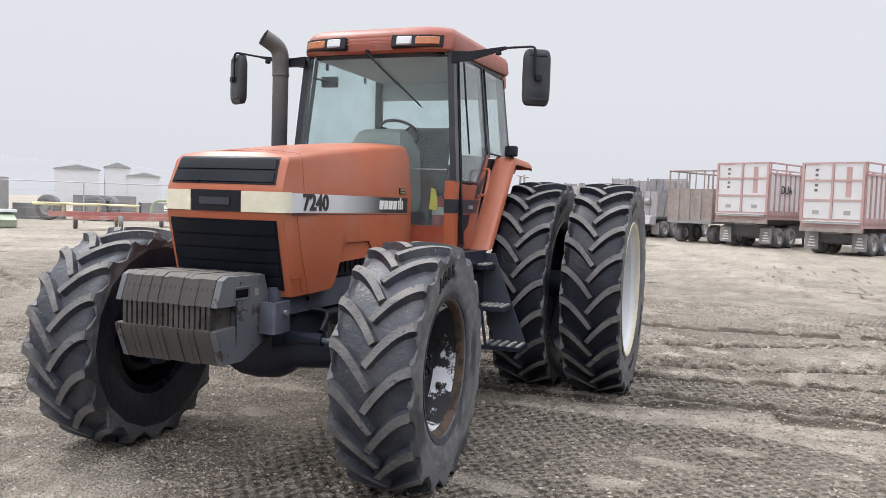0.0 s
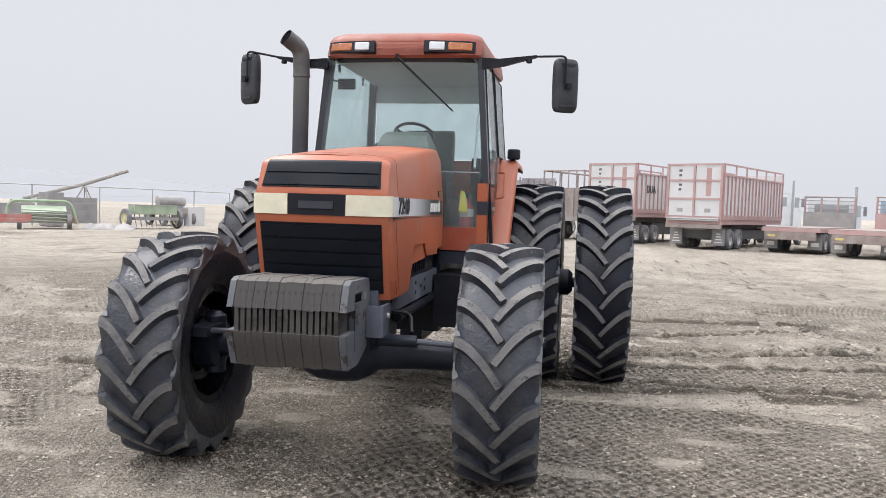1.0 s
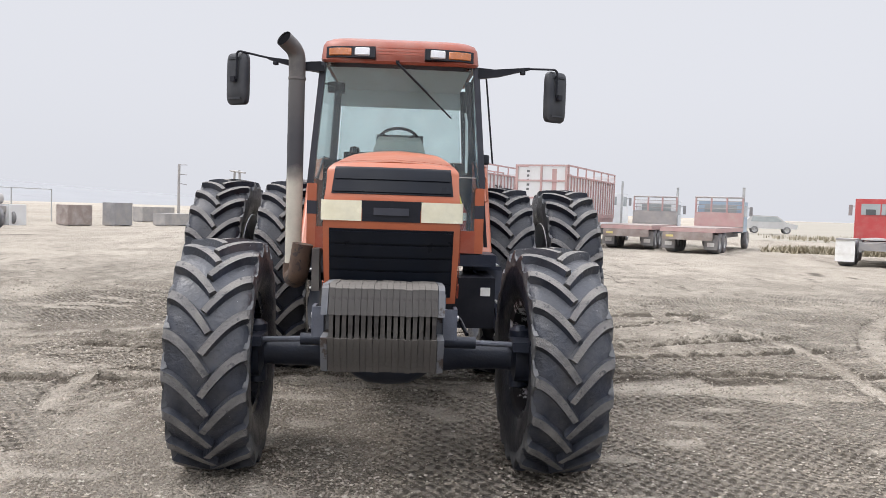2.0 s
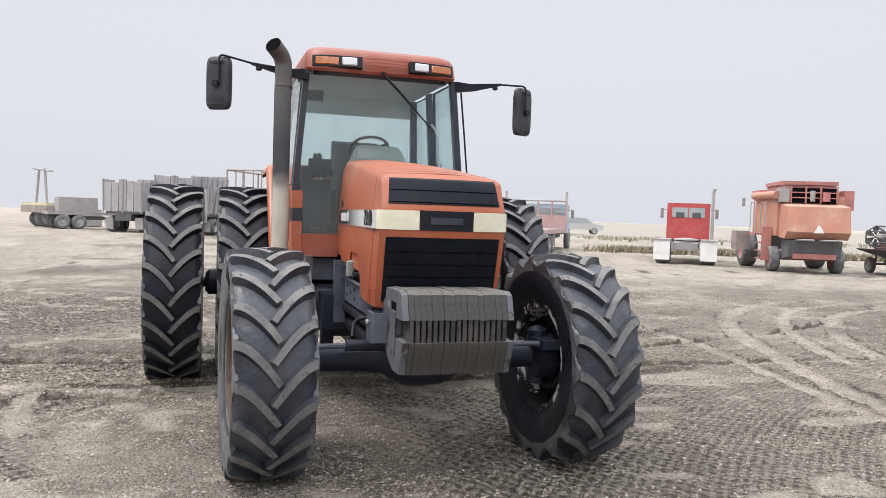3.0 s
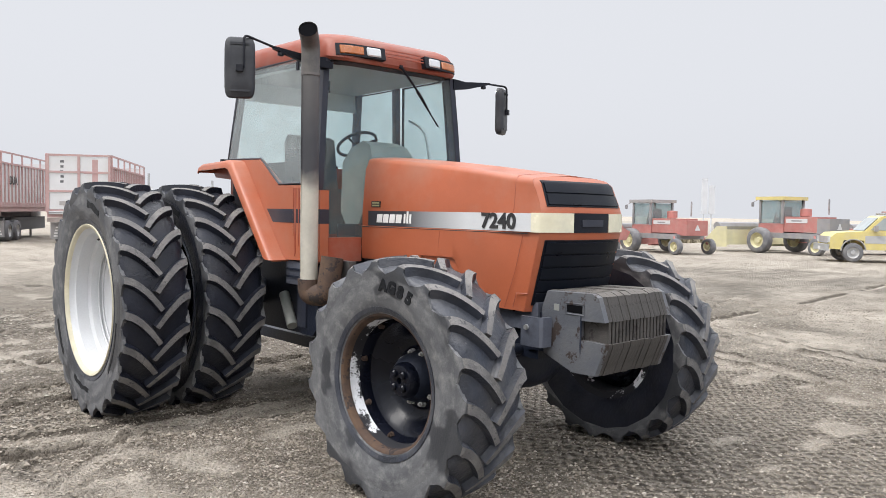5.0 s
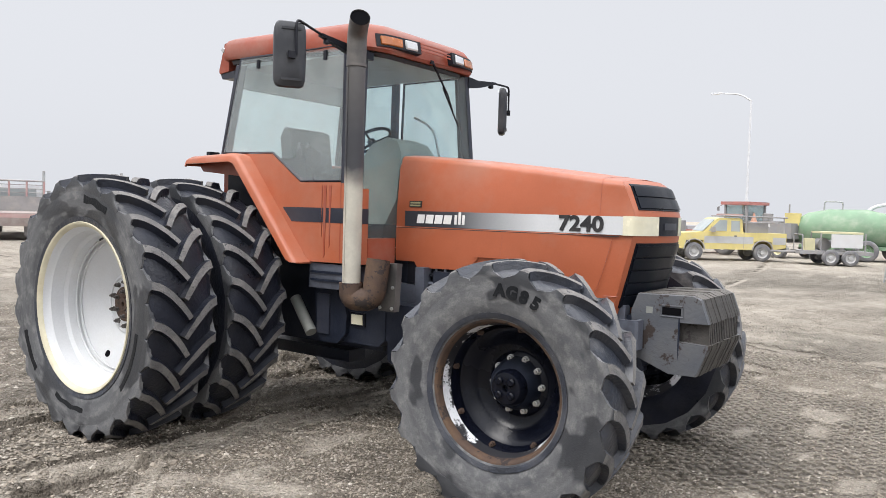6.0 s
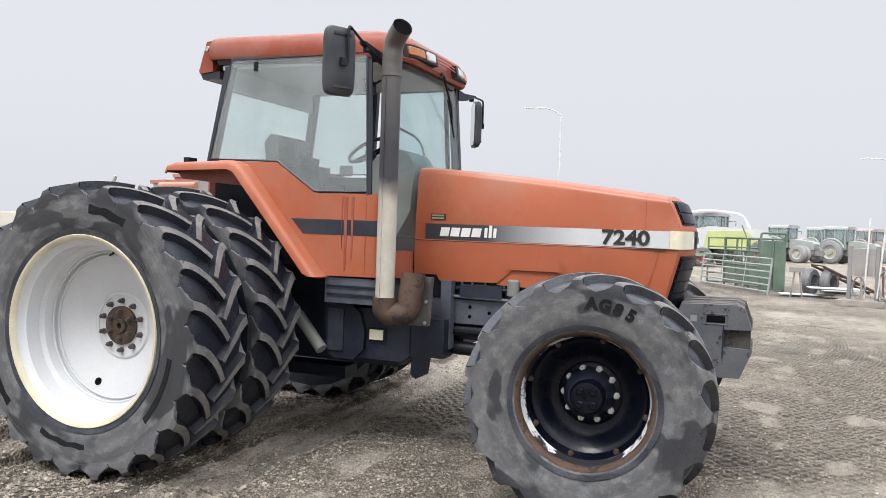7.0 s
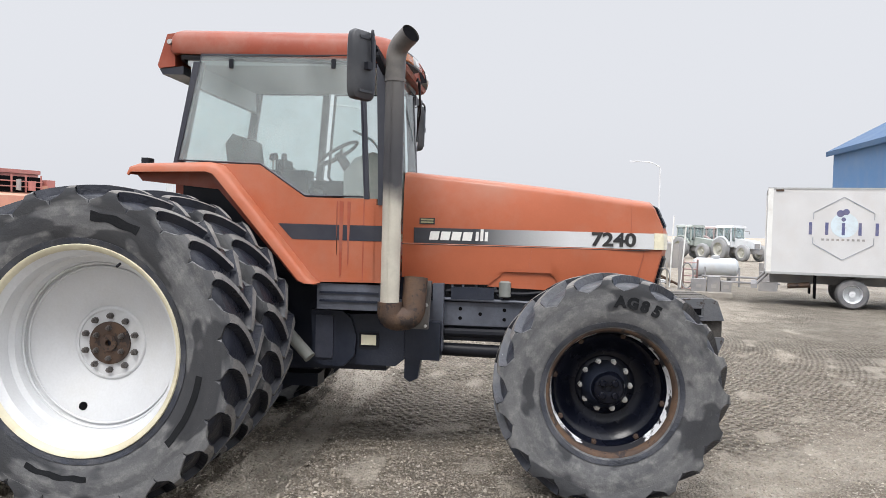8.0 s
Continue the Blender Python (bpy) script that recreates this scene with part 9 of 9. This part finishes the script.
# --- far machines behind the tail of the trailers
def dump_truck(at, mat, label, w=2.6, l=5.0, zt=3.4, spreader=False):
    t = thing("dump_truck", at, label, "truck", "trucks")
    h = w / 2
    rd = random.Random(int(zt * 100))
    bx(t, "box_floor", M_REELBLACK, -h * 0.85, h * 0.85, 0, l, 1.15, 1.30, 0.03, "dark floor beam")
    for k in range(5):
        xa, xb = -h * 0.92 + k * h * 0.368, -h * 0.92 + (k + 1) * h * 0.368 - 0.05
        top = zt - rd.uniform(0.0, 0.22)
        bx(t, "tail_board", mat, xa, xb, -0.05 - rd.uniform(0, 0.05), 0.02, 1.32, top, 0.01)
    for sx in (-1, 1):
        n = 6
        for k in range(n):
            ya, yb = 0.06 + k * (l - 0.1) / n, 0.06 + (k + 1) * (l - 0.1) / n - 0.06
            top = zt - rd.uniform(0.0, 0.25) * (k != n - 1)
            part("side_board", soften(prism(BM(), [(sx * h * 0.86, 1.32), (sx * (h * 0.86 + 0.05), 1.32), (sx * (h + 0.05), top), (sx * h, top)], "y", ya, yb), 0.008, 1), mat, t)
            bar(t, "side_post", M_DARKSTEEL, [(sx * (h * 0.86 + 0.07), yb + 0.03, 1.2), (sx * (h + 0.09), yb + 0.03, zt)], 0.045)
    bx(t, "front_board", mat, -h, h, l - 0.05, l, 1.32, zt + 0.18, 0.02, "mist-pale front board")
    for x in (-h * 0.92, 0.0, h * 0.92):
        bar(t, "tail_post", M_DARKSTEEL, [(x, -0.1, 1.2), (x * 1.05, -0.1, zt)], 0.05)
    if spreader:
        part("spreader_apron", soften(prism(BM(), [(-0.9, 0.85), (-0.1, 0.75), (-0.1, 1.35), (-0.75, 1.3)], "x", -h * 0.9, h * 0.9), 0.03, 1), M_MAUVE, t, "pale sloping apron")
        for x in (-0.55, 0.0, 0.55):
            part("beater", lathe(BM(), [(-0.2, 0.1), (-0.15, 0.2), (0.15, 0.2), (0.2, 0.1)], 12), M_DARKSTEEL, t, "", (x, -0.2, 2.2))
    bx(t, "frame", M_REELBLACK, -0.5, 0.5, 0.0, l + 2.5, 0.72, 1.14, 0.03)
    for y in (0.9, 2.1):
        for x in (-h + 0.3, h - 0.3):
            wheel(t, x, y, 0.52, 0.52, 0.55)
    bx(t, "cab", mat, -1.1, 1.1, l + 0.2, l + 1.9, 0.9, 2.7, 0.1, "mist-pale cab")
    bx(t, "cab_glass", M_DARKGLASS, -0.8, 0.8, l + 0.19, l + 0.21, 1.9, 2.5, 0.01)
    for x in (-0.95, 0.95):
        wheel(t, x, l + 2.0, 0.5, 0.5, 0.3)
        part("mudflap", prism(BM(), [(x - 0.25, 0.92), (x + 0.25, 0.92), (x + 0.30, 0.2), (x - 0.20, 0.22)], "y", 0.1, 0.13), M_GREYSTEEL, t, "grey mudflap")
    return t


# haze over these trucks is painted in by the lightened mauve
dump_truck(heading(-9.95, 51.1, 18), M_MAUVE, "mist-pale brown dump truck with a ribbed box", 2.6, 5.0, 3.3)
dump_truck(heading(-7.0, 52.3, 22), M_MAUVE, "mist-pale brown dump truck with a tall box", 2.7, 5.5, 3.75)
dump_truck(heading(-5.9, 49.4, 24), M_MAUVE, "grey spreader truck with a low box", 2.5, 4.5, 2.85, True)

# left: sprayer frames and wagons far off in the mist
t = thing("folded_sprayer", heading(-15.9, 57.9, 60), "yellow and rust folded boom on a cart", "sprayer")
# masts in grey, not yellow: haze put into the colour
for x in (-0.9, 0.9):
    bar(t, "mast", M_GREYSTEEL, [(x * 1.3, 0, 0.9), (x * 0.6, 0, 4.0)], 0.09)
bar(t, "mast_top", M_GREYSTEEL, [(-1.7, 0, 4.05), (1.9, 0, 3.8)], 0.06)
bx(t, "beam", M_BROWNBOX, -3.2, 1.6, -0.3, 0.3, 1.0, 1.5, 0.05, "rust-brown beam")
bx(t, "beam_top", M_PALEYELLOW, -3.2, 1.5, -0.25, 0.25, 1.501, 1.68, 0.03, "pale yellow beam")
for x in (-2.4, -0.9, 0.8):
    wheel(t, x, 0.6, 0.55, 0.55, 0.5)
t = thing("light_mast", (-20.5, 59.0, 0), "thin mast with short side arms", "mast")
bar(t, "mast_pole", M_GREYSTEEL, [(0, 0, 0), (0, 0, 4.4)], 0.10)
for k in range(3):
    bar(t, "side_arm", M_DARKSTEEL, [(0, 0, 4.35 - k * 0.7), (0.6, 0, 4.35 - k * 0.75)], 0.03)
t = thing("service_truck", heading(-12.0, 57.0, 70), "pale flat truck with tanks in the mist", "truck", "trucks")
truck_cab(t, 1.5, M_WHITECAB, 2.2, 2.6, False)
bx(t, "bed", M_GREYSTEEL, -1.1, 1.1, -3.5, 1.3, 0.95, 1.15, 0.03)
for y in (-2.6, -1.6):
    for x in (-0.9, 0.9):
        wheel(t, x, y, 0.48, 0.48, 0.5)
bx(t, "load_box", M_GREYSTEEL, -0.8, 0.8, -2.8, -0.4, 1.16, 2.1, 0.1)


# --- left: old implements along the fence
M_IMPRED = surface("faded_mist_pale_red", (0.42, 0.16, 0.14), 0.65, 0, 0.15, 2, 60, 0.05, (0.42, 0.35, 0.31), 0.25)
t = thing("hay_rake", heading(-26.6, 26.6, 130), "red and yellow steel implement frame on small wheels", "implement", "old implements")
bx(t, "main_beam", M_IMPRED, -3.0, 2.0, -0.12, 0.12, 0.55, 0.78, 0.02, "faded red beam")
bx(t, "cross_beam", M_IMPRED, -2.8, 1.0, 0.6, 0.75, 0.45, 0.6, 0.02)
for x in (-1.6, 0.0, 1.4):
    bar(t, "yellow_arm", M_PALEYELLOW, bent([(x, -0.1, 0.78), (x, 0, 1.05), (x + 1.2, 0.1, 1.08)], 0.1), 0.045, "yellow arm")
bar(t, "yellow_rail", M_PALEYELLOW, [(-1.7, 0.0, 1.08), (2.6, 0.05, 1.12)], 0.05)
for x, y in ((-0.8, -0.5), (0.9, -0.5), (-0.8, 0.9)):
    wheel(t, x, y, 0.32, 0.32, 0.18, M_PALEYELLOW)
t = thing("mower_conditioner", heading(-27.0, 32.6, 140), "faded green mower with an arched frame", "implement", "old implements")
bar(t, "arch", M_PALEGREEN, bent([(-1.5, 0, 0.25), (-1.2, 0, 1.32), (1.4, 0, 1.32), (1.6, 0, 0.25)], 0.35), 0.08, "faded green arched beam")
part("mower_body", soften(prism(BM(), [(-0.5, 0.3), (0.6, 0.3), (0.7, 0.8), (0.0, 1.1), (-0.5, 0.9)], "x", -1.0, 0.9), 0.05, 1), M_PALEGREEN, t, "faded green mower body")
for k in range(4):
    bar(t, "tine_bar", M_GREYSTEEL, [(-1.0, 0.8, 0.35 + 0.16 * k), (0.9, 0.75, 0.42 + 0.16 * k)], 0.03)
bx(t, "red_pan", M_IMPRED, -1.6, 0.2, -1.0, -0.6, 0.25, 0.55, 0.04, "faded red pan")
for x in (-1.1, 1.0):
    wheel(t, x, 0.9, 0.35, 0.35, 0.2, M_PALEYELLOW)
t = thing("tarp_heap", (-24.8, 34.3, 0), "heap of dark hoses and tarpaulin", "heap")
for k in range(7):
    part("heap_lump", lathe(BM(), [(0, random.uniform(0.3, 0.55)), (0.15, random.uniform(0.25, 0.4)), (0.3, 0.05)], 10, "z"), M_DARKSTEEL if k % 2 else M_GREYSTEEL, t, "", (random.uniform(-1.1, 1.1), random.uniform(-0.4, 0.4), 0))
t = thing("grain_drill", heading(-23.9, 36.9, 120), "faded green seed drill on pale wheels", "implement", "old implements")
bx(t, "drill_box", M_PALEGREEN, -1.3, 1.1, -0.3, 0.35, 0.75, 1.2, 0.05, "faded green seed box")
bx(t, "drill_lid", M_GREYSTEEL, -1.3, 1.1, -0.32, 0.37, 1.201, 1.26, 0.02)
bx(t, "drill_frame", M_DARKSTEEL, -1.3, 1.1, -0.5, 0.5, 0.45, 0.6, 0.02)
for x in (-1.5, 1.4):
    wheel(t, x, 0.0, 0.52, 0.52, 0.2, M_PALEYELLOW)
for k in range(9):
    bar(t, "drill_tube", M_DARKSTEEL, [(-1.2 + k * 0.28, 0.2, 0.75), (-1.2 + k * 0.28, 0.45, 0.12)], 0.025)
t = thing("tank_wagon", heading(-26.0, 42.5, 120), "grey wagon with a round tank on top", "wagon")
bx(t, "wagon_bed", M_GREYSTEEL, -1.2, 1.2, -0.8, 0.8, 0.7, 1.05, 0.04)
part("wagon_tank", lathe(BM(), [(-0.9, 0.05), (-0.85, 0.3), (0.85, 0.3), (0.9, 0.05)], 18), M_GREYSTEEL, t, "grey tank", (0.0, 0, 1.45))
bx(t, "tank_saddle", M_DARKSTEEL, -0.6, 0.6, -0.25, 0.25, 1.05, 1.2, 0.02)
for x in (-0.9, 0.9):
    for y in (-0.8, 0.8):
        wheel(t, x, y, 0.42, 0.42, 0.2)
t = thing("white_box", heading(-24.9, 43.2, 120), "white appliance-sized box on the gravel", "box")
bx(t, "box_shell", M_WHITEPANEL, -0.5, 0.5, -0.45, 0.45, 0, 1.15, 0.04, "white box")
bx(t, "box_door", M_WHITE, -0.42, 0.42, -0.47, -0.451, 0.1, 1.05, 0.02)
bx(t, "small_white_box", M_WHITEPANEL, 0.75, 1.25, -0.3, 0.2, 0, 0.4, 0.04)
for x, y, w_, h_, m_ in ((-22.5, 45.5, 1.6, 1.2, M_BROWNBOX), (-20.5, 46.8, 1.3, 1.4, M_DARKSTEEL), (-18.2, 50, 2.2, 0.8, M_GREYSTEEL), (-28.5, 35.2, 0.8, 1.75, M_DARKSTEEL), (-14.0, 62, 3.2, 1.3, M_GREYSTEEL), (-22.0, 58, 3.0, 1.1, M_GREYSTEEL)):
    t = thing("storage_bin", heading(x, y, 120), "dusty metal bin among old implements", "bin", "storage bins")
    bx(t, "bin_shell", m_, -w_ / 2, w_ / 2, -0.5, 0.5, 0.05, h_, 0.04)
    for k in range(4):
        bx(t, "bin_rib", m_, -w_ / 2 + (w_ - 0.06) * k / 3, -w_ / 2 + (w_ - 0.06) * k / 3 + 0.06, -0.54, -0.501, 0.05, h_, 0)
    for x_ in (-w_ / 2 + 0.1, w_ / 2 - 0.1):
        bx(t, "bin_foot", M_DARKSTEEL, x_ - 0.06, x_ + 0.06, -0.4, 0.4, 0, 0.049, 0)

# low-slung drawbars in the near left corner
t = thing("green_header", heading(-30.5, 23.5, 120), "green and white mower header lying on the ground", "implement", "old implements")
part("header_shell", soften(prism(BM(), [(-0.6, 0.02), (0.7, 0.02), (0.8, 0.35), (0.0, 0.65), (-0.6, 0.5)], "x", -1.6, 1.6), 0.08, 2), M_PALEGREEN, t, "faded green shell")
bx(t, "header_top", M_WHITECAB, -1.7, 1.4, -0.5, 0.3, 0.66, 0.78, 0.04, "pale lid")

# fence along the left side: posts and a thin top rail
t = thing("fence", (0, 0, 0), "thin galvanised fence with a single top rail", "fence")
fence_pts = [(-44.0, 20.0), (-39.5, 24.0), (-35.0, 28.0), (-32.0, 31.0), (-29.0, 34.4), (-27.8, 38.2), (-27.2, 42.5), (-26.9, 47.0), (-26.8, 52.0)]
for (xa, ya), (xb, yb) in zip(fence_pts, fence_pts[1:]):
    bar(t, "top_rail", M_GALV, [(xa, ya, 2.12), (xb, yb, 2.12)], 0.028)
    for z in (0.3, 0.75, 1.2, 1.65):
        bar(t, "fence_wire", M_GALV, [(xa, ya, z), (xb, yb, z)], 0.005, seg=4)
for xa, ya in fence_pts:
    bar(t, "fence_post", M_GALV, [(xa, ya, 0), (xa, ya, 2.13)], 0.035)

# low clutter behind the fence
for x, y, w_, h_, az in ((-35.3, 35.8, 3.4, 1.45, 135), (-33.2, 38.0, 2.2, 1.1, 130), (-38.0, 33.6, 2.6, 0.9, 140), (-31.4, 40.4, 3.0, 1.5, 130)):
    t = thing("storage_bin", heading(x, y, az), "dark metal bin behind the fence", "bin", "storage bins")
    bx(t, "bin_shell", M_DARKSTEEL, -w_ / 2, w_ / 2, -0.6, 0.6, 0.0, h_, 0.05)
    for k in range(6):
        bx(t, "bin_rib", M_DARKSTEEL, -w_ / 2 + (w_ - 0.08) * k / 5, -w_ / 2 + (w_ - 0.08) * k / 5 + 0.08, -0.66, -0.601, 0.0, h_, 0)
for x, y, az in ((-33.9, 34.8, 100), (-34.5, 34.2, 60), (-36.2, 32.6, 80)):
    t = thing("spare_wheel", heading(x, y, az), "large worn spare wheel standing among scrap", "spare wheel", "spare wheels")
    wheel(t, 0, 0, 0.72, 0.72, 0.4, M_GREYSTEEL)
# pale sheds far off, the mist painted into wall and roof colours
M_FARSHED = surface("mist_pale_wall", (0.62, 0.63, 0.65), 0.9, 0, 0.03, 1, 20, 0.0, (0.7, 0.7, 0.7), 0.05)
M_FARROOF = surface("mist_pale_roof", (0.30, 0.305, 0.31), 0.9, 0, 0.03, 1, 20, 0.0, (0.3, 0.3, 0.3), 0.05)
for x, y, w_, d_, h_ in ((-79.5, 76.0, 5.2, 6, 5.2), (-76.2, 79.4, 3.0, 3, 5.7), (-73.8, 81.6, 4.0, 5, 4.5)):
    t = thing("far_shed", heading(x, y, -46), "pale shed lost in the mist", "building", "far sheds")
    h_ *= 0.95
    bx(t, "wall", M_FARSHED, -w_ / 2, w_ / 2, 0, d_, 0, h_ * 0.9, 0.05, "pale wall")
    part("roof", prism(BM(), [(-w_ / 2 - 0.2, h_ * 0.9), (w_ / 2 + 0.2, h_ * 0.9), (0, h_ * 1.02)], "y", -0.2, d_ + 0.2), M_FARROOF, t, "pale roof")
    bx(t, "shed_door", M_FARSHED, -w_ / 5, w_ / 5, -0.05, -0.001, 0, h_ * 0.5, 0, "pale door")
t = thing("container", heading(-40.0, 29.2, 135), "dark container beyond the fence", "container")
bx(t, "container_shell", M_DARKSTEEL, -3.0, 3.0, -1.2, 1.2, 0.1, 2.3, 0.03)
for k in range(16):
    bx(t, "container_rib", M_DARKSTEEL, -2.9 + k * 0.37, -2.75 + k * 0.37, -1.25, -1.201, 0.2, 2.2, 0)
t = thing("grain_auger", (-47.5, 64.8, 0), "long grain auger raised against the mist", "auger")
bar(t, "auger_tube", M_GREYSTEEL, [(-4.2, -2.9, 1.2), (0.0, 0.0, 2.7), (3.1, 2.1, 4.1)], 0.20, "long grey tube", 10)
for x in (-1.2, 1.2):
    bar(t, "auger_leg", M_GREYSTEEL, [(x, -0.9, 0), (0.0, 0.0, 2.6)], 0.06)
    bar(t, "auger_leg", M_GREYSTEEL, [(x * 0.6, 0.9, 0), (0.0, 0.0, 2.6)], 0.06)
bx(t, "auger_hopper", M_GREYSTEEL, -5.0, -3.8, -3.5, -2.4, 0.0, 1.1, 0.05)

# --- ground cover and distance
bm = BM()
rs = random.Random(5)
def tuft_line(x0, y0, x1, y1, n, spread, high):
    for _ in range(n):
        f = rs.random()
        cx, cy_ = x0 + (x1 - x0) * f + rs.gauss(0, spread), y0 + (y1 - y0) * f + rs.gauss(0, spread)
        for _k in range(7):
            a, hgt = rs.uniform(0, 6.28), high * rs.uniform(0.4, 1.1)
            lean = rs.uniform(0.05, 0.35)
            w_ = rs.uniform(0.03, 0.08)
            bx_, by_ = cx + rs.gauss(0, 0.12), cy_ + rs.gauss(0, 0.12)
            p = [(bx_ - w_ * math.sin(a), by_ + w_ * math.cos(a), -0.02), (bx_ + w_ * math.sin(a), by_ - w_ * math.cos(a), -0.02), (bx_ + lean * math.cos(a), by_ + lean * math.sin(a), hgt)]
            bm.faces.new([bm.verts.new(q) for q in p])


tuft_line(16.5, 38.5, 34.5, 32.5, 1100, 0.6, 0.40)
tuft_line(34.0, 33.0, 47.0, 22.0, 700, 0.8, 0.45)
tuft_line(27.0, 62.0, 60.0, 50.0, 700, 1.6, 0.5)
single("dry_grass", bm, M_DRYGRASS, (0, 0, 0), "strip of dry yellow grass along the yard edge", "grass", kind="stuff")

# the road bank and stubble beyond
bank = [(13, 62, 0.0), (22, 60, 0.25), (44, 50, 0.30), (70, 34, 0.25), (120, 0, 0.0)]
rows = []
for k in range(5):
    off, dz = (0, 6, 14, 60, 400)[k], (0.0, 1.0, 1.0, 1.3, 2.5)[k]
    rows.append([(x + off * 0.45, y + off * 0.9, z * dz + 0.012) for x, y, z in bank])
single("stubble_field", loft(BM(), rows), M_STUBBLE, (0, 0, 0), "pale road bank and stubble field in the mist", "field", kind="structure")


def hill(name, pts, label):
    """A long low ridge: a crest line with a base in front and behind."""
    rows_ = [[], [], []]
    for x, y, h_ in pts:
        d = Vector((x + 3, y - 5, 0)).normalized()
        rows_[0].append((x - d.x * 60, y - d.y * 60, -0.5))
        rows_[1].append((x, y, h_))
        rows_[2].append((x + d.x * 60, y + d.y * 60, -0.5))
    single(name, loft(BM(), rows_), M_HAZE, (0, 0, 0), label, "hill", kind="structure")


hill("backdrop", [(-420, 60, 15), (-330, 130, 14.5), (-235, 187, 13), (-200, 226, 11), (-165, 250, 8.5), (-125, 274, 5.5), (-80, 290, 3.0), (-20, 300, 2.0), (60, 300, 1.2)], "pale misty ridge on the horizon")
